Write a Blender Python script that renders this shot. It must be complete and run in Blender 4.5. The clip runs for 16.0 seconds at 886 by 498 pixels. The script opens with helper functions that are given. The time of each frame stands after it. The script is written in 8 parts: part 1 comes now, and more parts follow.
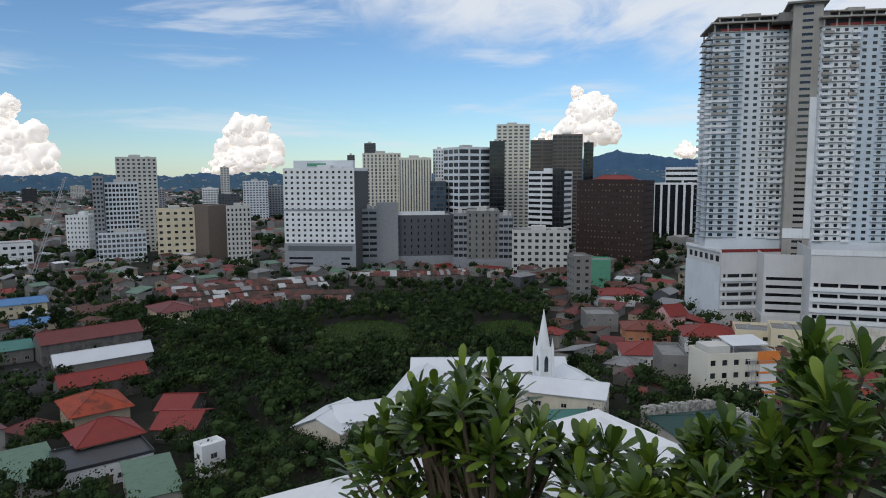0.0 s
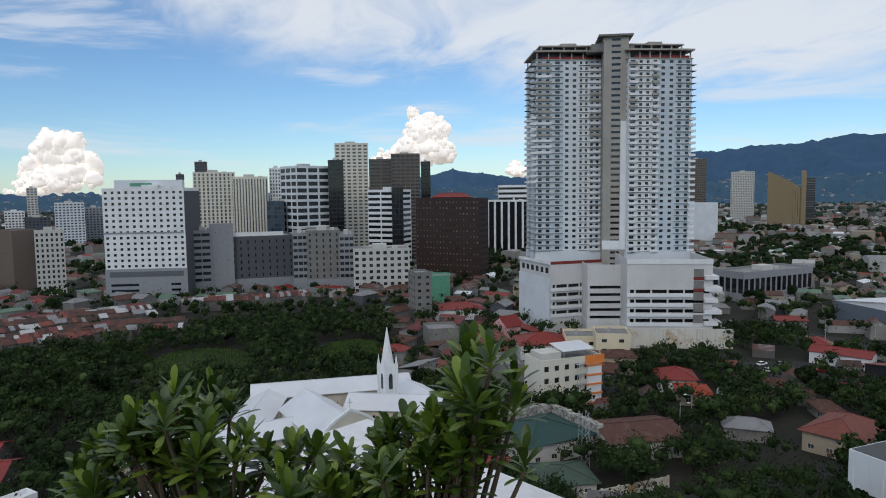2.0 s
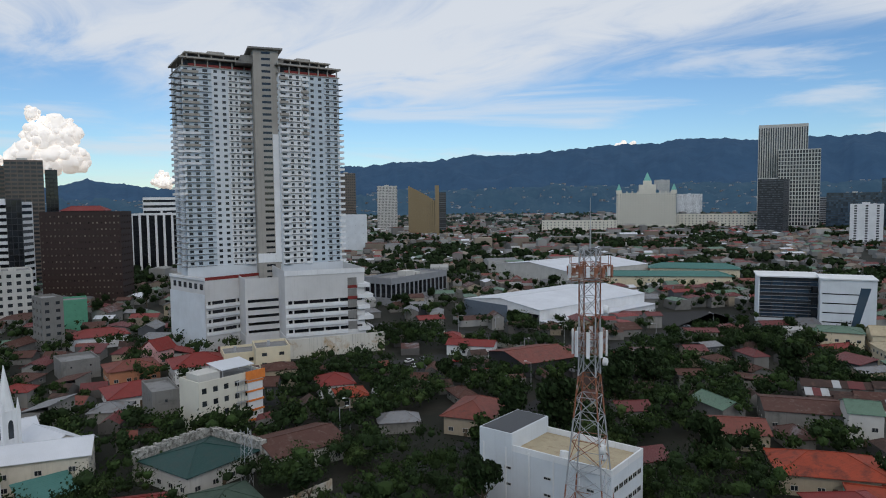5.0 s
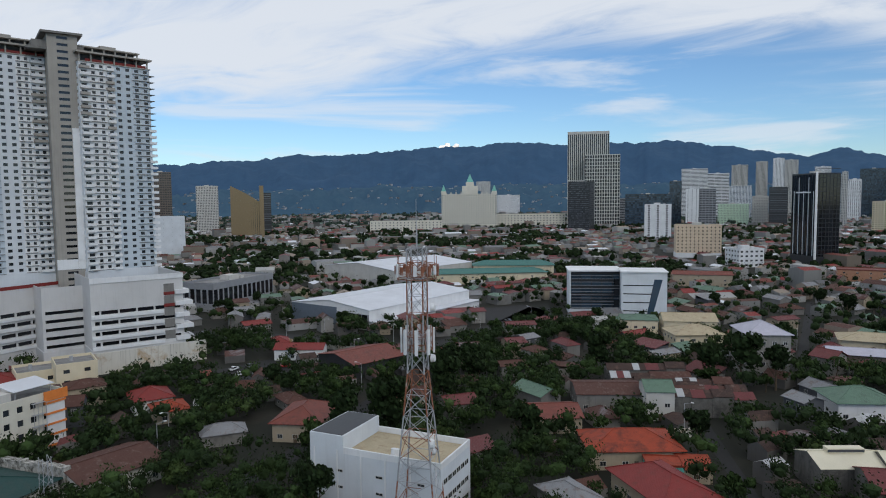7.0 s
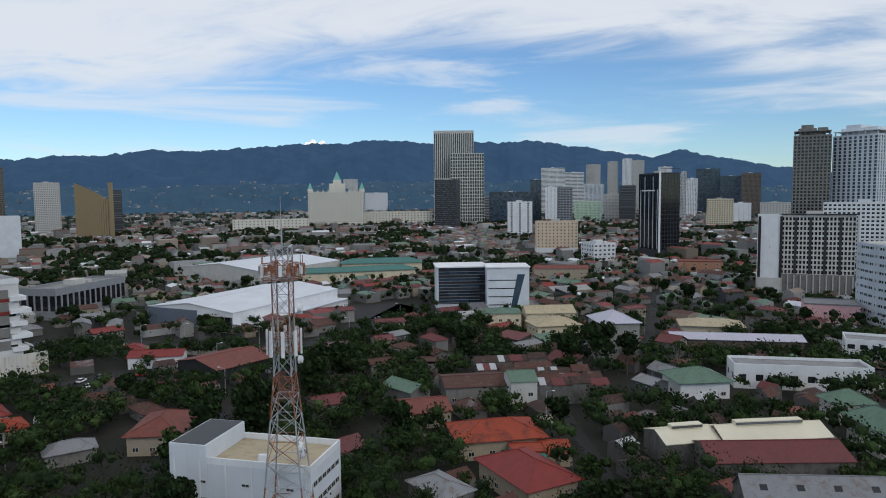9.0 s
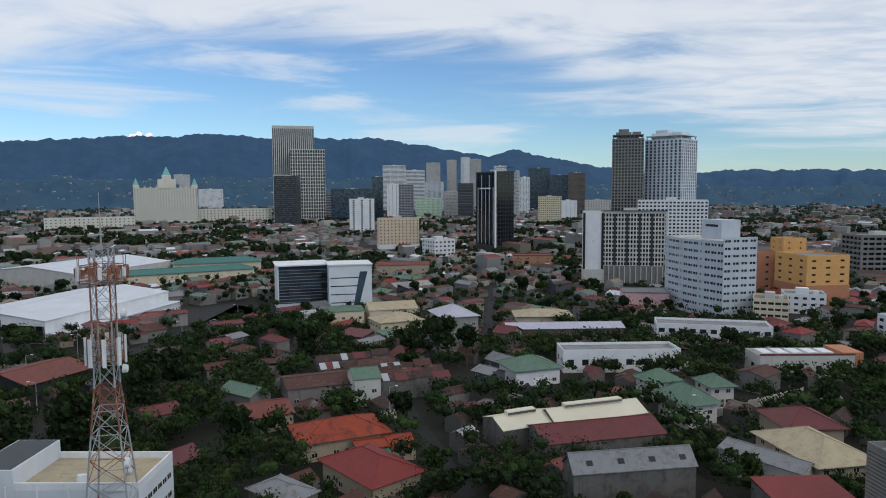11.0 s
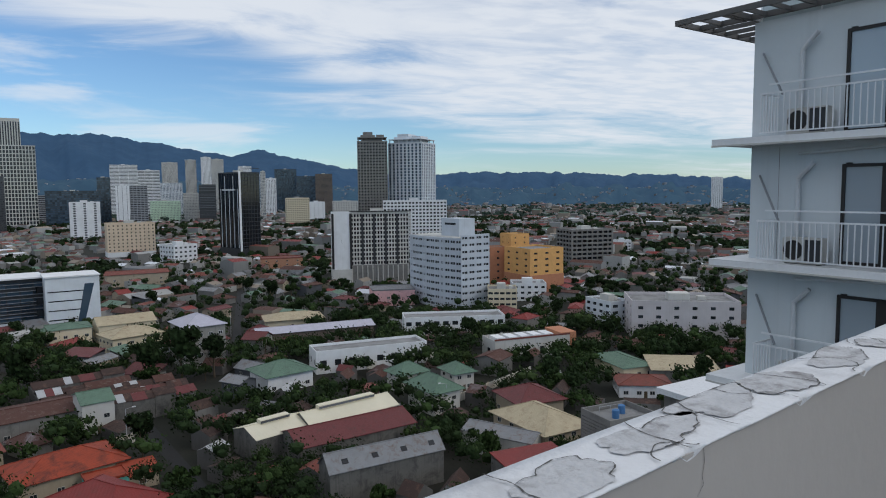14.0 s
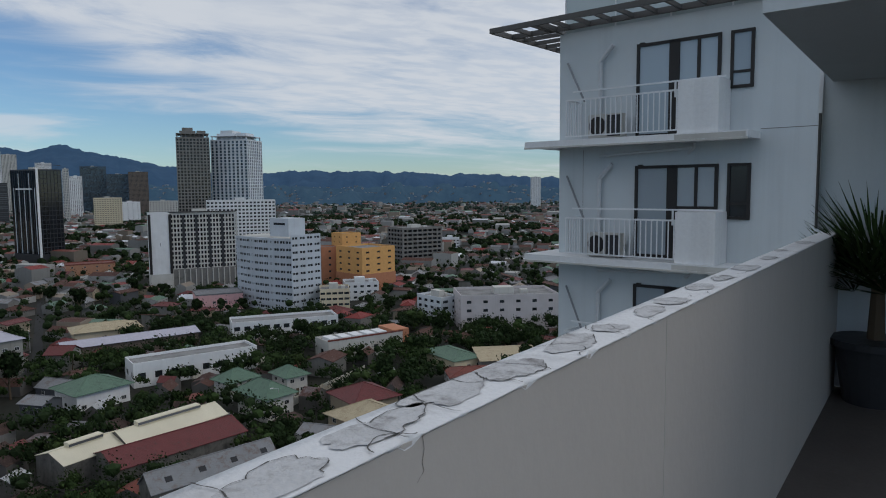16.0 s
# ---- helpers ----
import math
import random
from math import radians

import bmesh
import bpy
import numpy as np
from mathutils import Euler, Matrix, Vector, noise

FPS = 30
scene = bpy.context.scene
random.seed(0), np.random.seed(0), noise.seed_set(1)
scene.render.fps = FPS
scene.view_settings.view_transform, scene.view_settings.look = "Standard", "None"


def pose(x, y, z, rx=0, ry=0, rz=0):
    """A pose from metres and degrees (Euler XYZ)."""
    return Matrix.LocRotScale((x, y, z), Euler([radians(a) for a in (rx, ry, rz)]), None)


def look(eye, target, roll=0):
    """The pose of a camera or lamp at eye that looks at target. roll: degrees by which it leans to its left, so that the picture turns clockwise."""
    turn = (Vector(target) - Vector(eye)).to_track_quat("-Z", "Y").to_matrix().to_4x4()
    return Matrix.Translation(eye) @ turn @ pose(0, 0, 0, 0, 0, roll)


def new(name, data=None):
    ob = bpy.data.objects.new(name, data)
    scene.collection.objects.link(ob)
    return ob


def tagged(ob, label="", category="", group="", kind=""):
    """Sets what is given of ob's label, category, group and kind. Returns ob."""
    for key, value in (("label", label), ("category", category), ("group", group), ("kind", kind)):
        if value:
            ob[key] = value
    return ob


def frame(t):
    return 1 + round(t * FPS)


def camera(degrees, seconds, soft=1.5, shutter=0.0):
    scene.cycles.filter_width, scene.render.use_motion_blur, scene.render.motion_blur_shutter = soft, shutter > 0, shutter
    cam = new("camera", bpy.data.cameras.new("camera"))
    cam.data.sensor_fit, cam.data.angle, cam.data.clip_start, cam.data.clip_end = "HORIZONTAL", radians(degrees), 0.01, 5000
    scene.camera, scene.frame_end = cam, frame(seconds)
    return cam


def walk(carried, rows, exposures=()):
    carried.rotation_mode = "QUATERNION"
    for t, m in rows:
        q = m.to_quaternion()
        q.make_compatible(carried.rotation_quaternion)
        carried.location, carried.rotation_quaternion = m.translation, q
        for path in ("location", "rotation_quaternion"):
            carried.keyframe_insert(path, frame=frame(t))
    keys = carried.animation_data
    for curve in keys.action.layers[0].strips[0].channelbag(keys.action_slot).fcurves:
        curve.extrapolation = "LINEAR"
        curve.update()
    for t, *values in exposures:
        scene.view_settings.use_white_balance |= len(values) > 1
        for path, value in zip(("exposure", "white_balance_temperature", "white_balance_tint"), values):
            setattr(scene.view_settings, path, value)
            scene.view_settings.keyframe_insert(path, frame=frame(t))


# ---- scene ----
cam = camera(66.0, 16.0, soft=1.05)
PATH = [
    (0.0, pose(-0.000, 0.000, 64.000, 83.66, 0.28, 0.00)),
    (0.5, pose(0.060, -0.021, 63.997, 83.99, 0.37, -4.08)),
    (1.0, pose(0.108, -0.041, 63.997, 84.63, 0.58, -7.28)),
    (1.5, pose(0.147, -0.074, 64.002, 85.00, 0.66, -10.46)),
    (2.0, pose(0.194, -0.126, 64.015, 85.10, 0.70, -13.35)),
    (2.5, pose(0.253, -0.128, 64.003, 85.32, 0.64, -17.16)),
    (3.0, pose(0.331, -0.101, 63.982, 85.68, 0.63, -21.88)),
    (3.5, pose(0.414, -0.066, 63.964, 85.70, 0.64, -27.54)),
    (4.0, pose(0.476, -0.024, 63.983, 85.66, 0.42, -32.35)),
    (4.5, pose(0.542, -0.028, 64.007, 85.77, 0.49, -37.10)),
    (7.0, pose(0.834, -0.061, 64.008, 85.75, 0.56, -55.97)),
    (7.5, pose(0.868, -0.072, 64.009, 85.73, 0.56, -58.71)),
    (8.0, pose(0.904, -0.096, 64.011, 85.60, 0.64, -61.51)),
    (8.5, pose(0.920, -0.156, 64.017, 85.53, 0.61, -64.19)),
    (11.0, pose(1.142, -0.547, 63.978, 85.12, 0.29, -80.17)),
    (11.5, pose(1.173, -0.609, 63.986, 85.14, 0.16, -83.82)),
    (12.0, pose(1.173, -0.648, 63.998, 85.26, 0.20, -87.35)),
    (12.5, pose(1.167, -0.665, 64.003, 85.33, 0.40, -90.63)),
    (13.0, pose(1.176, -0.712, 64.002, 85.29, 0.58, -93.88)),
    (13.5, pose(1.185, -0.763, 63.994, 85.28, 0.55, -97.39)),
    (14.0, pose(1.179, -0.804, 63.993, 85.08, 0.48, -101.06)),
    (14.5, pose(1.158, -0.837, 63.997, 85.05, 0.46, -104.62)),
    (15.0, pose(1.142, -0.874, 64.000, 85.08, 0.58, -108.24)),
    (15.5, pose(1.126, -0.911, 63.999, 84.94, 0.45, -111.60)),
    (16.0, pose(1.109, -0.946, 64.000, 84.89, 0.48, -115.15)),
]
walk(cam, PATH, ((0.0, 0.0, 6500, 10), (2.0, -0.02, 6500, 10), (4.5, -0.12, 6500, 10), (7.0, -0.01, 6500, 10), (14.3, 0.0, 6500, 10), (15.0, -0.14, 6500, 10), (15.5, -0.24, 6500, 10), (16.0, -0.30, 6500, 10)))

# ---- light ----
SUN_AZ, SUN_EL = radians(212), radians(38)
world = bpy.data.worlds.new("sky")
scene.world = world
world.use_nodes = True


def wire(nt, kind, **sets):
    n = nt.nodes.new(kind)
    for k, v in sets.items():
        if k in n.inputs:
            n.inputs[k].default_value = v
    return n


def mth(nt, op, a, b=None, clamp=False):
    n = nt.nodes.new("ShaderNodeMath")
    n.operation, n.use_clamp = op, clamp
    for i, v in enumerate((a, b)):
        if v is None:
            continue
        if isinstance(v, (int, float)):
            n.inputs[i].default_value = v
        else:
            nt.links.new(v, n.inputs[i])
    return n.outputs[0]


def build_sky():
    nt = world.node_tree
    nt.nodes.clear()
    out = nt.nodes.new("ShaderNodeOutputWorld")
    sky = nt.nodes.new("ShaderNodeTexSky")
    sky.sky_type, sky.sun_disc = "NISHITA", False
    sky.sun_elevation, sky.sun_rotation = SUN_EL, SUN_AZ
    sky.air_density, sky.dust_density, sky.ozone_density, sky.altitude = 1.0, 0.15, 2.5, 60
    bg = wire(nt, "ShaderNodeBackground", Strength=0.115)
    tint = nt.nodes.new("ShaderNodeMix")
    tint.data_type, tint.blend_type = "RGBA", "MULTIPLY"
    tint.inputs[0].default_value = 1.0
    tint.inputs[7].default_value = (0.66, 0.835, 1.0, 1)
    nt.links.new(sky.outputs[0], tint.inputs[6])
    nt.links.new(tint.outputs[2], bg.inputs[0])
    tc = nt.nodes.new("ShaderNodeTexCoord")
    sep = nt.nodes.new("ShaderNodeSeparateXYZ")
    nt.links.new(tc.outputs["Generated"], sep.inputs[0])
    x, y, z = sep.outputs
    # azimuth and height of the view into the sky, in degrees
    az = mth(nt, "MULTIPLY", mth(nt, "ARCTAN2", x, y), 180 / math.pi)
    el = mth(nt, "MULTIPLY", mth(nt, "ARCSINE", z), 180 / math.pi)
    # high cirrus on a flat layer, drawn out along one wind direction
    zz = mth(nt, "ADD", mth(nt, "MAXIMUM", z, 0.0), 0.10)
    comb = nt.nodes.new("ShaderNodeCombineXYZ")
    nt.links.new(mth(nt, "DIVIDE", x, zz), comb.inputs[0])
    nt.links.new(mth(nt, "DIVIDE", y, zz), comb.inputs[1])
    mp = nt.nodes.new("ShaderNodeMapping")
    mp.inputs["Rotation"].default_value = (0, 0, radians(35))
    mp.inputs["Scale"].default_value = (0.62, 0.30, 1)
    mp.inputs["Location"].default_value = (1.3, 0.35, 0)
    nt.links.new(comb.outputs[0], mp.inputs[0])
    n1 = wire(nt, "ShaderNodeTexNoise", Scale=1.0, Detail=7.0, Roughness=0.52, Distortion=0.5)
    n2 = wire(nt, "ShaderNodeTexNoise", Scale=4.0, Detail=7.0, Roughness=0.60, Distortion=0.9)
    for n in (n1, n2):
        nt.links.new(mp.outputs[0], n.inputs["Vector"])
    # the sheet's lower rim climbs and sinks round the horizon
    rim = nt.nodes.new("ShaderNodeValToRGB")
    cr = rim.color_ramp
    cr.interpolation = "EASE"
    table = ((-60, 17), (-30, 15), (-12, 13.2), (2, 9.6), (14, 7.6), (32, 6.8), (46, 8.0), (56, 10.4), (68, 11.4), (82, 9.6), (95, 7.0), (106, 3.4), (122, 1.6), (170, 4.0))
    while len(cr.elements) < len(table):
        cr.elements.new(0.5)
    for e, (deg, up) in zip(cr.elements, table):
        e.position = (deg + 180) / 360
        e.color = (up / 20, up / 20, up / 20, 1)
    nt.links.new(mth(nt, "DIVIDE", mth(nt, "ADD", az, 180.0), 360.0), rim.inputs[0])
    edge = mth(nt, "MULTIPLY", rim.outputs[0], 20.0)
    ragged = mth(nt, "ADD", mth(nt, "MULTIPLY", mth(nt, "SUBTRACT", n1.outputs[0], 0.5), 13.0), mth(nt, "MULTIPLY", mth(nt, "SUBTRACT", n2.outputs[0], 0.5), 5.0))
    above = mth(nt, "ADD", mth(nt, "SUBTRACT", el, edge), ragged)

    def soft(value, lo, hi, top=1.0):
        r = nt.nodes.new("ShaderNodeMapRange")
        r.interpolation_type = "SMOOTHSTEP"
        for k, v in (("From Min", lo), ("From Max", hi), ("To Min", 0.0), ("To Max", top)):
            r.inputs[k].default_value = v
        nt.links.new(value, r.inputs[0])
        return r.outputs[0]

    sheet = mth(nt, "MULTIPLY", soft(above, -1.6, 3.4, 0.96), soft(mth(nt, "ADD", n2.outputs[0], mth(nt, "MULTIPLY", n1.outputs[0], 0.6)), 0.42, 0.86))
    sheet = mth(nt, "ADD", mth(nt, "MULTIPLY", sheet, 0.62), mth(nt, "MULTIPLY", soft(above, -0.5, 4.0), 0.34))
    # thin veils low in the sky, in long level bars
    flat_map = nt.nodes.new("ShaderNodeCombineXYZ")
    nt.links.new(mth(nt, "MULTIPLY", az, 0.045), flat_map.inputs[0])
    nt.links.new(mth(nt, "MULTIPLY", el, 0.34), flat_map.inputs[1])
    n3 = wire(nt, "ShaderNodeTexNoise", Scale=1.0, Detail=6.0, Roughness=0.58, Distortion=0.4)
    nt.links.new(flat_map.outputs[0], n3.inputs["Vector"])
    n3.inputs["Vector"].links[0].from_node.inputs[2].default_value = 3.7
    veil = mth(nt, "MULTIPLY", soft(n3.outputs[0], 0.50, 0.68, 0.62), soft(el, 0.6, 3.0))
    # small ripples of a mackerel sky towards the south
    ripple_map = nt.nodes.new("ShaderNodeMapping")
    ripple_map.inputs["Scale"].default_value = (9.0, 4.5, 1)
    ripple_map.inputs["Rotation"].default_value = (0, 0, radians(-20))
    nt.links.new(comb.outputs[0], ripple_map.inputs[0])
    n4 = wire(nt, "ShaderNodeTexNoise", Scale=1.0, Detail=4.0, Roughness=0.5)
    nt.links.new(ripple_map.outputs[0], n4.inputs["Vector"])
    ripple = mth(nt, "MULTIPLY", soft(n4.outputs[0], 0.40, 0.62, 0.18), soft(az, 92.0, 112.0))
    cover = mth(nt, "SUBTRACT", mth(nt, "MAXIMUM", sheet, veil), mth(nt, "MULTIPLY", ripple, sheet), True)
    cl = wire(nt, "ShaderNodeBackground", Color=(0.83, 0.88, 0.95, 1), Strength=0.90)
    mix = nt.nodes.new("ShaderNodeMixShader")
    nt.links.new(cover, mix.inputs[0])
    nt.links.new(bg.outputs[0], mix.inputs[1])
    nt.links.new(cl.outputs[0], mix.inputs[2])
    nt.links.new(mix.outputs[0], out.inputs[0])


build_sky()
sun_data = bpy.data.lights.new("sun", "SUN")
sun_data.energy, sun_data.angle, sun_data.color = 0.65, radians(25), (1.0, 0.94, 0.86)
sun = new("sun", sun_data)
sun_from = Vector((math.sin(SUN_AZ) * math.cos(SUN_EL), math.cos(SUN_AZ) * math.cos(SUN_EL), math.sin(SUN_EL)))
sun.matrix_world = look(sun_from * 300, (0, 0, 0))
scene.view_settings.exposure = 0.0

# ---- materials ----
MATS = {}


def surface(name, rgb, rough=0.8, vary=0.18, scale=0.5, streak=0.0, bump=0.15, metal=0.0, spec=0.35, grain=12.0,
            stain=None, stain_amount=0.0, ribs=0.0, rib_axis="X", by_object=0.0, by_island=0.0):
    """A weathered surface: broad blotches, fine grain, rain streaks, stains of a second colour, ribs of sheet metal."""
    if name in MATS:
        return MATS[name]
    m = bpy.data.materials.new(name)
    m.use_nodes = True
    nt = m.node_tree
    p = nt.nodes["Principled BSDF"]
    p.inputs["Roughness"].default_value, p.inputs["Metallic"].default_value = rough, metal
    p.inputs["Specular IOR Level"].default_value = spec
    tc = nt.nodes.new("ShaderNodeTexCoord")
    a = wire(nt, "ShaderNodeTexNoise", Scale=scale, Detail=5.0, Roughness=0.6)
    b = wire(nt, "ShaderNodeTexNoise", Scale=grain, Detail=3.0)
    for n in (a, b):
        nt.links.new(tc.outputs["Object"], n.inputs["Vector"])
    v = mth(nt, "ADD", mth(nt, "MULTIPLY", mth(nt, "SUBTRACT", a.outputs[0], 0.5), vary * 2.4),
            mth(nt, "MULTIPLY", mth(nt, "SUBTRACT", b.outputs[0], 0.5), vary * 0.8))
    if streak:
        mp = nt.nodes.new("ShaderNodeMapping")
        mp.inputs["Scale"].default_value = (1.6, 1.6, 0.06)
        nt.links.new(tc.outputs["Object"], mp.inputs[0])
        s = wire(nt, "ShaderNodeTexNoise", Scale=1.0, Detail=4.0, Roughness=0.7)
        nt.links.new(mp.outputs[0], s.inputs["Vector"])
        s2 = mth(nt, "MULTIPLY", mth(nt, "SUBTRACT", s.outputs[0], 0.52), streak * 3.0)
        v = mth(nt, "SUBTRACT", v, mth(nt, "MAXIMUM", s2, 0.0))
    if by_object:
        oi = nt.nodes.new("ShaderNodeObjectInfo")
        v = mth(nt, "ADD", v, mth(nt, "MULTIPLY", mth(nt, "SUBTRACT", oi.outputs["Random"], 0.5), by_object * 2))
    if by_island:
        g = nt.nodes.new("ShaderNodeNewGeometry")
        v = mth(nt, "ADD", v, mth(nt, "MULTIPLY", mth(nt, "SUBTRACT", g.outputs["Random Per Island"], 0.5), by_island * 2))
    val = mth(nt, "ADD", v, 1.0)
    hsv = wire(nt, "ShaderNodeHueSaturation", Color=(*rgb, 1))
    nt.links.new(val, hsv.inputs["Value"])
    col = hsv.outputs[0]
    if stain_amount:
        st = wire(nt, "ShaderNodeTexNoise", Scale=scale * 1.2, Detail=8.0, Roughness=0.72, Distortion=0.4)
        nt.links.new(tc.outputs["Object"], st.inputs["Vector"])
        r = nt.nodes.new("ShaderNodeMapRange")
        r.inputs["From Min"].default_value, r.inputs["From Max"].default_value = 0.60 - stain_amount * 0.25, 0.78 - stain_amount * 0.2
        nt.links.new(st.outputs[0], r.inputs[0])
        mx = nt.nodes.new("ShaderNodeMix")
        mx.data_type = "RGBA"
        nt.links.new(r.outputs[0], mx.inputs[0])
        nt.links.new(col, mx.inputs[6])
        mx.inputs[7].default_value = (*stain, 1)
        col = mx.outputs[2]
    nt.links.new(col, p.inputs["Base Color"])
    if bump or ribs:
        h = mth(nt, "MULTIPLY", b.outputs[0], 1.0)
        if ribs:
            w = nt.nodes.new("ShaderNodeTexWave")
            w.bands_direction = rib_axis
            w.inputs["Scale"].default_value = ribs
            nt.links.new(tc.outputs["Object"], w.inputs["Vector"])
            h = mth(nt, "ADD", h, mth(nt, "MULTIPLY", w.outputs[1], 2.0))
        bp = wire(nt, "ShaderNodeBump", Strength=bump, Distance=0.05)
        nt.links.new(h, bp.inputs["Height"])
        nt.links.new(bp.outputs[0], p.inputs["Normal"])
    MATS[name] = m
    return m


def glass(name, rgb, rough=0.12, by=0.5):
    """Window glass over a dark room: a glossy pane whose tint differs from pane to pane."""
    if name in MATS:
        return MATS[name]
    m = bpy.data.materials.new(name)
    m.use_nodes = True
    nt = m.node_tree
    p = nt.nodes["Principled BSDF"]
    p.inputs["Roughness"].default_value = rough
    p.inputs["Specular IOR Level"].default_value = 0.5
    g = nt.nodes.new("ShaderNodeNewGeometry")
    oi = nt.nodes.new("ShaderNodeObjectInfo")
    r = mth(nt, "FRACT", mth(nt, "ADD", g.outputs["Random Per Island"], oi.outputs["Random"]))
    v = mth(nt, "ADD", 1 - by, mth(nt, "MULTIPLY", r, by * 2))
    hsv = wire(nt, "ShaderNodeHueSaturation", Color=(*rgb, 1))
    nt.links.new(v, hsv.inputs["Value"])
    nt.links.new(hsv.outputs[0], p.inputs["Base Color"])
    MATS[name] = m
    return m


white = surface("white_paint", (0.72, 0.73, 0.74), streak=0.16, scale=0.15)
office_white = surface("office_bluish_paint", (0.48, 0.52, 0.57), streak=0.14, scale=0.12)
white_blue = surface("bluish_white_paint", (0.62, 0.655, 0.69), streak=0.12, scale=0.12)
ivory = surface("ivory_paint", (0.66, 0.63, 0.54), streak=0.1, scale=0.08)
podium_paint = surface("podium_grey_white_paint", (0.58, 0.575, 0.57), streak=0.15, scale=0.08)
cream = surface("cream_paint", (0.66, 0.58, 0.42), streak=0.14, scale=0.2)
pale = surface("pale_concrete", (0.52, 0.51, 0.48), streak=0.25, scale=0.2)
beige = surface("beige_paint", (0.38, 0.32, 0.24), streak=0.15)
mouldy = surface("mouldy_concrete_wall", (0.14, 0.135, 0.125), streak=0.6, scale=0.25, vary=0.3, stain=(0.05, 0.05, 0.048), stain_amount=0.5)
grey = surface("grey_concrete", (0.20, 0.195, 0.185), streak=0.35, scale=0.2, stain=(0.12, 0.12, 0.11), stain_amount=0.3)
core_concrete = surface("lift_core_concrete", (0.34, 0.32, 0.29), streak=0.25, scale=0.15)
# low house walls: street-level shade darkens this colour along with the dirt
house_pale = surface("dirty_shaded_pale_render", (0.27, 0.262, 0.245), streak=0.35, scale=0.3)
mid_grey = surface("mid_grey_cladding", (0.26, 0.27, 0.29), streak=0.12)
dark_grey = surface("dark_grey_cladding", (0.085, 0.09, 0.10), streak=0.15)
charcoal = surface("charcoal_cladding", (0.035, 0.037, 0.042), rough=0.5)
brown = surface("dark_brown_cladding", (0.036, 0.020, 0.017), rough=0.6, streak=0.1)
tan_brown = surface("grey_brown_cladding", (0.14, 0.112, 0.095), streak=0.1)
yellow = surface("yellow_paint", (0.66, 0.36, 0.13), streak=0.1)
terracotta = surface("terracotta_paint", (0.46, 0.20, 0.11), streak=0.1)
orange = surface("orange_paint", (0.72, 0.22, 0.05), streak=0.12)
pink = surface("pink_paint", (0.72, 0.42, 0.42), streak=0.15)
mint = surface("mint_paint", (0.50, 0.66, 0.50), streak=0.1)
turquoise = surface("turquoise_paint", (0.14, 0.50, 0.44), streak=0.15)
gold = surface("gold_cladding", (0.28, 0.205, 0.115), rough=0.4, metal=0.4, streak=0.05)
green_net = surface("green_safety_net", (0.10, 0.30, 0.20), streak=0.2)
glass_dark = glass("dark_window_glass", (0.030, 0.036, 0.042))
glass_blue = glass("blue_window_glass", (0.045, 0.075, 0.11))
glass_grey = glass("grey_window_glass", (0.11, 0.12, 0.13))
# real black glass, and a black fill for the shade in open decks
glass_black = glass("black_glass_and_dark_gaps", (0.012, 0.014, 0.018), 0.08)
roof_red = surface("red_sheet_roof", (0.20, 0.026, 0.022), rough=0.6, ribs=1.6, bump=0.3, stain=(0.12, 0.03, 0.02), stain_amount=0.25)
roof_brick = surface("faded_red_roof", (0.18, 0.052, 0.038), rough=0.7, ribs=1.6, bump=0.3, stain=(0.09, 0.04, 0.03), stain_amount=0.45)
roof_orange = surface("orange_red_roof", (0.30, 0.050, 0.022), rough=0.75, ribs=1.4, bump=0.3, scale=0.22, vary=0.3, stain=(0.08, 0.025, 0.018), stain_amount=0.5)
roof_rust = surface("rusty_sheet_roof", (0.085, 0.038, 0.029), rough=0.85, ribs=1.8, bump=0.3, stain=(0.17, 0.13, 0.11), stain_amount=0.24)
flat_roof = surface("weathered_flat_roof", (0.24, 0.24, 0.24), rough=0.85, scale=0.15, vary=0.25, stain=(0.12, 0.12, 0.12), stain_amount=0.5)
pale_zinc = surface("pale_zinc_roof", (0.40, 0.41, 0.42), rough=0.6, scale=0.2, ribs=1.4, bump=0.3, stain=(0.20, 0.18, 0.16), stain_amount=0.3)
roof_patch = surface("patched_tin_roof", (0.085, 0.040, 0.032), rough=0.8, scale=0.11, ribs=1.8, bump=0.3, stain=(0.28, 0.28, 0.30), stain_amount=0.5)
roof_maroon = surface("maroon_sheet_roof", (0.13, 0.030, 0.030), rough=0.6, ribs=1.6, bump=0.3, stain=(0.07, 0.03, 0.025), stain_amount=0.3)
roof_grey = surface("weathered_zinc_roof", (0.21, 0.215, 0.225), rough=0.6, ribs=1.8, bump=0.3, stain=(0.14, 0.09, 0.07), stain_amount=0.35)
roof_white = surface("white_sheet_roof", (0.60, 0.62, 0.66), rough=0.55, ribs=0.9, bump=0.15, scale=0.1, streak=0.05)
roof_cream = surface("cream_sheet_roof", (0.66, 0.61, 0.47), rough=0.6, ribs=1.2, bump=0.15, scale=0.1)
roof_green = surface("green_sheet_roof", (0.10, 0.17, 0.12), rough=0.6, ribs=1.6, bump=0.3, stain=(0.06, 0.09, 0.07), stain_amount=0.3)
roof_teal = surface("teal_sheet_roof", (0.05, 0.16, 0.14), rough=0.6, ribs=1.6, bump=0.3)
roof_deep_teal = surface("dark_teal_roof", (0.012, 0.050, 0.046), rough=0.6, ribs=1.6, bump=0.3, stain=(0.03, 0.05, 0.045), stain_amount=0.4)
roof_deep_green = surface("dark_moss_roof", (0.045, 0.075, 0.055), rough=0.7, ribs=1.6, bump=0.3, stain=(0.025, 0.04, 0.03), stain_amount=0.4)
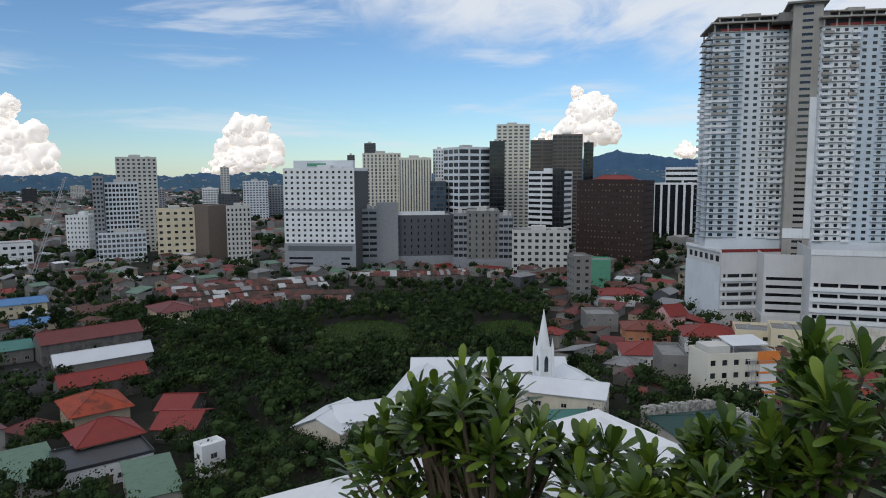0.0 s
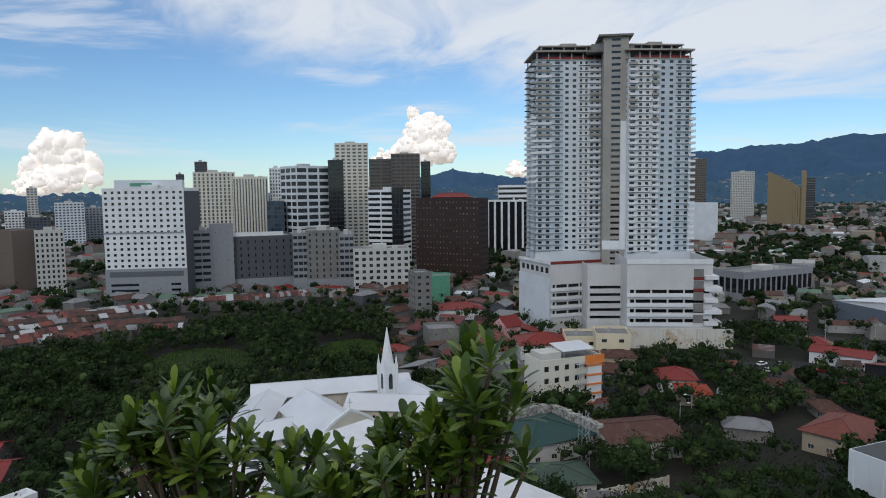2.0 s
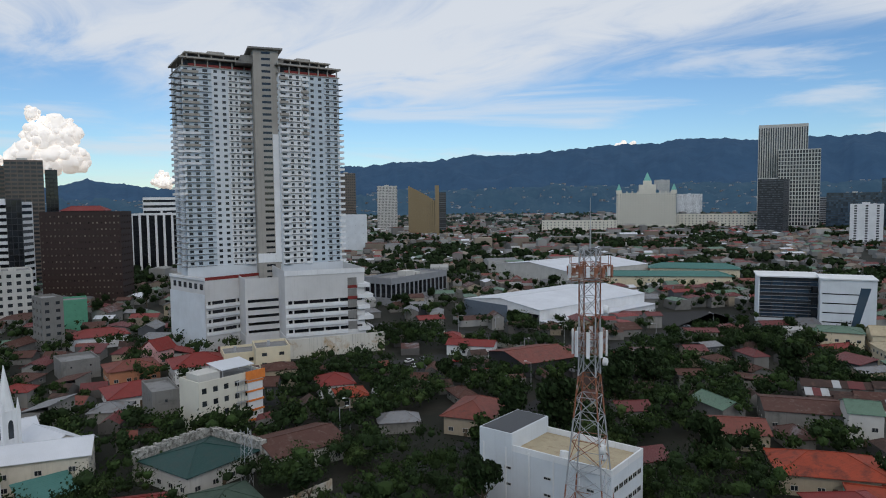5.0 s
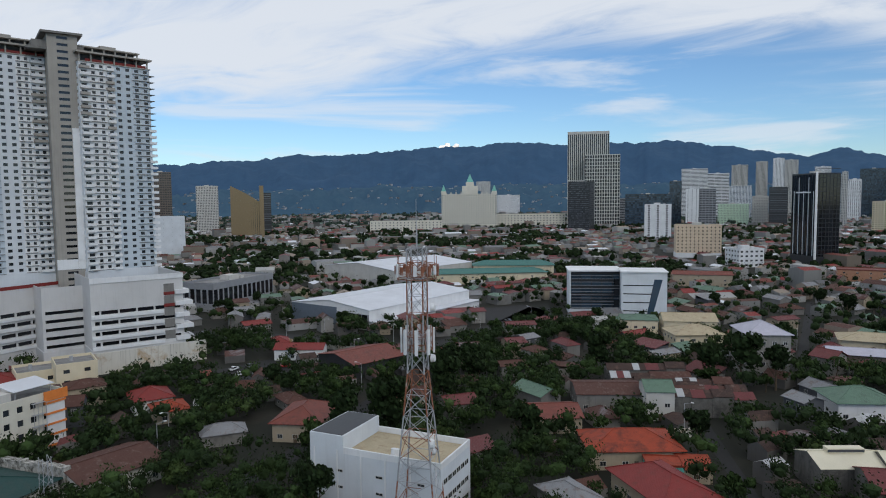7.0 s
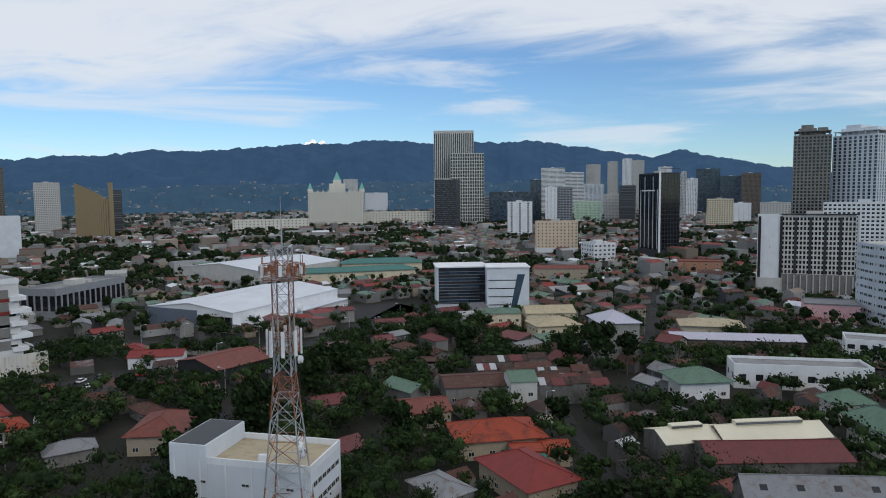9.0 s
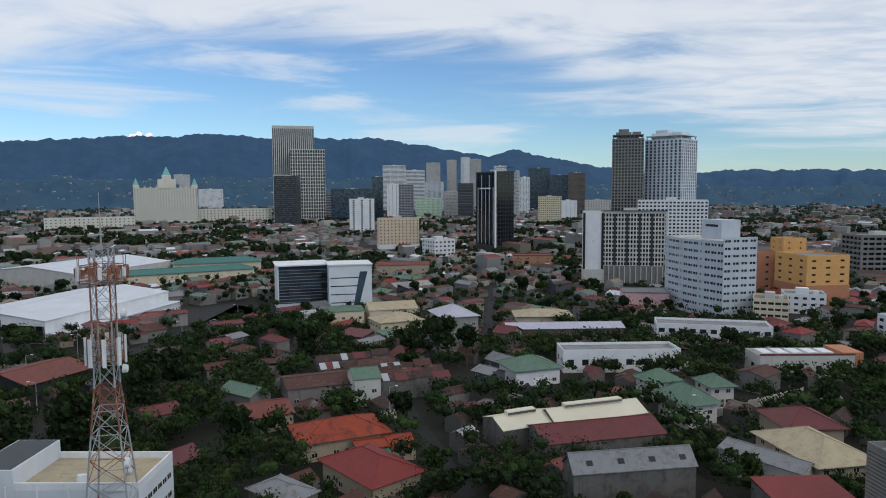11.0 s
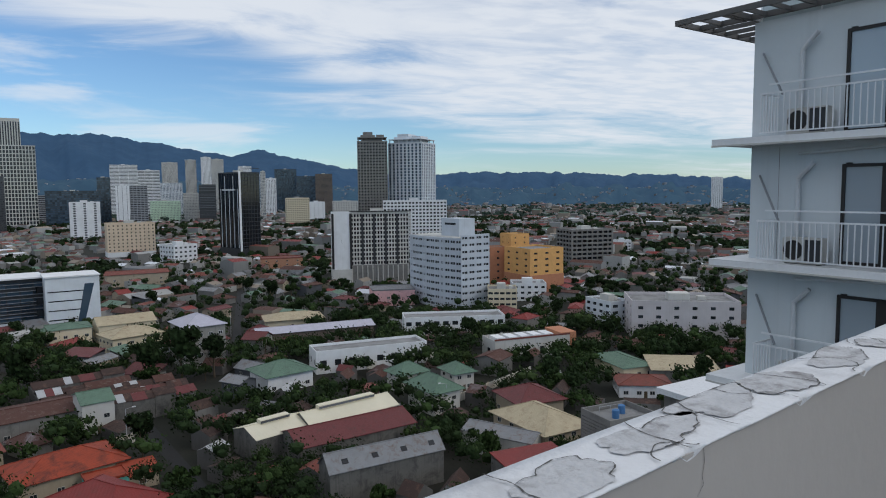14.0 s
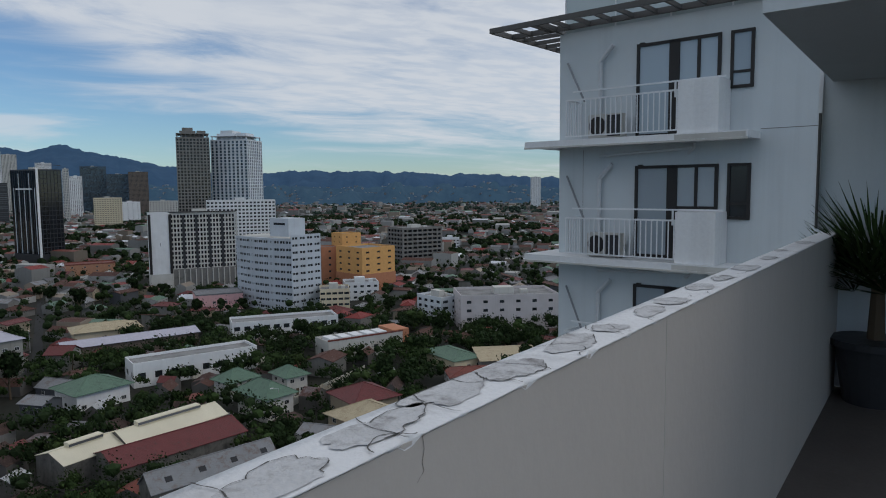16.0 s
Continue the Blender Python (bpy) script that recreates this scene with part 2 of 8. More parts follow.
roof_old = surface("blackened_rust_roof", (0.050, 0.030, 0.025), rough=0.85, ribs=1.8, bump=0.3, stain=(0.13, 0.075, 0.055), stain_amount=0.35)
roof_blue = surface("blue_sheet_roof", (0.06, 0.17, 0.36), rough=0.55, ribs=1.6, bump=0.3)
roof_tan = surface("tan_tile_roof", (0.44, 0.37, 0.25), rough=0.8, ribs=2.2, bump=0.4, stain=(0.28, 0.20, 0.13), stain_amount=0.3)
roof_lilac = surface("pale_lilac_roof", (0.44, 0.43, 0.50), rough=0.7, ribs=1.6, bump=0.3)
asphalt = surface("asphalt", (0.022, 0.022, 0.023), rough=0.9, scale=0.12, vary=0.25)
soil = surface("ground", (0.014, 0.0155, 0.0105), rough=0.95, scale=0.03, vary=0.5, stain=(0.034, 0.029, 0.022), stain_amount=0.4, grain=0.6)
bark = surface("bark", (0.10, 0.075, 0.05), rough=0.95)
steel = surface("galvanised_steel", (0.42, 0.43, 0.45), rough=0.5, metal=0.4)
rust_steel = surface("rusty_painted_steel", (0.26, 0.10, 0.055), rough=0.8, stain=(0.45, 0.42, 0.40), stain_amount=0.35, scale=0.6)
black_frame = surface("black_frame_paint", (0.022, 0.020, 0.020), rough=0.5)


def leafy(name, rgb, by=0.5):
    m = surface(name, rgb, rough=0.8, vary=0.3, scale=0.3, bump=0.0, grain=3.0, spec=0.08, by_object=0.22, by_island=by)
    return m


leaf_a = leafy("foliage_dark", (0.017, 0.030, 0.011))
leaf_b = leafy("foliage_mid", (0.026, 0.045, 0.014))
leaf_c = leafy("foliage_light", (0.042, 0.065, 0.022))
# paler, bluer leaf colour: distance haze painted into the farthest trees
leaf_hazed = leafy("foliage_far_hazed", (0.032, 0.050, 0.038))
grass_m = leafy("grass", (0.060, 0.105, 0.030))


# ---- mesh helpers ----
def ico(level):
    bm = bmesh.new()
    bmesh.ops.create_icosphere(bm, subdivisions=level, radius=1)
    r = [tuple(v.co) for v in bm.verts], [tuple(v.index for v in f.verts) for f in bm.faces]
    bm.free()
    return r


ICO = (ico(1), ico(2))


class Geo:
    """Collects boxes and loose faces for one mesh."""

    def __init__(self):
        self.v, self.f = [], []

    def quad(self, *pts):
        n = len(self.v)
        self.v.extend(pts)
        self.f.append(tuple(range(n, n + len(pts))))

    def box(self, x0, y0, z0, x1, y1, z1):
        n = len(self.v)
        self.v.extend([(x0, y0, z0), (x1, y0, z0), (x1, y1, z0), (x0, y1, z0), (x0, y0, z1), (x1, y0, z1), (x1, y1, z1), (x0, y1, z1)])
        self.f.extend([(n, n + 3, n + 2, n + 1), (n + 4, n + 5, n + 6, n + 7), (n, n + 1, n + 5, n + 4), (n + 1, n + 2, n + 6, n + 5),
                       (n + 2, n + 3, n + 7, n + 6), (n + 3, n, n + 4, n + 7)])

    def beam(self, a, b, r, r2=None, sides=4):
        a, b = Vector(a), Vector(b)
        r2 = r if r2 is None else r2
        q = (b - a).to_track_quat("Z", "Y")
        n = len(self.v)
        for c, rr in ((a, r), (b, r2)):
            for i in range(sides):
                t = 2 * math.pi * (i + 0.5) / sides
                self.v.append(tuple(c + q @ Vector((rr * math.cos(t), rr * math.sin(t), 0))))
        for i in range(sides):
            j = (i + 1) % sides
            self.f.append((n + i, n + j, n + sides + j, n + sides + i))
        self.f.append(tuple(n + i for i in reversed(range(sides))))
        self.f.append(tuple(n + sides + i for i in range(sides)))

    def clump(self, c, rx, rz, rng, fine=True):
        """A lumpy closed body: the shaded inside of a crown."""
        n = len(self.v)
        vs, fs = ICO[1 if fine else 0]
        for q in vs:
            k = rng.uniform(0.72, 1.12)
            self.v.append((c[0] + q[0] * rx * k, c[1] + q[1] * rx * k, c[2] + q[2] * rz * k))
        self.f.extend((a + n, b + n, d + n) for a, b, d in fs)

    def mesh(self, name):
        me = bpy.data.meshes.new(name)
        me.from_pydata(self.v, [], self.f)
        me.update()
        return me


def put(name, geo, material, parent=None, label="", kind="", at=None):
    """One mesh object out of a Geo, a bmesh or a ready mesh; a child where a parent is given."""
    if isinstance(geo, Geo):
        me = geo.mesh(name)
    elif isinstance(geo, bmesh.types.BMesh):
        me = bpy.data.meshes.new(name)
        geo.to_mesh(me)
        geo.free()
    else:
        me = geo
    if material and not me.materials:
        me.materials.append(material)
    ob = new(name, me)
    if parent:
        ob.parent = parent
    if at is not None:
        ob.matrix_basis = at
    return tagged(ob, label=label, kind=kind)


def thing(name, label, category, x, y, z=0.0, rot=0.0, group=""):
    ob = new(name)
    ob.empty_display_size = 0.5
    ob.matrix_basis = pose(x, y, z, 0, 0, rot)
    return tagged(ob, label=label, category=category, group=group)


TAKEN = {}
CELL = 25.0


def take(x, y, rot, w, d, margin=3.0):
    """Reserve a footprint, so that nothing is scattered over it."""
    hw, hd = w / 2 + margin, d / 2 + margin
    reach = math.hypot(hw, hd)
    for i in range(int((x - reach) // CELL), int((x + reach) // CELL) + 1):
        for j in range(int((y - reach) // CELL), int((y + reach) // CELL) + 1):
            TAKEN.setdefault((i, j), []).append((x, y, math.cos(radians(rot)), math.sin(radians(rot)), hw, hd))


def free(x, y, r=0.0):
    for cx, cy, c, s, hw, hd in TAKEN.get((int(x // CELL), int(y // CELL)), ()):
        dx, dy = x - cx, y - cy
        if abs(dx * c + dy * s) < hw + r and abs(-dx * s + dy * c) < hd + r:
            return False
    return True


# a facade's frame: where its lower left corner lies, and its outward turn
def sides_of(w, d):
    return {"front": (Matrix.Translation((-w / 2, -d / 2, 0)), w), "right": (pose(w / 2, -d / 2, 0, 0, 0, 90), d),
            "back": (pose(w / 2, d / 2, 0, 0, 0, 180), w), "left": (pose(-w / 2, d / 2, 0, 0, 0, -90), d)}


def facade(walls, panes, m, length, z0, z1, fh, bay, wf, hf, skin, sill=0.5):
    """Bands and piers of a gridded wall into Geo walls, and pane places into panes, in the facade's own frame m."""
    rows = max(1, round((z1 - z0) / fh))
    cols = max(1, round(length / bay))
    fh, bay = (z1 - z0) / rows, length / cols

    def add(x0, a, x1, b, t):
        n = len(walls.v)
        walls.box(x0, -0.002 if t >= skin else 0.002, a, x1, t, b)
        for i in range(n, n + 8):
            walls.v[i] = tuple(m @ Vector(walls.v[i]))

    gap = fh * (1 - hf)
    for r in range(rows + 1):
        lo = z0 + r * fh - (gap * (1 - sill) if r else 0)
        hi = z0 + r * fh + (gap * sill if r < rows else 0)
        if hi - lo > 0.01:
            add(0, lo, length, hi, skin)
    pw = bay * (1 - wf)
    if pw > 0.02:
        for c in range(cols + 1):
            lo = c * bay - (pw / 2 if c else 0)
            hi = c * bay + (pw / 2 if c < cols else 0)
            add(lo, z0 + 0.01, hi, z1 - 0.01, skin - 0.004)
    for r in range(rows):
        for c in range(cols):
            panes.append((m @ pose((c + 0.5) * bay, skin * 0.75, z0 + r * fh + gap * sill + fh * hf / 2), bay * wf, fh * hf))


def block(name, label, x, y, rot, w, d, h, wall, pane, fh=3.2, bay=3.5, wf=0.5, hf=0.5, z0=0.0, base=0.0, base_mat=None, core=None,
          skin=0.35, single=False, faces="front left right back", category="building", roofbox=True, parapet=0.9, sill=0.5, blank=(), split=False):
    """A storeyed building: core, skin of bands and piers with real recesses, panes, flat roof with parapet and plant room."""
    take(x, y, rot, w, d)
    top = thing(name, label, category, x, y, 0, rot)
    c = Geo()
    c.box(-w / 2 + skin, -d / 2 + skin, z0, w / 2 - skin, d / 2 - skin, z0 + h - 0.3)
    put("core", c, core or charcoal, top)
    walls, panes = Geo(), []
    for key, (m, length) in sides_of(w, d).items():
        if key in faces.split() and key not in blank:
            facade(walls, panes, m, length, z0 + base, z0 + h, fh, bay, wf, hf, skin, sill)
        else:
            n = len(walls.v)
            walls.box(0, -0.002, z0 + base, length, skin - 0.01, z0 + h)
            for i in range(n, n + 8):
                walls.v[i] = tuple(m @ Vector(walls.v[i]))
    if split:
        for i in range(0, len(walls.v), 8):
            piece = Geo()
            piece.v = walls.v[i:i + 8]
            piece.f = [tuple(k - i for k in q) for q in walls.f[i // 8 * 6:i // 8 * 6 + 6]]
            put("wall_panel", piece, wall, top)
    else:
        put("wall", walls, wall, top, kind="stuff" if len(walls.f) > 90 else "")
    if base:
        g = Geo()
        g.box(-w / 2 - 0.3, -d / 2 - 0.3, z0, w / 2 + 0.3, d / 2 + 0.3, z0 + base - 0.02)
        put("podium", g, base_mat or wall, top)
    if single and len(panes) <= 320:
        share = {}
        for m, pw, ph in panes:
            key = (round(pw, 2), round(ph, 2))
            if key not in share:
                g = Geo()
                g.box(-pw / 2, 0, -ph / 2, pw / 2, 0.06, ph / 2)
                share[key] = g.mesh("window")
            put("window", share[key], pane, top, at=m)
    elif panes:
        g = Geo()
        for m, pw, ph in panes:
            g.quad(*(tuple(m @ Vector(p)) for p in ((-pw / 2, 0, -ph / 2), (pw / 2, 0, -ph / 2), (pw / 2, 0, ph / 2), (-pw / 2, 0, ph / 2))))
        put("window_panes", g, pane, top, kind="stuff")
    r = Geo()
    zt = z0 + h
    r.box(-w / 2 + 0.3, -d / 2 + 0.3, zt - 0.3, w / 2 - 0.3, d / 2 - 0.3, zt + 0.02)
    edge = Geo()
    if parapet:
        for a, b, cc, dd in ((-w / 2, -d / 2, w / 2, -d / 2 + 0.3), (-w / 2, d / 2 - 0.3, w / 2, d / 2),
                             (-w / 2, -d / 2 + 0.3, -w / 2 + 0.3, d / 2 - 0.3), (w / 2 - 0.3, -d / 2 + 0.3, w / 2, d / 2 - 0.3)):
            edge.box(a, b, zt, cc, dd, zt + parapet)
    put("roof", r, flat_roof, top)
    if parapet:
        put("parapet", edge, wall, top)
    if roofbox:
        g = Geo()
        bw, bd = min(w * 0.3, 9), min(d * 0.35, 7)
        g.box(-bw * 0.6, -bd / 2, zt + 0.02, bw * 0.4, bd / 2, zt + 3.0)
        g.box(bw * 0.8, -bd * 0.3, zt + 0.02, bw * 1.2, bd * 0.2, zt + 1.6)
        put("plant_room", g, pale if wall is not white else white, top)
    return top


def volume(top, name, material, x0, y0, z0, x1, y1, z1, label=""):
    g = Geo()
    g.box(x0, y0, z0, x1, y1, z1)
    return put(name, g, material, top, label=label)


def roof_geo(kind, w, d, z, rise, eave, thick=0.14):
    """A roof with real thickness: hip, gable (ridge along x) or shed."""
    W, D = w / 2 + eave, d / 2 + eave
    g = Geo()
    if kind == "hip":
        r = max(0.0, W - D) if W >= D else 0.0
        s = max(0.0, D - W) if D > W else 0.0
        top = [(-r, -s, z + rise), (r, s, z + rise)]
        b = [(-W, -D, z), (W, -D, z), (W, D, z), (-W, D, z)]
        if W >= D:
            fs = [(b[0], b[1], top[1], top[0]), (b[1], b[2], top[1]), (b[2], b[3], top[0], top[1]), (b[3], b[0], top[0])]
        else:
            fs = [(b[0], b[1], top[0]), (b[1], b[2], top[1], top[0]), (b[2], b[3], top[1]), (b[3], b[0], top[0], top[1])]
        for q in fs:
            g.quad(*q)
        g.quad(*[(p[0], p[1], p[2] - thick) for p in reversed(b)])
        for i in range(4):
            p, q = b[i], b[(i + 1) % 4]
            g.quad((p[0], p[1], p[2] - thick), (q[0], q[1], q[2] - thick), q, p)
        for i in range(4):
            t = top[0] if (b[i][0] < 0 and W >= D) or (b[i][1] < 0 and W < D) else top[1]
            g.beam((b[i][0], b[i][1], b[i][2] + 0.03), (t[0], t[1], t[2] + 0.03), 0.12)
        if W != D:
            g.beam((top[0][0], top[0][1], z + rise + 0.03), (top[1][0], top[1][1], z + rise + 0.03), 0.13)
    elif kind == "gable":
        for s in (-1, 1):
            a = [(-W, s * D, z), (W, s * D, z), (W, 0, z + rise), (-W, 0, z + rise)]
            if s > 0:
                a = a[::-1]
            lo = [(p[0], p[1], p[2] - thick) for p in a]
            g.quad(*a)
            g.quad(*lo[::-1])
            for i in range(4):
                j = (i + 1) % 4
                g.quad(lo[i], lo[j], a[j], a[i])
        g.beam((-W, 0, z + rise + 0.02), (W, 0, z + rise + 0.02), 0.14)
    else:
        a = [(-W, -D, z), (W, -D, z), (W, D, z + rise), (-W, D, z + rise)]
        lo = [(p[0], p[1], p[2] - thick) for p in a]
        g.quad(*a)
        g.quad(*lo[::-1])
        for i in range(4):
            j = (i + 1) % 4
            g.quad(lo[i], lo[j], a[j], a[i])
    return g


WIN = {}


def window(parent, m, w, h, frame_mat=None, pane=None):
    """A framed window with a mullion; its panes are the second material of the mesh."""
    frame_mat, pane = frame_mat or pale, pane or glass_dark
    key = (round(w, 1), round(h, 1), frame_mat.name, pane.name)
    if key not in WIN:
        g, t = Geo(), 0.08
        g.box(-w / 2, -0.06, -h / 2, w / 2, 0.02, -h / 2 + t)
        g.box(-w / 2, -0.06, h / 2 - t, w / 2, 0.02, h / 2)
        g.box(-w / 2, -0.06, -h / 2 + t, -w / 2 + t, 0.02, h / 2 - t)
        g.box(w / 2 - t, -0.06, -h / 2 + t, w / 2, 0.02, h / 2 - t)
        g.box(-t / 2, -0.05, -h / 2 + t, t / 2, 0.02, h / 2 - t)
        n = len(g.f)
        g.quad((-w / 2 + t, -0.02, -h / 2 + t), (w / 2 - t, -0.02, -h / 2 + t), (w / 2 - t, -0.02, h / 2 - t), (-w / 2 + t, -0.02, h / 2 - t))
        me = g.mesh("window")
        me.materials.append(frame_mat)
        me.materials.append(pane)
        me.polygons[n].material_index = 1
        WIN[key] = me
    put("window", WIN[key], None, parent, at=m)


def house(name, label, x, y, rot, w, d, h, roof, rise, roof_mat, wall, eave=0.7, win=True, z=0.0, category="house", reserve=True, group="",
          pane=None, frame_mat=None, fh=3.0, gap=3.4):
    """A low building: walls with gables, a thick overhanging roof, framed windows on every storey, a door."""
    if reserve:
        take(x, y, rot, w, d, 2.0)
    top = thing(name, label, category, x, y, z, rot, group)
    g = Geo()
    g.box(-w / 2, -d / 2, 0, w / 2, d / 2, h)
    if roof == "gable":
        e = rise * (d / 2) / (d / 2 + eave)
        for s in (-1, 1):
            q = [(s * w / 2, -d / 2, h), (s * w / 2, d / 2, h), (s * w / 2, 0, h + e * 0.98)]
            g.quad(*(q if s > 0 else q[::-1]))
    elif roof == "shed":
        g.quad((-w / 2, d / 2, h), (w / 2, d / 2, h), (w / 2, d / 2, h + rise * 0.85), (-w / 2, d / 2, h + rise * 0.85))
    put("wall", g, wall, top)
    if roof == "flat":
        r = Geo()
        r.box(-w / 2 - eave * 0.4, -d / 2 - eave * 0.4, h, w / 2 + eave * 0.4, d / 2 + eave * 0.4, h + 0.2)
        E = eave * 0.4
        for a, b, c, e in ((-w / 2 - E, -d / 2 - E, w / 2 + E, -d / 2 - E + 0.2), (-w / 2 - E, d / 2 + E - 0.2, w / 2 + E, d / 2 + E),
                           (-w / 2 - E, -d / 2 - E + 0.2, -w / 2 - E + 0.2, d / 2 + E - 0.2), (w / 2 + E - 0.2, -d / 2 - E + 0.2, w / 2 + E, d / 2 + E - 0.2)):
            r.box(a, b, h + 0.2, c, e, h + 0.2 + rise)
    else:
        r = roof_geo(roof, w, d, h - 0.02, rise, eave)
    put("roof", r, roof_mat, top)
    if win:
        for key, (m, length) in sides_of(w, d).items():
            if key == "back":
                continue
            n = max(1, min(4, int(length / gap)))
            for lev in range(max(1, int(h / fh))):
                for i in range(n):
                    window(top, m @ pose((i + 0.5) * length / n, 0, lev * fh + 1.6), 1.5, 1.2, frame_mat, pane)
        g = Geo()
        g.box(-0.5, -d / 2 - 0.05, 0, 0.5, -d / 2 + 0.02, 2.1)
        put("door", g, bark, top)
    return top


# ---- special pieces of the larger buildings ----
def extent_z(top):
    return max(v.co.z for c in top.children for v in c.data.vertices)


def podium_strips(top, w, d):
    for i in range(3):
        for x0, x1 in ((-w * 0.44, -w * 0.1), (w * 0.30, w * 0.42)):
            volume(top, "ventilation_slot", glass_black, x0, -d / 2 - 0.36, 3 + 3.4 * i, x1, -d / 2 - 0.305, 4.4 + 3.4 * i)
    volume(top, "window_band", glass_grey, -w * 0.45, -d / 2 - 0.40, 15.2, w * 0.46, -d / 2 - 0.305, 18.4)


def tower_wing(name, label, x, y, rot, w, d, h, bays, outer):
    """A wing of the unfinished tower: bays of differing paint, window pattern and balconies on every floor."""
    take(x, y, rot, w, d)
    top = thing(name, label, "building", x, y, 0, rot)
    rng = random.Random(int(w * 10))
    base, skin = 36.0, 0.35
    n = round((h - base) / 2.62)
    fh = (h - base) / n
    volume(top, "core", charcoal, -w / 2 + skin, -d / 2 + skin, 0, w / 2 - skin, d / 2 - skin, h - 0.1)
    volume(top, "podium", white_blue, -w / 2 - 0.3, -d / 2 - 0.3, 0, w / 2 + 0.3, d / 2 + 0.3, base - 0.02)
    panes = []
    for f0, f1, paint, bay, wf, hf, kind in bays:
        g = Geo()
        m = Matrix.Translation((-w / 2 + f0 * w, -d / 2, 0))
        facade(g, panes, m, (f1 - f0) * w, base, h, fh, bay, wf, hf, skin)
        put("wall", g, paint, top, kind="stuff")
        if kind == "plain":
            continue
        L = (f1 - f0) * w - 0.3
        deep = 1.2 if kind == "deep" else 0.7 if kind == "mixed" else 0.45
        slab, wall_ = Geo(), Geo()
        slab.box(-L / 2, -deep, -0.1, L / 2, 0, 0.1)
        slab_me = slab.mesh("balcony")
        wall_.box(-L / 2, -deep, -0.14, L / 2, 0, 0.08)
        wall_.box(-L / 2, -deep, 0.08, L / 2, -deep + 0.12, 0.95)
        wall_.box(-L / 2, -deep + 0.12, 0.08, -L / 2 + 0.12, 0, 0.95)
        wall_.box(L / 2 - 0.12, -deep + 0.12, 0.08, L / 2, 0, 0.95)
        wall_me = wall_.mesh("balcony")
        slab_me.materials.append(grey)
        wall_me.materials.append(white)
        raw = wall_me.copy()
        raw.materials.clear()
        raw.materials.append(core_concrete)
        for i in range(n):
            if kind == "ledge" or (kind == "mixed" and i < n * 0.5):
                me = slab_me
            else:
                me = (raw if rng.random() < (0.8 if kind == "mixed" else 0.45) else wall_me) if i > n * 0.60 else (slab_me if rng.random() < 0.16 else wall_me)
            put("balcony", me, None, top, at=pose(-w / 2 + (f0 + f1) / 2 * w, -d / 2, base + i * fh + 0.1))
    for key in ("left", "right", "back"):
        m, length = sides_of(w, d)[key]
        g = Geo()
        facade(g, panes, m, length, base, h, fh, 4.3, 0.4, 0.42, skin)
        put("wall", g, white_blue, top, kind="stuff")
    g = Geo()
    for m, pw, ph in panes:
        g.quad(*(tuple(m @ Vector(p)) for p in ((-pw / 2, 0, -ph / 2), (pw / 2, 0, -ph / 2), (pw / 2, 0, ph / 2), (-pw / 2, 0, ph / 2))))
    put("window_panes", g, glass_dark, top, kind="stuff")
    # balconies that jut out past the outer end, two on each floor
    slab = Geo()
    slab.box(-1.7, -2.1, -0.1, 1.3, 2.1, 0.1)
    bare = slab.mesh("end_balcony")
    bare.materials.append(grey)
    slab.box(-1.7, -2.1, 0.1, -1.58, 2.1, 0.95)
    slab.box(-1.58, -2.1, 0.1, 1.3, -1.98, 0.95)
    slab.box(1.3, -2.1, 0.1, 1.42, 2.1, 0.95)
    done = slab.mesh("end_balcony")
    done.materials.append(white)
    for i in range(n):
        for yy in (-d / 2 + 1.6, d * 0.12):
            me = bare if i > n * 0.70 or (i < n * 0.36 and outer < 0) else done
            put("end_balcony", me, None, top, at=pose(outer * (w / 2 + 0.6), yy, base + i * fh))
    # bare frame of the two top floors
    g = Geo()
    g.box(-w / 2 - 0.4, -d / 2 - 0.4, h - 0.1, w / 2 + 0.4, d / 2 + 0.4, h + 0.25)
    for i in range(7):
        xx = -w / 2 + 0.6 + i * (w - 1.2) / 6
        for yy in (-d / 2 + 0.6, 0, d / 2 - 0.6):
            g.box(xx - 0.25, yy - 0.25, h + 0.25, xx + 0.25, yy + 0.25, h + 3.4)
    g.box(-w / 2 - 0.9, -d / 2 - 0.9, h + 3.4, w / 2 + 0.9, d / 2 + 0.9, h + 4.1)
    for i in range(6):
        xx = -w * 0.40 + i * w * 0.16
        for yy in (-d * 0.32, d * 0.2):
            g.box(xx - 0.25, yy - 0.25, h + 4.1, xx + 0.25, yy + 0.25, h + 6.6)
    g.box(-w * 0.43, -d * 0.35, h + 6.6, w * 0.43, d * 0.34, h + 7.1)
    g.box(-w * 0.12, -d * 0.30, h + 7.1, w * 0.10, d * 0.1, h + 8.2)
    put("bare_top_frame", g, core_concrete, top)
    volume(top, "red_band", roof_red, -w / 2 + 3, -d / 2 + 0.8, h + 0.26, w / 2 - 1, -d / 2 + 1.0, h + 1.5, "dark red primed wall strip")
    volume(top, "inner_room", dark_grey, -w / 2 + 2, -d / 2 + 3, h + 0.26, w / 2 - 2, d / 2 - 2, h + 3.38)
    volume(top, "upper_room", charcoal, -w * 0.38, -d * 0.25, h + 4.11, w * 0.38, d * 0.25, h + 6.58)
    return top


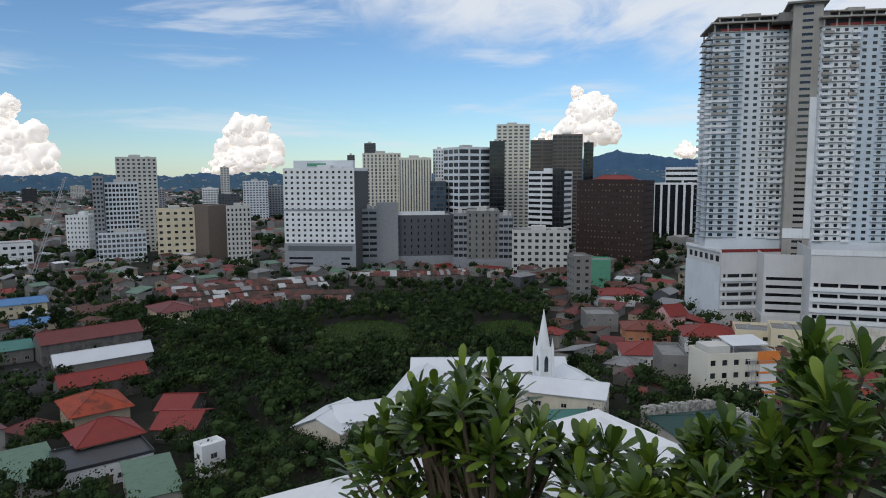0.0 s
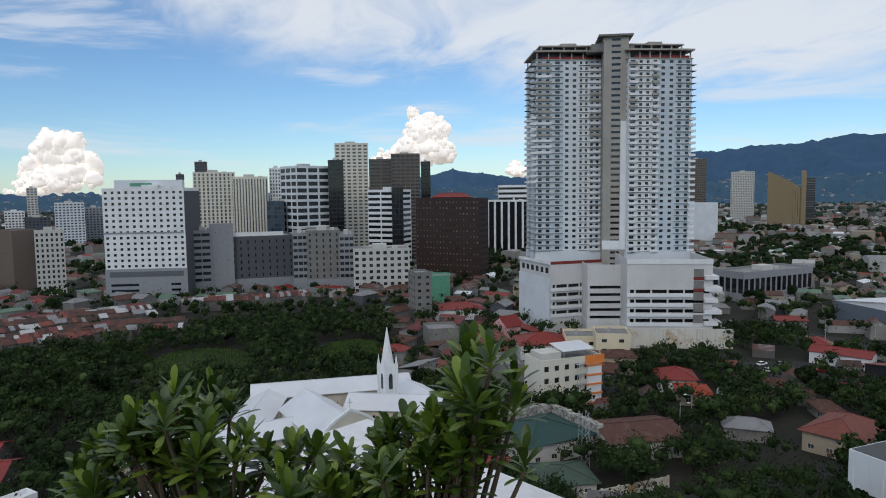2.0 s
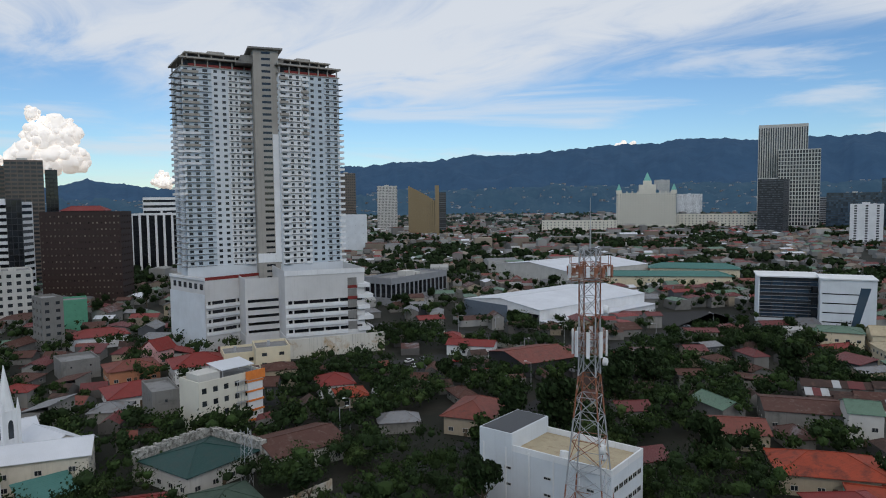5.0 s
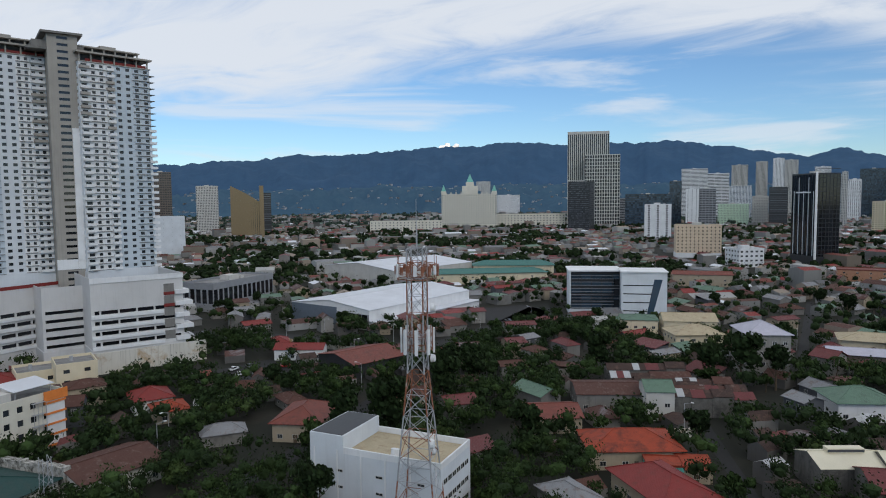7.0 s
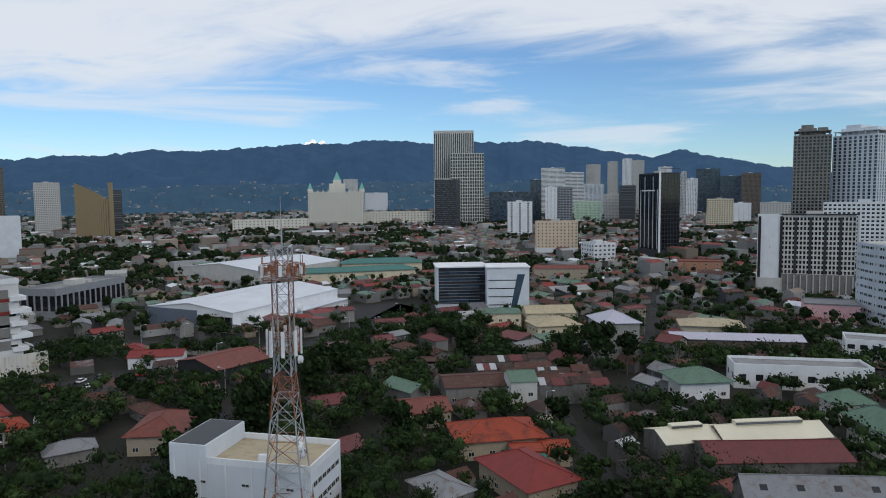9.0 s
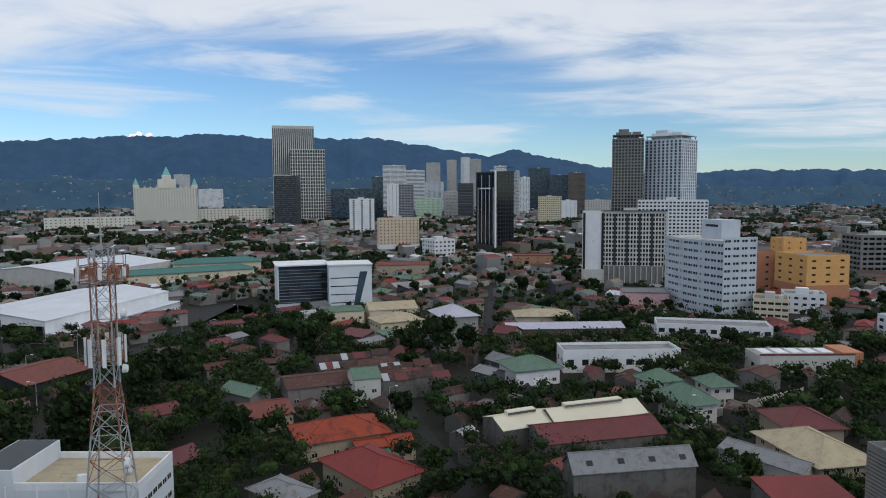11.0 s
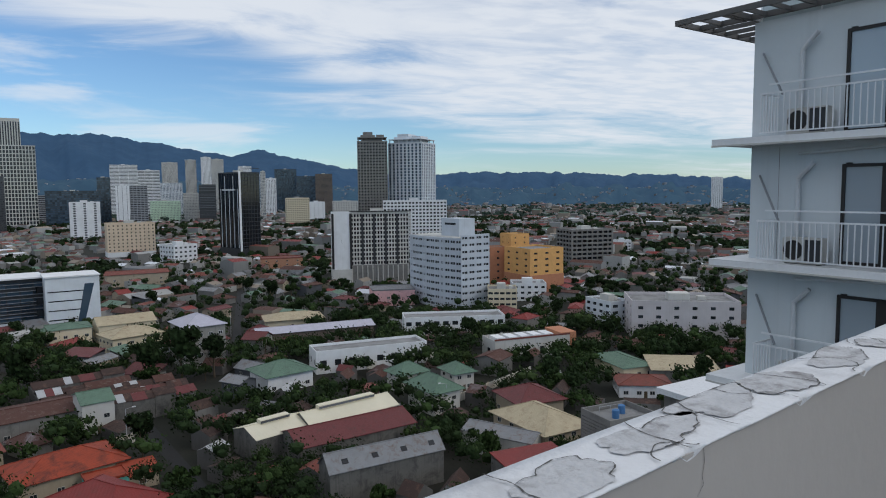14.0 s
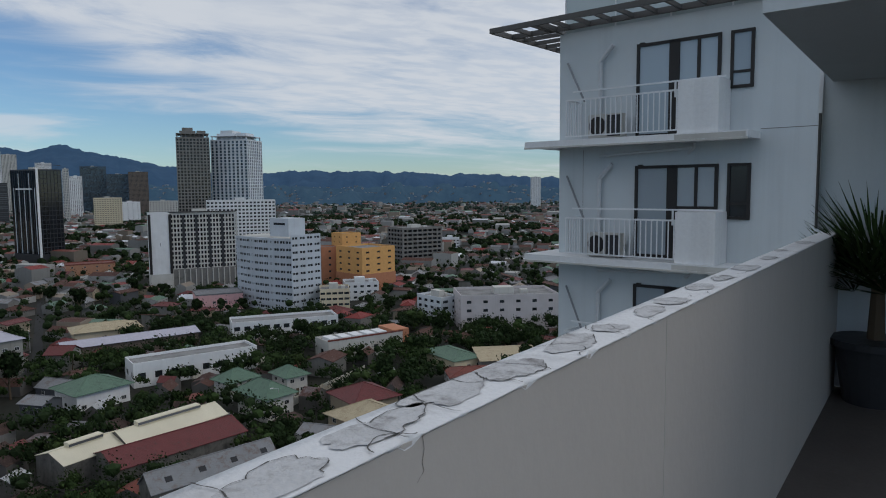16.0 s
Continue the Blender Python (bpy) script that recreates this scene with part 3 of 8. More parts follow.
def core_details(core, w, d, h):
    g = Geo()
    g.box(-w / 2 - 2.2, -d / 2 - 1.6, h, w / 2 + 1.8, d / 2, h + 0.8)
    g.box(-w / 2 - 7, -d / 2 + 1, h - 6, -w / 2 - 0.02, d / 2 - 4, h - 5.2)
    g.box(-w / 2 - 5, -d / 2 + 2, h - 5.2, -w / 2 - 0.02, d / 2 - 6, h - 2.4)
    g.box(w / 2 + 0.02, -d / 2 + 2, h - 9, w / 2 + 2.6, d / 2 - 6, h - 3.5)
    put("core_cap", g, grey, core)
    volume(core, "painted_strip", white, w / 2 - 3.2, -d / 2 - 0.3, 37, w / 2 + 0.9, -d / 2 - 0.02, h * 0.72, "fresh white painted strip")
    volume(core, "painted_base", white, -w / 2 - 0.2, -d / 2 - 0.28, 37, w / 2 - 3.3, -d / 2 - 0.02, 41)


def podium_bands(top, w, d, base, h, rows, x0, x1):
    """White bands that stand out below each open parking deck, with columns in the openings."""
    fh = (h - base) / rows
    for r in range(rows):
        z = base + r * fh
        volume(top, "band", white, x0, -d / 2 - 0.7, z - 0.2, x1, -d / 2 - 0.012, z + 1.05)
        k = max(2, round((x1 - x0) / 6))
        for i in range(k):
            xx = x0 + (i + 0.5) * (x1 - x0) / k
            volume(top, "column", podium_paint, xx - 0.3, -d / 2 + 0.3, z + 1.06, xx + 0.3, -d / 2 + 0.8, z + fh - 0.22)


def fence_wall(name, x, y, rot, w, d, h):
    """A tall compound wall before the podium that turns back at its far end."""
    g = Geo()
    g.box(-w / 2, -d / 2 - 1.4, 0, w / 2 + 8, -d / 2 - 1.0, h)
    g.box(w / 2 + 7.6, -d / 2 - 1.0, 0, w / 2 + 8, d / 2, h * 0.8)
    for i in range(10):
        xx = -w / 2 + (i + 0.5) * (w + 8) / 10
        g.box(xx - 0.25, -d / 2 - 1.55, 0, xx + 0.25, -d / 2 - 1.4, h + 0.1)
    ob = put(name, g, MATS["stained_white_wall"])
    ob.matrix_basis = pose(x, y, 0, 0, 0, rot)
    tagged(ob, "stained cream compound wall before the parking podium", "wall")
    c, sn = math.cos(radians(rot)), math.sin(radians(rot))
    take(x + sn * (d / 2 + 12), y - c * (d / 2 + 12), rot, w + 16, 18, 0)


surface("stained_white_wall", (0.62, 0.60, 0.54), streak=0.5, stain=(0.38, 0.24, 0.10), stain_amount=0.35, scale=0.12)


def gold_crown(top, w, d, h):
    """Fins that rise towards one end like a sail, and the flat end pylon."""
    n = 14
    for i in range(n):
        x = -w / 2 + (i + 0.5) * w * 0.86 / n
        rise = 26 * (1 - i / (n - 1)) ** 0.8
        volume(top, "fin", gold, x - w * 0.43 / n - 0.05, -d / 2 - 1.2, 0, x + w * 0.43 / n - 0.6, -d / 2 - 0.1, h + rise)
        volume(top, "crown_wall", gold, x - w * 0.43 / n, -d / 2 + 0.5, h - 1, x + w * 0.43 / n - 0.02, d / 2 - 2, h + rise * 0.96)
    volume(top, "pylon", gold, w * 0.38, -d / 2 - 2.5, 0, w * 0.5, d / 2, h + 27)


def cone(top, name, material, x, y, z, r, h, sides=4):
    g = Geo()
    g.beam((x, y, z), (x, y, z + h), r, r * 0.04, sides)
    return put(name, g, material, top)


def grand_turrets(top, w, d, h):
    volume(top, "central_gable", ivory, -w * 0.12, -d / 2 - 1, h, w * 0.16, d / 2, h + 18)
    volume(top, "central_tower", ivory, -w * 0.05, -d / 2 + 1, h + 18.02, w * 0.09, d / 2 - 4, h + 26)
    green = surface("copper_green_roof", (0.16, 0.42, 0.36), rough=0.6)
    cone(top, "spire", green, w * 0.02, -d * 0.1, h + 26, w * 0.09, 17)
    for x in (-w * 0.46, w * 0.46):
        volume(top, "corner_turret", ivory, x - w * 0.045, -d / 2 - 1, h, x + w * 0.045, -d / 2 + 9, h + 7)
        cone(top, "spire", green, x, -d / 2 + 4, h + 7, w * 0.06, 13)
    for i in range(10):
        x = -w * 0.42 + i * w * 0.093
        volume(top, "dormer", ivory, x - 1.5, -d / 2 - 0.4, h + 0.9, x + 1.5, -d / 2 + 4, h + 4.5)


def striped_front(top, w, d, h):
    """Flat dark strips painted as shaded recesses between the pale window bays, and the thin black frame over the roof.
    """
    for k in range(1, 5):
        xx = -w / 2 + k * w / 5
        volume(top, "recess", charcoal, xx - 0.8, -d / 2 - 0.06, 12.2, xx + 0.8, -d / 2 - 0.012, h - 0.6)
    for k in range(12):
        xx = -w / 2 + 0.8 + k * (w - 1.6) / 11
        volume(top, "base_column", pale, xx - 0.3, -d / 2 - 0.9, 0, xx + 0.3, -d / 2 - 0.32, 11.6)
    volume(top, "frame_top", black_frame, -w / 2 - 1, -d / 2 - 0.8, h + 1.0, w / 2 + 1.5, -d / 2 + 0.6, h + 1.7)
    volume(top, "frame_side", pale, w / 2 + 0.6, -d / 2 - 0.8, 0, w / 2 + 1.5, -d / 2 + 0.6, h + 1.0)


def twin_tops(a, b):
    for top, mat_ in ((a, grey), (b, white_blue)):
        w = max(v.co.x for v in top.children[1].data.vertices) * 2
        d = max(v.co.y for v in top.children[1].data.vertices) * 2
        h = max(v.co.z for v in top.children[1].data.vertices)
        g = Geo()
        for i in range(8):
            x = -w * 0.46 + i * w * 0.92 / 7
            for yy in (-d * 0.46, d * 0.46):
                g.box(x - 0.4, yy - 0.4, h, x + 0.4, yy + 0.4, h + 3.2)
        g.box(-w * 0.49, -d * 0.49, h + 3.2, w * 0.49, d * 0.49, h + 3.9)
        g.box(-w * 0.36, -d * 0.36, h + 0.1, w * 0.34, d * 0.36, h + 3.19)
        g.box(-w * 0.38, -d * 0.36, h + 3.9, w * 0.10, d * 0.30, h + 6.4)
        g.box(-w * 0.30, -d * 0.30, h + 6.4, w * 0.02, d * 0.26, h + 9.6)
        g.box(w * 0.14, -d * 0.34, h + 3.9, w * 0.40, d * 0.2, h + 6.8)
        put("crown_frame", g, mat_, top)
    g = Geo()
    g.beam((0, 0, 0), (0, 0, 26), 0.9, 0.9)
    g.beam((-4, 0, 24), (9, 0, 46), 0.6, 0.25)
    put("tower_crane", g, steel, a, at=pose(-12, -6, 62))


def curved_building(x, y, rot, w, d, h):
    """A white office with a long gently curved wing that meets a shorter straight one."""
    take(x, y, rot, w, d, 4)
    top = thing("curved_office", "white nine-storey office building with a curved front and dark window groups", "building", x, y, 0, rot)
    n, bulge = 12, 3.2
    skin, panes = Geo(), []
    core_pts = []
    for i in range(n):
        t0, t1 = i / n, (i + 1) / n
        p0 = Vector((-w / 2 - bulge * math.sin(math.pi * t0) * 0.9, d / 2 - d * t0, 0))
        p1 = Vector((-w / 2 - bulge * math.sin(math.pi * t1) * 0.9, d / 2 - d * t1, 0))
        e = p1 - p0
        m = Matrix.Translation(p0) @ pose(0, 0, 0, 0, 0, math.degrees(math.atan2(e.y, e.x)))
        facade(skin, panes, m, e.length, 0, h, h / 10, e.length, 0.80 if i % 4 else 0.3, 0.33, 0.4)
        core_pts.append((p0.x + 0.42, p0.y))
    core_pts.append((-w / 2 + 0.42, -d / 2))
    facade(skin, panes, Matrix.Translation((-w / 2, -d / 2, 0)), w, 0, h + 2, h / 10, w / 4, 0.7, 0.32, 0.4)
    facade(skin, panes, pose(w / 2, -d / 2, 0, 0, 0, 90), d, 0, h, h / 10, 4, 0.5, 0.4, 0.4)
    facade(skin, panes, pose(w / 2, d / 2, 0, 0, 0, 180), w, 0, h, h / 10, 4, 0.5, 0.4, 0.4)
    put("wall", skin, office_white, top, kind="stuff")
    core = Geo()
    ring = core_pts + [(w / 2 - 0.42, -d / 2 + 0.42), (w / 2 - 0.42, d / 2 - 0.42)]
    ring[-3] = (-w / 2 + 0.42, -d / 2 + 0.42)
    k = len(ring)
    core.v = [(p[0], p[1], 0.0) for p in ring] + [(p[0], p[1], h - 0.1) for p in ring]
    core.f = [(i, (i + 1) % k, k + (i + 1) % k, k + i) for i in range(k)] + [tuple(range(k, 2 * k))]
    put("core", core, white_blue, top)
    share = {}
    for m, pw, ph in panes:
        key = (round(pw, 2), round(ph, 2))
        if key not in share:
            g = Geo()
            g.box(-pw / 2, 0, -ph / 2, pw / 2, 0.06, ph / 2)
            g.box(-0.12, -0.1, -ph / 2, 0.12, 0.0, ph / 2)
            me = g.mesh("window")
            me.materials.append(glass_dark)
            me.materials.append(white_blue)
            for f_ in list(me.polygons)[6:]:
                f_.material_index = 1
            share[key] = me
        put("window", share[key], None, top, at=m)
    volume(top, "roof_house", office_white, -w * 0.15, -d * 0.28, h, w * 0.42, d * 0.05, h + 10, "white stair house on the roof")
    volume(top, "roof_house_slots", glass_dark, -w * 0.15 - 0.05, -d * 0.22, h + 6.4, -w * 0.15 - 0.01, -d * 0.02, h + 7.6)
    volume(top, "terrace_slab", pale, -w / 2 + 0.5, -d / 2 + 0.5, h, w / 2 - 0.5, d / 2 - 0.5, h + 0.25)


def glass_office_end(x, y, rot, w, d, h):
    take(x, y, rot, w, d)
    top = thing("white_office_end", "white angular end of the glass office with thin dark slots", "building", x, y, 0, rot)
    volume(top, "wall", white_blue, -w / 2, -d / 2, 0, w / 2, d / 2, h)
    for i in range(4):
        volume(top, "slot", glass_black, -w * 0.46, -d / 2 - 0.05, 5 + i * 4.4, w * (0.22 - 0.05 * (3 - i)), -d / 2 + 0.02, 5.5 + i * 4.4)
    g = Geo()
    g.quad((w * 0.05, -d / 2 - 0.06, 2), (w * 0.18, -d / 2 - 0.06, 2), (w * 0.40, -d / 2 - 0.06, h * 0.86), (w * 0.22, -d / 2 - 0.06, h * 0.86))
    put("slanted_glass", g, glass_blue, top)
    volume(top, "roof_edge", white, -w / 2 - 0.5, -d / 2 - 0.6, h, w / 2 + 0.5, d / 2, h + 0.6)


def bldg5_details(top, w, d, h):
    x0 = w * 0.22
    for i in range(5):
        volume(top, "orange_beam", orange, x0, -d / 2 - 0.7, i * h / 5 + 0.6, w / 2, -d / 2 - 0.02, i * h / 5 + 1.1)
        volume(top, "white_panel", white, x0 + 0.4, -d / 2 - 0.5, i * h / 5 + 1.12, w / 2 - 0.3, -d / 2 - 0.1, (i + 1) * h / 5 + 0.58)
    volume(top, "orange_fascia", orange, x0 - 0.4, -d / 2 - 0.9, h - 1.4, w / 2 + 0.4, -d / 2 - 0.72, h + 1.2)
    for j in range(4):
        volume(top, "scaffold_pole", steel, w * 0.04 + j * 1.1, -d / 2 - 1.6, 0, w * 0.04 + j * 1.1 + 0.08, -d / 2 - 1.5, h - 1)
    for i in range(5):
        volume(top, "scaffold_deck", steel, w * 0.04, -d / 2 - 1.49, i * 3.0 + 1, w * 0.04 + 3.4, -d / 2 - 0.5, i * 3.0 + 1.1)
    r = roof_geo("shed", w * 0.5, d * 0.7, h + 2.6, 1.0, 0.3)
    put("canopy_roof", r, roof_white, top, at=pose(w * 0.15, 0, 0))
    g = Geo()
    for sx in (-1, 1):
        for sy in (-1, 1):
            g.box(w * 0.15 + sx * w * 0.23 - 0.1, sy * d * 0.32 - 0.1, h, w * 0.15 + sx * w * 0.23 + 0.1, sy * d * 0.32 + 0.1, h + 2.7)
    put("canopy_posts", g, steel, top)
    volume(top, "stair_house", pale, -w * 0.45, -d * 0.3, h, -w * 0.12, d * 0.3, h + 2.4)


def mast_building(x, y, rot, w, d, h):
    """The white four-storey box with a sunken yellowish roof, and the lattice mast that stands before it."""
    take(x, y, rot, w, d)
    top = thing("white_box_building", "white four-storey box building with a sunken tan roof", "building", x, y, 0, rot)
    g = Geo()
    g.box(-w / 2, -d / 2, 0, w / 2, d / 2, h - 1.2)
    put("wall", g, white_blue, top)
    volume(top, "roof_deck", roof_tan, -w / 2 + 0.4, -d / 2 + 0.4, h - 1.18, w / 2 - 0.4, d / 2 - 0.4, h - 1.1)
    g = Geo()
    for a, b, c, e in ((-w / 2, -d / 2, w / 2, -d / 2 + 0.35), (-w / 2, d / 2 - 0.35, w / 2, d / 2), (w / 2 - 0.35, -d / 2 + 0.35, w / 2, d / 2 - 0.35)):
        g.box(a, b, h - 1.2, c, e, h + 0.1)
    put("parapet", g, white, top)
    volume(top, "raised_end", white_blue, -w / 2 - 0.05, -d / 2 - 0.05, 0, -w / 2 + 8, d / 2 + 0.05, h + 2.4)
    volume(top, "raised_roof", charcoal, -w / 2 + 0.3, -d / 2 + 0.3, h + 2.4, -w / 2 + 7.6, d / 2 - 0.3, h + 2.5)
    for i in range(6):
        volume(top, "pilaster", white, -w / 2 + 1 + i * (w - 2) / 5 - 0.15, -d / 2 - 0.2, 0, -w / 2 + 1 + i * (w - 2) / 5 + 0.15, -d / 2 - 0.06, h - 0.6)
        for lev in range(3):
            if i % 2:
                window(top, pose(-w / 2 + 2.4 + i * (w - 2) / 6, -d / 2 - 0.06, 2.2 + lev * 3.4), 1.6, 0.6)
    for lev in range(3):
        for i in range(6):
            window(top, pose(w / 2, -d / 2 + 2 + i * (d - 4) / 5, 2.6 + lev * 3.6, 0, 0, 90), 1.8, 1.1)
    g = Geo()
    g.beam((0, 0, 0), (0.3, 0, 1.5), 0.9, 0.9, 10)
    dish = put("satellite_dish", g, white, None, at=pose(x - 4, y - d / 2 + 3, h - 1.1))
    tagged(dish, "white round satellite dish on the flat roof", "dish")


def lattice_mast(x, y, rot, height, base, tip):
    top = thing("radio_mast", "tall rusty lattice telecom mast with white panel antennas", "mast", x, y, 0, rot)

    def at(i, z):
        r = base + (tip - base) * min(1.0, z / (height * 0.6))
        return Vector(((-r, r, r, -r)[i] / 2, (-r, -r, r, r)[i] / 2, z))

    nlev = 15
    zs = [height * (1 - (1 - i / nlev) ** 1.15) for i in range(nlev + 1)]
    for i in range(4):
        for k in range(nlev):
            g = Geo()
            g.beam(at(i, zs[k]), at(i, zs[k + 1]), 0.16, 0.14)
            put("leg", g, steel if k % 5 not in (1, 2) else rust_steel, top)
    for k in range(nlev):
        for i in range(4):
            j = (i + 1) % 4
            for p, q in ((at(i, zs[k]), at(j, zs[k + 1])), (at(j, zs[k]), at(i, zs[k + 1])), (at(i, zs[k + 1]), at(j, zs[k + 1]))):
                g = Geo()
                g.beam(p, q, 0.07)
                put("brace", g, rust_steel if k % 3 == 1 else steel, top)
    rng = random.Random(8)
    for z0, r, n in ((36.5, 2.8, 8), (49.5, 3.7, 18)):
        g = Geo()
        for a in range(8):
            t0, t1 = a * math.pi / 4, (a + 1) * math.pi / 4
            for zz in (0, 1.1, 2.6):
                g.beam((r * math.cos(t0), r * math.sin(t0), z0 + zz), (r * math.cos(t1), r * math.sin(t1), z0 + zz), 0.08)
            g.beam((r * math.cos(t0), r * math.sin(t0), z0 - 0.4), (r * math.cos(t0), r * math.sin(t0), z0 + 4.2), 0.07)
            g.beam((0.8 * math.cos(t0), 0.8 * math.sin(t0), z0), (r * math.cos(t0), r * math.sin(t0), z0), 0.08)
            g.beam((0.8 * math.cos(t0), 0.8 * math.sin(t0), z0 + 2.6), (r * math.cos(t0), r * math.sin(t0), z0 + 2.6), 0.07)
        put("platform", g, rust_steel, top)
        for i in range(n):
            t = 2 * math.pi * i / n + 0.2
            g = Geo()
            hh = 4.6 if z0 < 40 else rng.uniform(1.2, 2.4)
            g.box(-0.3, -0.16, -hh / 2, 0.3, 0.16, hh / 2)
            put("panel_antenna", g, white if z0 < 40 or i % 3 == 0 else rust_steel, top,
                at=pose((r + 0.2) * math.cos(t), (r + 0.2) * math.sin(t), z0 + 1.6, 0, 0, math.degrees(t) - 90))
    for i, (z, t, r) in enumerate(((19, -1.9, 1.0), (44, -1.2, 0.9), (50.5, -0.6, 0.8), (34.5, -1.0, 0.8), (17, -0.9, 1.1))):
        g = Geo()
        g.beam((0, 0, 0), (0, -0.7, 0), r, r * 0.8, 14)
        put("drum_antenna", g, white, top, at=pose(2.6 * math.cos(t), 2.6 * math.sin(t), z, 0, 0, 0))
    g = Geo()
    g.beam((0, 0, height), (0, 0, height + 9), 0.12, 0.04)
    g.beam((0.5, 0, height - 4), (0.5, 0, height + 4), 0.06)
    put("whip_antenna", g, steel, top)


def tower_fins(top, w, d, h):
    """Pale vertical fins on two faces and the bright corner blade of the black tower."""
    for i in range(5):
        y = -d * 0.42 + i * d * 0.2
        volume(top, "fin", white_blue, -w / 2 - 0.5, y - 0.25, 11, -w / 2 - 0.02, y + 0.25, h * (0.97 if i % 2 else 0.82))
    volume(top, "corner_blade", white, -w / 2 - 0.7, -d / 2 - 0.7, 8, -w / 2 + 1.2, -d / 2 - 0.02, h + 2)
    volume(top, "ledge", white, -w / 2 - 0.6, -d * 0.3, h * 0.80, -w / 2 - 0.02, d * 0.3, h * 0.815)
    for i in range(int(h / 4)):
        volume(top, "spandrel", charcoal, -w / 2 + 1.3, -d / 2 - 0.15, 12 + i * 3.9, w / 2 - 0.3, -d / 2 - 0.01, 12.5 + i * 3.9)

# ---- north-west cluster of mid-rise buildings ----
block("apartment_block", "white six-storey apartment block with rows of small windows", -282.6, 536.8, 2.5, 16.9, 25.2, 32.4, white, glass_dark, 3.6, 2.6, 0.4, 0.45)
block("office_tower", "grey tower with a white grid of windows", -240.1, 509.2, 36.3, 22.9, 6.2, 57.7, white_blue, glass_dark, 3.3, 2.6, 0.72, 0.6)
block("tower_podium", "pale podium with blank side wall below the grid tower", -236.8, 500.8, 27, 31.9, 14, 21.6, white_blue, glass_grey, 3.6, 3.0, 0.7, 0.6, blank=("right",))
block("stair_tower", "narrow pale stair tower with dark slots", -251.8, 499, 27.1, 7.2, 8, 62.3, mid_grey, glass_dark, 3.3, 2.5, 0.6, 0.5, roofbox=False)
block("residential_tower", "tall pale residential tower with recessed balconies", -258.1, 577.5, 25.5, 31.1, 28, 77.6, pale, glass_dark, 3.2, 4.0, 0.5, 0.45)
block("hotel_block", "cream hotel block with square windows", -203.2, 517.1, 22.8, 26.4, 22, 37.7, cream, glass_dark, 4.6, 5.2, 0.45, 0.4, base=5, base_mat=dark_grey, blank=("right",))
block("office_block", "grey-brown office block with blank walls", -172.2, 506.3, 39, 15.1, 28.1, 40.9, tan_brown, glass_dark, 4, 6, 0.1, 0.2, faces="left", roofbox=False)
block("apartment_block", "pale stone apartment block with narrow windows", -146.5, 487.5, 17.7, 16.5, 15, 40.7, pale, glass_dark, 3.3, 2.6, 0.45, 0.55)
block("building_shell", "white low building shell under construction", -320.6, 495.4, 34.6, 34.5, 25, 14.3, white, glass_dark, 4.5, 5, 0.6, 0.4, roofbox=False)
block("distant_building", "distant white office with blue glass", -259.3, 945.8, 16.3, 33, 22, 53.8, white_blue, glass_blue, 3.4, 4.0, 0.6, 0.5)
block("distant_building", "distant blue glass office", -296.9, 947.8, 18.2, 28.1, 22, 36.3, dark_grey, glass_blue, 3.4, 4.0, 0.6, 0.5)
block("distant_building", "slender pale distant tower block", -328, 1031.5, 18, 12.7, 22, 73.8, pale, glass_grey, 3.4, 4.0, 0.6, 0.5)
block("distant_building", "distant white apartment block", -330.5, 971.8, 19.4, 22, 22, 43.5, white, glass_dark, 3.4, 4.0, 0.6, 0.5)
block("distant_building", "distant grey office block", -241.4, 988.3, 14.3, 20.4, 22, 46.7, mid_grey, glass_blue, 3.4, 4.0, 0.6, 0.5)
block("distant_building", "distant grey office tower block", -457.1, 1111.2, 22.6, 8.5, 22, 40.8, mid_grey, glass_dark, 3.4, 4.0, 0.6, 0.5)
block("distant_building", "distant pale office block", -1003.1, 1877.4, 28.6, 35, 22, 33.7, pale, glass_grey, 3.4, 4.0, 0.6, 0.5)
block("distant_building", "distant dark building with cranes", -924.4, 1528.8, 31.6, 29, 22, 33.6, charcoal, glass_dark, 3.4, 4.0, 0.6, 0.5)

# ---- white hotel and the grey shopping complex ----
hotel = block("white_hotel", "white hotel slab with a grid of small dark windows", -76.3, 450.3, -6.6, 46.1, 37.7, 66.7, white, glass_dark, 3.45, 3.9, 0.42, 0.45, base=20, base_mat=mid_grey, single=True, blank=("left", "back"), faces="front", split=True)
volume(hotel, "sign_slab", white_blue, -23.1, 2, 66.7, 23.1 - 6, 8, 66.7 + 6)
volume(hotel, "sign", green_net, -13.8, 1.85, 68.9, -0.9, 1.99, 70.9, "green roof sign")
# dark sheet over the right side: the side's shade given as colour
volume(hotel, "side_wall", dark_grey, 23.07, -18.9, 0, 23.4, 18.9, 65.7)
volume(hotel, "ledge", mid_grey, -23.4, -19.35, 41.0, 22.1, -18.86, 41.7)
podium_strips(hotel, 46.1, 37.7)
mall = block("shopping_complex", "dark grey clad shopping and office complex with narrow slots", -21.2, 476.6, 5.8, 53.7, 45, 34.8, dark_grey, glass_black, 4.2, 4.6, 0.18, 0.45, base=9, base_mat=mid_grey, roofbox=False, parapet=1.5, split=True)
block("office_wing", "grey office wing with balcony bands", -50.9, 464.5, 6.9, 10.7, 35, 40.3, mid_grey, glass_dark, 4.0, 5.0, 0.9, 0.45, base=8)
signtower = block("sign_tower", "grey stair tower with a blue and white sign", -37.2, 453.4, 5.6, 14.1, 8, 43.9, mid_grey, glass_dark, 8, 8, 0.05, 0.05, roofbox=False)
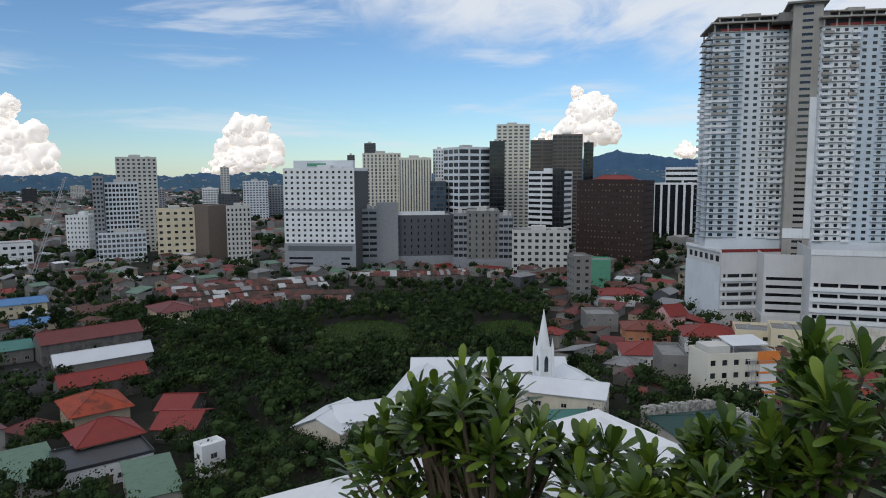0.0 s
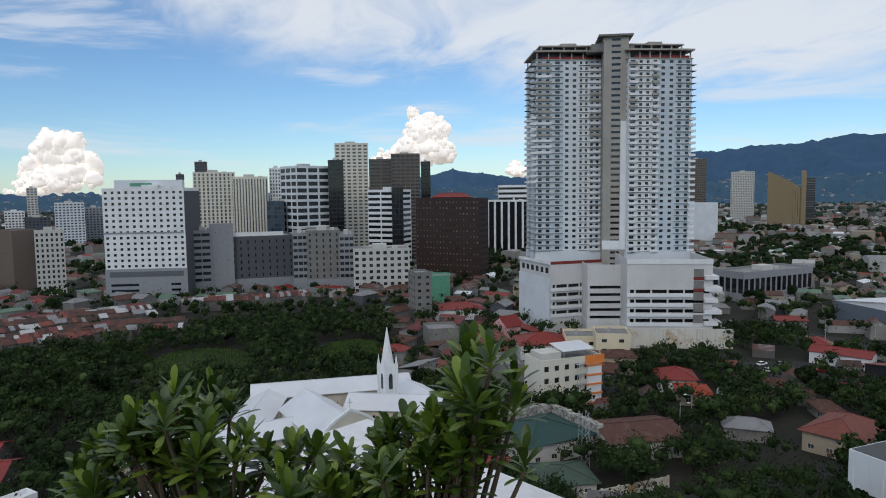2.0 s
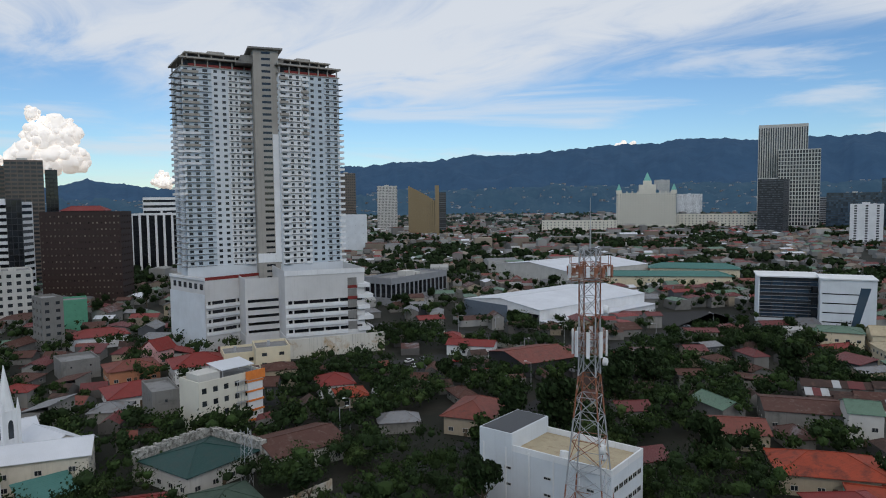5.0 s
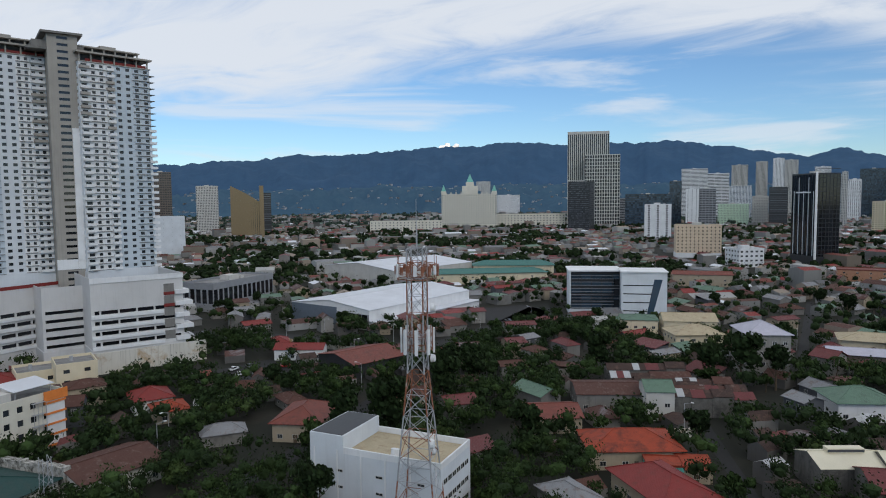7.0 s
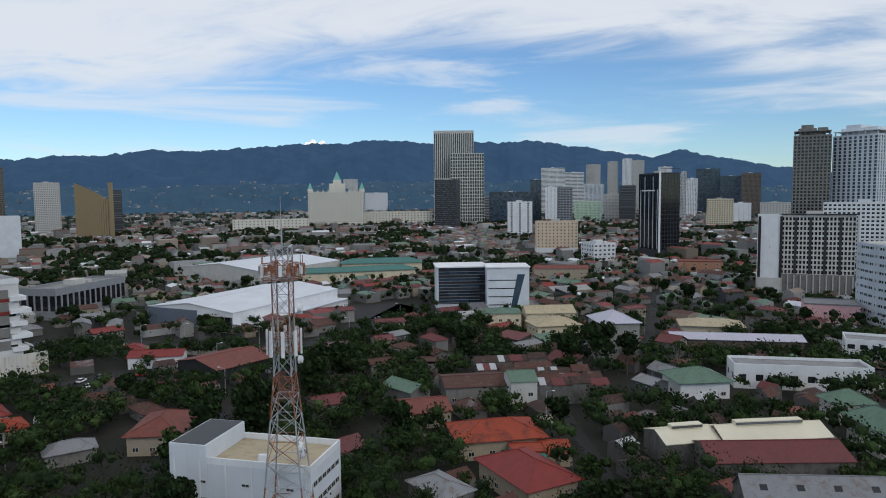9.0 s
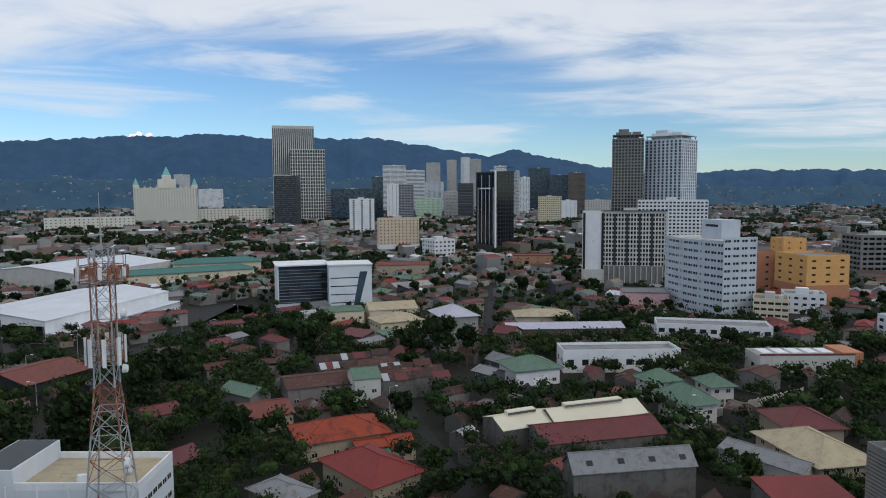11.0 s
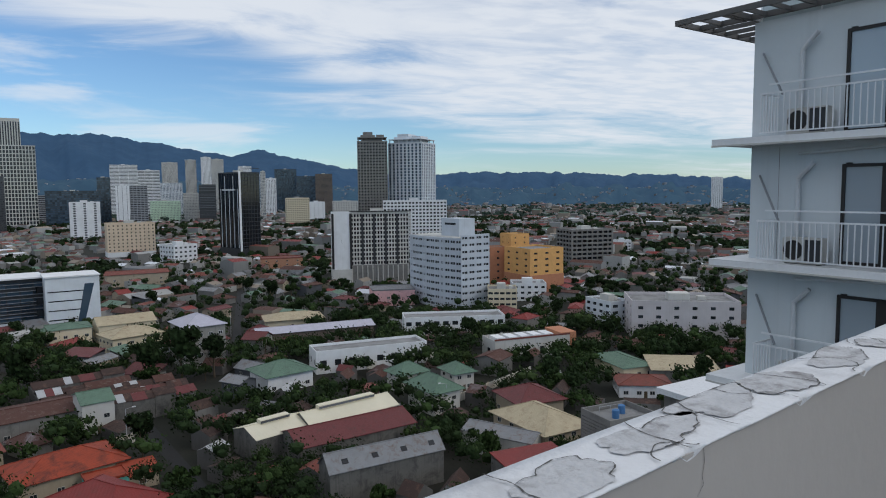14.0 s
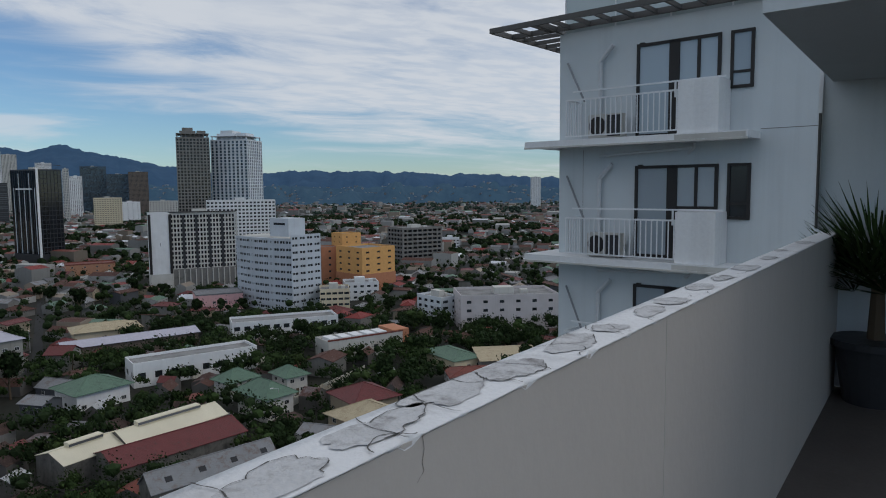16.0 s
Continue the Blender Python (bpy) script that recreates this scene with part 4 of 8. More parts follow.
block("office_wing", "grey office wing with balcony bands", 11.8, 466, -0.9, 9.4, 38, 37, mid_grey, glass_dark, 4.0, 3.5, 0.85, 0.5, base=8)
block("office_wing", "light grey office wing with dark window slots", 26.7, 463.8, -2, 21.4, 40, 38.6, grey, glass_dark, 4.0, 4.4, 0.25, 0.5, base=8, base_mat=mid_grey)
block("office_wing", "grey office wing with balcony bands", 42, 458.4, -4.6, 9.4, 36, 35.8, mid_grey, glass_dark, 4.0, 3.5, 0.85, 0.5, base=8)
block("office_building", "pale grey office building with vertical window groups", 61.9, 435.9, -5.8, 35.3, 24, 27.5, pale, glass_dark, 4.1, 4.4, 0.5, 0.5, single=True, split=True)

# ---- towers behind the complex ----
block("condominium", "white condominium tower with many balconies", -56.8, 634.3, 6.7, 34.6, 22, 81.5, ivory, glass_grey, 3.1, 3.4, 0.45, 0.72)
block("condominium", "cream condominium tower with vertical bays", -25.9, 631.8, 3.7, 29.7, 22, 77.3, ivory, glass_grey, 60, 2.4, 0.42, 0.97)
block("condominium", "slim white condominium tower", -3.2, 637.6, 0.8, 12.2, 18, 85, white, glass_grey, 3.1, 2.6, 0.5, 0.6)
block("distant_tower", "dark distant office tower", -89.8, 848.5, 6.5, 14, 18, 99.9, dark_grey, glass_dark, 3.3, 3, 0.5, 0.5)
block("distant_tower", "dark distant tower with a stepped top", -113.3, 847.7, 7.9, 9.1, 14, 85.7, dark_grey, glass_dark, 3.3, 3, 0.5, 0.5)
block("low_glass_office", "low dark blue glass office", -4.3, 590, 1.1, 13.7, 18, 56.4, dark_grey, glass_blue, 3.6, 3, 0.9, 0.8)
gtower = block("glass_office_tower", "grey office tower with wide white-framed window bands", 20.4, 590.6, 26.7, 30.8, 28.1, 84.8, white_blue, glass_dark, 5.6, 11.0, 0.84, 0.62, base=2)
block("dark_glass_tower", "dark glass tower shaft beside the office tower", 46.4, 590.2, -3.9, 12.7, 24, 89.7, charcoal, glass_black, 3.6, 3, 0.93, 0.85)
block("condominium_tower", "tall white condominium tower with beige side bays", 65.7, 648, -4.4, 30.5, 26, 107.6, ivory, glass_grey, 3.2, 5.0, 0.62, 0.5)
block("brown_tower", "dark brown residential tower", 92.9, 645.2, -7.2, 21.8, 24, 93, tan_brown, glass_dark, 3.2, 9.0, 0.9, 0.55)
block("brown_tower", "dark brown residential tower with white balcony edges", 114.5, 634.1, -9.1, 26.6, 26, 97.4, tan_brown, glass_dark, 3.2, 4.5, 0.85, 0.55)
block("black_tower", "black glass office tower", 139.3, 659.2, -11.5, 9.1, 24, 91.3, charcoal, glass_black, 3.4, 3, 0.9, 0.8)
block("striped_office", "white office building with dark ribbon windows", 84, 536.2, -37.3, 23.1, 29.2, 64.4, white, glass_black, 4.3, 14, 0.92, 0.5, roofbox=True)
block("black_glass_shaft", "black glass shaft of the striped office", 85.9, 510.5, -9.1, 8.7, 8, 66.5, charcoal, glass_black, 4.0, 3, 0.9, 0.9, roofbox=False)
# lamplit rooms are painted as a paler, warmer pane colour
brownblock = block("brown_office_block", "dark brown office block with a dense grid of windows", 121.6, 484.3, -38.4, 50, 18.1, 57.6, brown, glass("warm_lit_glass", (0.17, 0.15, 0.12), 0.15, 0.95), 4.1, 2.6, 0.42, 0.26, single=False, roofbox=False, skin=0.6, split=True)
house("roof_pavilion", "low red roof pavilion on the brown block", 121.6, 484.3, -38.4, 27.5, 9.1, 1.6, "hip", 3, roof_red, brown, win=False, z=57.6, category="roof", reserve=False)
block("column_building", "dark glass building with tall white columns", 217.9, 628.5, -35.6, 41.5, 22.6, 53.4, white, glass_black, 60, 6.6, 0.72, 0.97, base=3, base_mat=charcoal, skin=0.8)
block("banded_block", "white and black banded upper block", 221.7, 633.4, -18, 31.2, 20, 67.6, white, glass_black, 5, 40, 0.98, 0.45, z0=0, roofbox=False)

# ---- residential tower under construction and its podium ----
bay_blue = surface("blue_grey_tower_paint", (0.50, 0.565, 0.62), streak=0.14, scale=0.12)
tower_l = tower_wing("construction_tower", "white and blue-grey unfinished residential tower with rows of balconies", 131, 301.2, -11, 32.4, 26, 121.4,
                     ((0.0, 0.22, bay_blue, 3.5, 0.46, 0.48, "mixed"), (0.22, 0.38, bay_blue, 4.5, 0.40, 0.46, "ledge"), (0.38, 0.59, white_blue, 3.4, 0.46, 0.46, "plain"),
                      (0.59, 0.74, white, 2.4, 0.45, 0.46, "ledge"), (0.74, 0.90, white, 2.6, 0.50, 0.48, "deep"), (0.90, 1.0, bay_blue, 3.2, 0.55, 0.55, "ledge")), -1)
tower_r = tower_wing("construction_tower_wing", "white and blue-grey unfinished residential tower wing with balconies", 163.3, 282.9, -8, 28.4, 26, 119.6,
                     ((0.0, 0.14, white, 4.3, 0.55, 0.5, "deep"), (0.14, 0.36, white, 2.6, 0.45, 0.46, "ledge"), (0.36, 0.48, white, 3.7, 0.5, 0.5, "deep"),
                      (0.48, 0.74, bay_blue, 3.4, 0.44, 0.46, "plain"), (0.74, 1.0, bay_blue, 3.6, 0.44, 0.46, "ledge")), 1)
tower_c = block("tower_core", "bare concrete lift core with dark slots", 147.4, 286.2, -20.4, 10.6, 22, 129.5, core_concrete, glass_black, 2.62, 12, 0.36, 0.38, roofbox=False, faces="front", parapet=0)
core_details(tower_c, 10.6, 22.0, 129.5)
# black panes in the deck openings stand for their unlit depth
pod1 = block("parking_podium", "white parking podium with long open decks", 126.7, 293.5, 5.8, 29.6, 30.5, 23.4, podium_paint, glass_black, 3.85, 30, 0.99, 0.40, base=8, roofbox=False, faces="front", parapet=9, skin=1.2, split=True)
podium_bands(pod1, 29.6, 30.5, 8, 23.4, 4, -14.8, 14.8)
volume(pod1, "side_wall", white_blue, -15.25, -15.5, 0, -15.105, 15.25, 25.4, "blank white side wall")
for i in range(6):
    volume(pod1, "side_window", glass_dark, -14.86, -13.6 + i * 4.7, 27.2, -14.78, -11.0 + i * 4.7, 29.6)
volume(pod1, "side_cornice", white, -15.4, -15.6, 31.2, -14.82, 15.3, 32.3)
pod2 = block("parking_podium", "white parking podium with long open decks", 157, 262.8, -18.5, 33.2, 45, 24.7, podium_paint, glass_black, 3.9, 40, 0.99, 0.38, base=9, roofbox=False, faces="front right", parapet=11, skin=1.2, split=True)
podium_bands(pod2, 33.2, 45.0, 9, 24.7, 4, -16.6, 9.0)
for i in range(5):
    volume(pod2, "recess_panel", grey, 9.3, -22.56, 10 + i * 4.6, 13.2, -22.512, 13.4 + i * 4.6)
    volume(pod2, "end_slab", white, 13.4, -23.6, 9.2 + i * 4.6, 18.6 + (i % 2) * 1.5, -16.0, 10.8 + i * 4.6, "white projecting corner slab")
    if i in (3, 4):
        volume(pod2, "red_bar", roof_red, 9.2, -22.7, 9.0 + i * 4.6, 13.3, -22.562, 10.2 + i * 4.6)
volume(pod2, "cornice", white, -16.75, -22.75, 33.8, 16.75, -22.505, 35.8)
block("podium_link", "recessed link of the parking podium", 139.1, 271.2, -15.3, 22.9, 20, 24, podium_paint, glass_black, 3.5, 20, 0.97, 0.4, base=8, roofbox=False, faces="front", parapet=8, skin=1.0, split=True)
volume(pod1, "red_band", roof_red, -14.9, -15.37, 31.2, 14.9, -15.26, 32.5, "red painted parapet band")
volume(mall, "roof_sign_band", white, -18, -22.5, extent_z(mall) + 0.05, 20, -21.9, extent_z(mall) + 2.6, "white roof sign band")
fence_wall("compound_wall", 157.0, 262.8, -18.5, 33.2, 45.0, 8.0)

# ---- middle distance past the tower ----
block("dark_tower", "dark brown banded slab tower", 773.8, 1163.6, -32.9, 36.5, 20, 117.2, tan_brown, glass_dark, 3.3, 4, 0.8, 0.5)
block("white_blank_block", "white block with blank walls", 485.2, 719.1, -32.8, 37.1, 30, 45.1, white_blue, glass_dark, 5, 9, 0.02, 0.1, roofbox=False)
block("condominium", "pale condominium tower with narrow windows", 850.2, 1129.4, -36.1, 40.6, 22, 91.5, pale, glass_dark, 3.2, 3, 0.5, 0.5)
goldtower = block("gold_tower", "gold-clad tower with vertical fins and a dark rear block", 780.7, 930.1, -38.7, 54.1, 18, 61.6, gold, glass_dark, 60, 3.2, 0.25, 0.98, roofbox=False, base=4, base_mat=charcoal)
gold_crown(goldtower, 54.1, 18.0, 61.6)
block("dark_slab", "dark banded slab behind the gold tower", 871, 984.3, -41.1, 17, 20, 76.4, charcoal, glass_grey, 4, 30, 0.95, 0.4, roofbox=False)
museum = block("museum_building", "dark flat-roofed building with white columns", 273.8, 343.1, 12.8, 57.6, 21.7, 15.6, mid_grey, glass_black, 11, 4.4, 0.75, 0.6, base=2, parapet=1.2, roofbox=True, single=False)
store = house("warehouse_store", "large low store with a white sheet roof and white walls", 297.8, 240.4, -1.7, 87.9, 54.8, 9.9, "gable", 3.2, roof_white, white, eave=0.4, win=False, category="store")
volume(store, "lean_to", white, -43.9, -34.5, 0, 43.9, -27.42, 4.2, "low white lean-to along the store")
volume(store, "lean_to_roof", roof_white, -44.4, -35.2, 4.22, 44.4, -27.42, 4.6)
volume(store, "glazed_front", glass_black, -44.05, -27.0, 0.4, -43.97, -6.0, 7.5, "dark glazed entrance front")
volume(store, "side_cladding", surface("blue_grey_cladding", (0.13, 0.16, 0.20), streak=0.1), -44.2, -5.5, 0, -43.97, 27.3, 9.7, "blue-grey clad side wall")
for i in range(6):
    volume(store, "mullion", steel, -44.15, -26.6 + i * 4.0, 0.4, -44.06, -26.35 + i * 4.0, 7.5)
house("exhibition_hall", "large hall with a white sheet roof", 439.3, 339.8, -6.9, 89.2, 80.1, 11.6, "gable", 4.0, roof_white, pale, eave=0.4, win=False, category="hall")
house("school_building", "long cream school building with a green roof", 445.2, 261.5, -49.6, 90.8, 16, 8, "hip", 3.0, roof_teal, cream, eave=1.2, category="school", fh=3.4)
house("school_building", "cream school wing with a green roof", 490.7, 262.7, -58.5, 64.1, 18, 10, "hip", 3.5, roof_teal, cream, eave=1.2, category="school", fh=3.4)

# ---- pale hotel with green spires, and the towers beyond ----
grand = block("casino_hotel", "cream grand hotel with green pointed roof turrets", 1239.5, 770, -55.9, 116.1, 30, 71.5, ivory, glass_grey, 4.4, 5.0, 0.4, 0.5, base=8, roofbox=False)
grand_turrets(grand, 116.1, 30.0, 71.5)
wing1 = block("hotel_wing", "long cream hotel wing", 1056.5, 799.9, -49.8, 139.1, 26, 20.5, ivory, glass_grey, 5, 7, 0.3, 0.4, roofbox=False)
wing2 = block("hotel_wing", "long cream hotel wing with round turrets", 1357.7, 683.1, -60.5, 147.4, 26, 27.3, ivory, glass_grey, 5, 7, 0.35, 0.4, roofbox=False)
block("distant_apartments", "distant white apartment blocks", 2318.7, 1261.9, -60.5, 86.1, 30, 73.4, white, glass_grey, 3.2, 4, 0.5, 0.5)
block("hillside_tower", "grey residential tower on the hillside", 2760.5, 1635.6, -58.8, 66.2, 20, 139.4, pale, glass_grey, 3.2, 4, 0.5, 0.5)
block("grey_tower", "tall grey twin-shaft tower with ribbed facade", 1393.5, 564.6, -66.3, 86.7, 26, 197.2, pale, glass_dark, 90, 4.2, 0.55, 0.98, roofbox=False, parapet=5)
block("grey_tower_shaft", "lower grey shaft of the ribbed tower", 1374.3, 525.9, -67.7, 71.7, 20, 150.6, pale, glass_dark, 7.2, 5.0, 0.72, 0.8, roofbox=False)
block("striped_glass_office", "dark glass office with white floor stripes", 1212.5, 504.5, -88.1, 42.4, 26.5, 91.8, charcoal, glass_grey, 3.9, 3, 0.95, 0.45)
block("long_office", "low grey office with ribbon windows", 1583.4, 585.2, -68.3, 83.6, 20, 59.6, mid_grey, glass_dark, 4, 40, 0.97, 0.5, roofbox=False)
block("white_office", "white low office with ribbon windows", 1644.2, 619.8, -68.3, 64.4, 10, 34, white, glass_dark, 4, 40, 0.97, 0.4, roofbox=False)
block("blue_glass_office", "dark blue glass office complex", 1436.6, 447.4, -70.9, 94.6, 30, 67.7, charcoal, glass_blue, 4, 4, 0.95, 0.85)
block("white_apartment_slab", "white apartment slab with recessed balconies", 999.8, 297.5, -72.4, 37, 22, 51.6, white, glass_dark, 3.3, 14, 0.25, 0.6, blank=("left",))
block("cream_hotel", "cream hotel with a small red roof pavilion", 743.8, 179.5, -69.8, 44.4, 24, 33.1, surface("peach_paint", (0.66, 0.53, 0.39), streak=0.14, scale=0.2), glass_dark, 3.5, 4, 0.3, 0.4, base=5, base_mat=white)
block("low_white_building", "low white modern building", 664.4, 119, -49.5, 23.3, 24.3, 16.1, white, glass_dark, 3.6, 5, 0.5, 0.4)

# ---- downtown cluster ----
block("downtown_building", "white stepped office with ribbon balconies", 1964.3, 484.8, -75.2, 67.7, 24, 137.5, white, glass_grey, 3.6, 20, 0.95, 0.45)
block("downtown_building", "white office with ribbon windows", 1980.4, 426.3, -77.1, 56.2, 24, 123.8, white, glass_dark, 4, 20, 0.95, 0.45)
block("downtown_building", "pale downtown residential tower block", 2467, 462.6, -78.8, 50.5, 24, 164.7, pale, glass_dark, 3.3, 3.6, 0.5, 0.6)
block("downtown_building", "pale downtown residential tower block", 2480.1, 396.5, -80.5, 35.4, 24, 173.9, pale, glass_dark, 3.3, 3.6, 0.4, 0.8)
block("downtown_building", "white downtown residential tower block", 2353.6, 328.5, -81.7, 31, 24, 176.9, white, glass_grey, 3.3, 4, 0.3, 0.8)
block("downtown_building", "pale downtown residential tower block", 2361, 293.8, -82.4, 38.3, 24, 170.8, pale, glass_grey, 3.3, 3.4, 0.4, 0.8)
block("downtown_building", "white office shaft with slots", 1464.7, 365.4, -75.5, 24.5, 24, 78, white, glass_grey, 3.5, 9, 0.1, 0.8)
block("downtown_building", "grey office with banded windows", 1474.6, 337.4, -76.5, 32.8, 24, 77.7, mid_grey, glass_dark, 3.5, 6, 0.8, 0.5)
block("downtown_building", "mint green office block", 1605.3, 312.7, -77.9, 62.2, 24, 44.8, mint, glass_grey, 3.6, 3, 0.4, 0.5)
block("downtown_building", "pale apartment block with bands", 1625.1, 261.3, -80.3, 32.7, 24, 61.5, pale, glass_grey, 3.4, 3.4, 0.5, 0.4)
block("downtown_building", "dark office with white slanted edge", 1576.7, 218.9, -81.5, 34.9, 24, 80, charcoal, glass_grey, 3.6, 30, 0.95, 0.4)
block("downtown_building", "dark blue glass office tower", 1508.2, 411.3, -74.3, 24.6, 24, 94.7, charcoal, glass_blue, 3.6, 3, 0.95, 0.9)
block("downtown_building", "white and blue downtown block", 2146.6, 410.9, -78.1, 82.6, 24, 91.3, white_blue, glass_blue, 3.4, 4, 0.6, 0.6)
block("downtown_building", "slim pale residential tower", 1621.7, 102.8, -86.2, 11.3, 24, 109.1, pale, glass_blue, 3.3, 3, 0.5, 0.6)
block("downtown_building", "white downtown residential tower block", 2070.7, 108.1, -86.6, 28.5, 24, 102.3, white, glass_grey, 3.3, 4, 0.4, 0.6)
block("downtown_building", "white tower with two domes", 2514.3, 221.1, -84.5, 45.5, 24, 152.6, white, glass_grey, 3.3, 3, 0.6, 0.5)
blacktower = block("black_tower", "black glass office tower with pale vertical fins", 688.6, 65.8, -52.6, 21.9, 36.5, 81.8, charcoal, glass_black, 80, 3.0, 0.9, 0.99, base=10, base_mat=charcoal, roofbox=True)
tower_fins(blacktower, 21.9, 36.5, 81.8)
block("downtown_building", "dark blue glass office", 2309.3, 74.5, -87.3, 69.6, 24, 135.7, charcoal, glass_blue, 3.6, 3, 0.95, 0.85)
block("downtown_building", "dark blue glass office", 2180.7, 6.9, -89, 59.9, 24, 110.1, charcoal, glass_blue, 3.6, 3, 0.95, 0.85)
block("downtown_building", "grey-brown apartment tower with balconies", 1963.7, -41.9, -90.5, 47.1, 24, 111.6, tan_brown, glass_dark, 3.3, 3, 0.5, 0.5)
block("downtown_building", "cream apartment block with balconies", 1310.2, 21.5, -88.1, 43.6, 24, 51.3, cream, glass_dark, 3.4, 4, 0.6, 0.45)
block("downtown_building", "white block with blank walls", 1456.5, -14.8, -89.9, 35.2, 24, 41.5, white, glass_grey, 4, 9, 0.1, 0.3)
block("downtown_building", "pale low office block", 1457.9, -74.5, -91.9, 52.3, 24, 42.6, pale, glass_dark, 3.6, 5, 0.4, 0.4)
block("downtown_building", "slim white and blue tower", 1782.5, 113.8, -86.1, 14.6, 24, 107.9, white_blue, glass_blue, 3.4, 3, 0.6, 0.7)
block("downtown_building", "slim white residential tower", 1961.6, 104.3, -86.6, 25.6, 24, 96.3, white, glass_grey, 3.3, 4, 0.4, 0.6)
block("distant_tower", "lone white tower far off in the plain", 1932.2, -1248.1, -122.4, 33.2, 25, 97, white, glass_dark, 3.4, 6, 0.3, 0.4)

# ---- grey block, twin towers, curved white building, yellow building ----
greyblock = block("grey_apartment_block", "grey apartment block with dark upright window strips and a black frame", 494.1, -49.1, -90.3, 41, 26, 48.3, pale, glass_black, 3.1, 2.05, 0.62, 0.66, base=12, base_mat=grey, single=False)
striped_front(greyblock, 41.0, 26.0, 48.3)
blankend = block("blank_end_block", "white blank stair shaft with a black frame", 484.3, -21.8, -88.8, 12.5, 20, 48.5, white, glass_dark, 60, 9, 0.02, 0.05, roofbox=False, base=10, base_mat=pale, parapet=1)
for bx in (-6.9, 5.4):
    volume(blankend, "dark_edge", black_frame, bx, -10.5, 10.2, bx + 1.6, -10.02, 48.6)
twin_a = block("twin_tower", "dark unfinished concrete twin tower", 724.8, -66.6, -94, 30.9, 30, 114.2, grey, glass_black, 3.1, 3.1, 0.6, 0.62, roofbox=False, skin=0.9)
twin_b = block("twin_tower", "white and blue-grey unfinished twin tower", 728.8, -109.6, -124.3, 39.4, 34.8, 113, white_blue, glass_blue, 3.1, 4.6, 0.55, 0.75, roofbox=False, skin=0.7)
twin_tops(twin_a, twin_b)
block("white_slab_block", "white slab block with strong vertical piers", 677.8, -104, -96.1, 62.8, 22, 53.5, white, glass_dark, 3.3, 3.4, 0.6, 0.5)
curved_building(377.0, -77.0, -64.6, 19.5, 48.8, 38.5)
yellowb = block("yellow_building", "yellow and terracotta apartment building", 418.2, -141.2, -70.4, 26.5, 27, 26.4, yellow, glass_dark, 3.8, 10, 0.3, 0.3, base=11, base_mat=terracotta, single=True, parapet=1.2, roofbox=False)
block("yellow_apartment_block", "yellow rear block with terracotta side", 446.1, -137.1, -76.7, 14.3, 14.4, 33.7, yellow, glass_dark, 3.6, 9, 0.15, 0.3, base=20, base_mat=terracotta, roofbox=False)
block("terracotta_block", "terracotta painted side block", 437.9, -121.9, -95, 10.7, 14, 25.8, terracotta, glass_dark, 4, 8, 0.15, 0.3, roofbox=False)
# black panes behind the open balconies paint in their deep shade
cframe = block("concrete_frame", "weathered grey concrete building with open balconies", 527, -221.5, -81.8, 38.2, 25.3, 31.2, grey, glass_black, 3.6, 5, 0.82, 0.55, skin=1.4)
block("white_apartments", "white three-storey apartment block", 635.4, -306.8, -115, 18.1, 18, 11.9, white, glass_dark, 3.4, 4, 0.5, 0.45)
block("white_building", "white three-storey building with terraces", 298.1, -137.3, -74.9, 11.7, 18.1, 12, white_blue, glass_dark, 3.4, 5, 0.55, 0.45, single=True)
block("pinkish_white_building", "pinkish white long building with small square windows", 273.1, -159.7, -108.7, 44.4, 26, 15.4, surface("pinkish_white_paint", (0.56, 0.52, 0.525), streak=0.15, scale=0.15), glass_dark, 4.2, 7.5, 0.28, 0.35, single=True, parapet=1.2, split=True)
block("cream_block", "cream low block beside the curved building", 348.7, -100.3, -104.8, 15.2, 16, 11.7, cream, glass_dark, 3.0, 3, 0.8, 0.4)
block("white_house_block", "white stepped house with terraces", 381.5, -125.5, -101.9, 19.5, 16, 9.6, white, glass_dark, 3.2, 4, 0.5, 0.4)

# ---- glass office and long low buildings ----
glassoffice = block("glass_office", "dark blue glass office with horizontal fins", 357.7, 140.5, -62.5, 27.4, 22, 23.3, charcoal, glass_blue, 3.6, 5.2, 0.93, 0.62, base=4, base_mat=white_blue, single=True, roofbox=False)
for i in range(11):
    volume(glassoffice, "fin", mid_grey, -13.9, -11.9, 4.6 + i * 1.72, 13.4, -11.01, 4.78 + i * 1.72)
volume(glassoffice, "roof_slab", white, -15.2, -13.0, 24.25, 13.6, 11.4, 24.9, "white overhanging roof slab")
volume(glassoffice, "end_frame", white_blue, -14.4, -12.2, 0, -13.72, 11.0, 24.2)
# black blocks on the front imitate the shade inside the balconies
for i in range(3):
    volume(glassoffice, "balcony_recess", glass_black, 9.0, -12.3, 6.0 + i * 5.6, 13.65, -11.92, 9.0 + i * 5.6)
glass_office_end(354.8, 113.0, -66.5, 22.6, 20.0, 25.1)
house("long_building", "long pink-roofed two-storey row building", 298.7, -1.7, -77.6, 49.6, 12, 5.3, "gable", 1.6, roof_lilac, tan_brown, eave=0.8, fh=2.8)
block("long_white_building", "long white flat-roofed two-storey building", 297.2, -62.7, -93.7, 44.7, 14, 8, white, glass_dark, 3.6, 4, 0.6, 0.45, single=True, roofbox=False)
block("long_white_building", "long white building with a grey roof", 249.7, -20.9, -78.2, 41.6, 11.8, 7.3, white, glass_dark, 5.0, 5, 0.45, 0.3, single=True, roofbox=False)
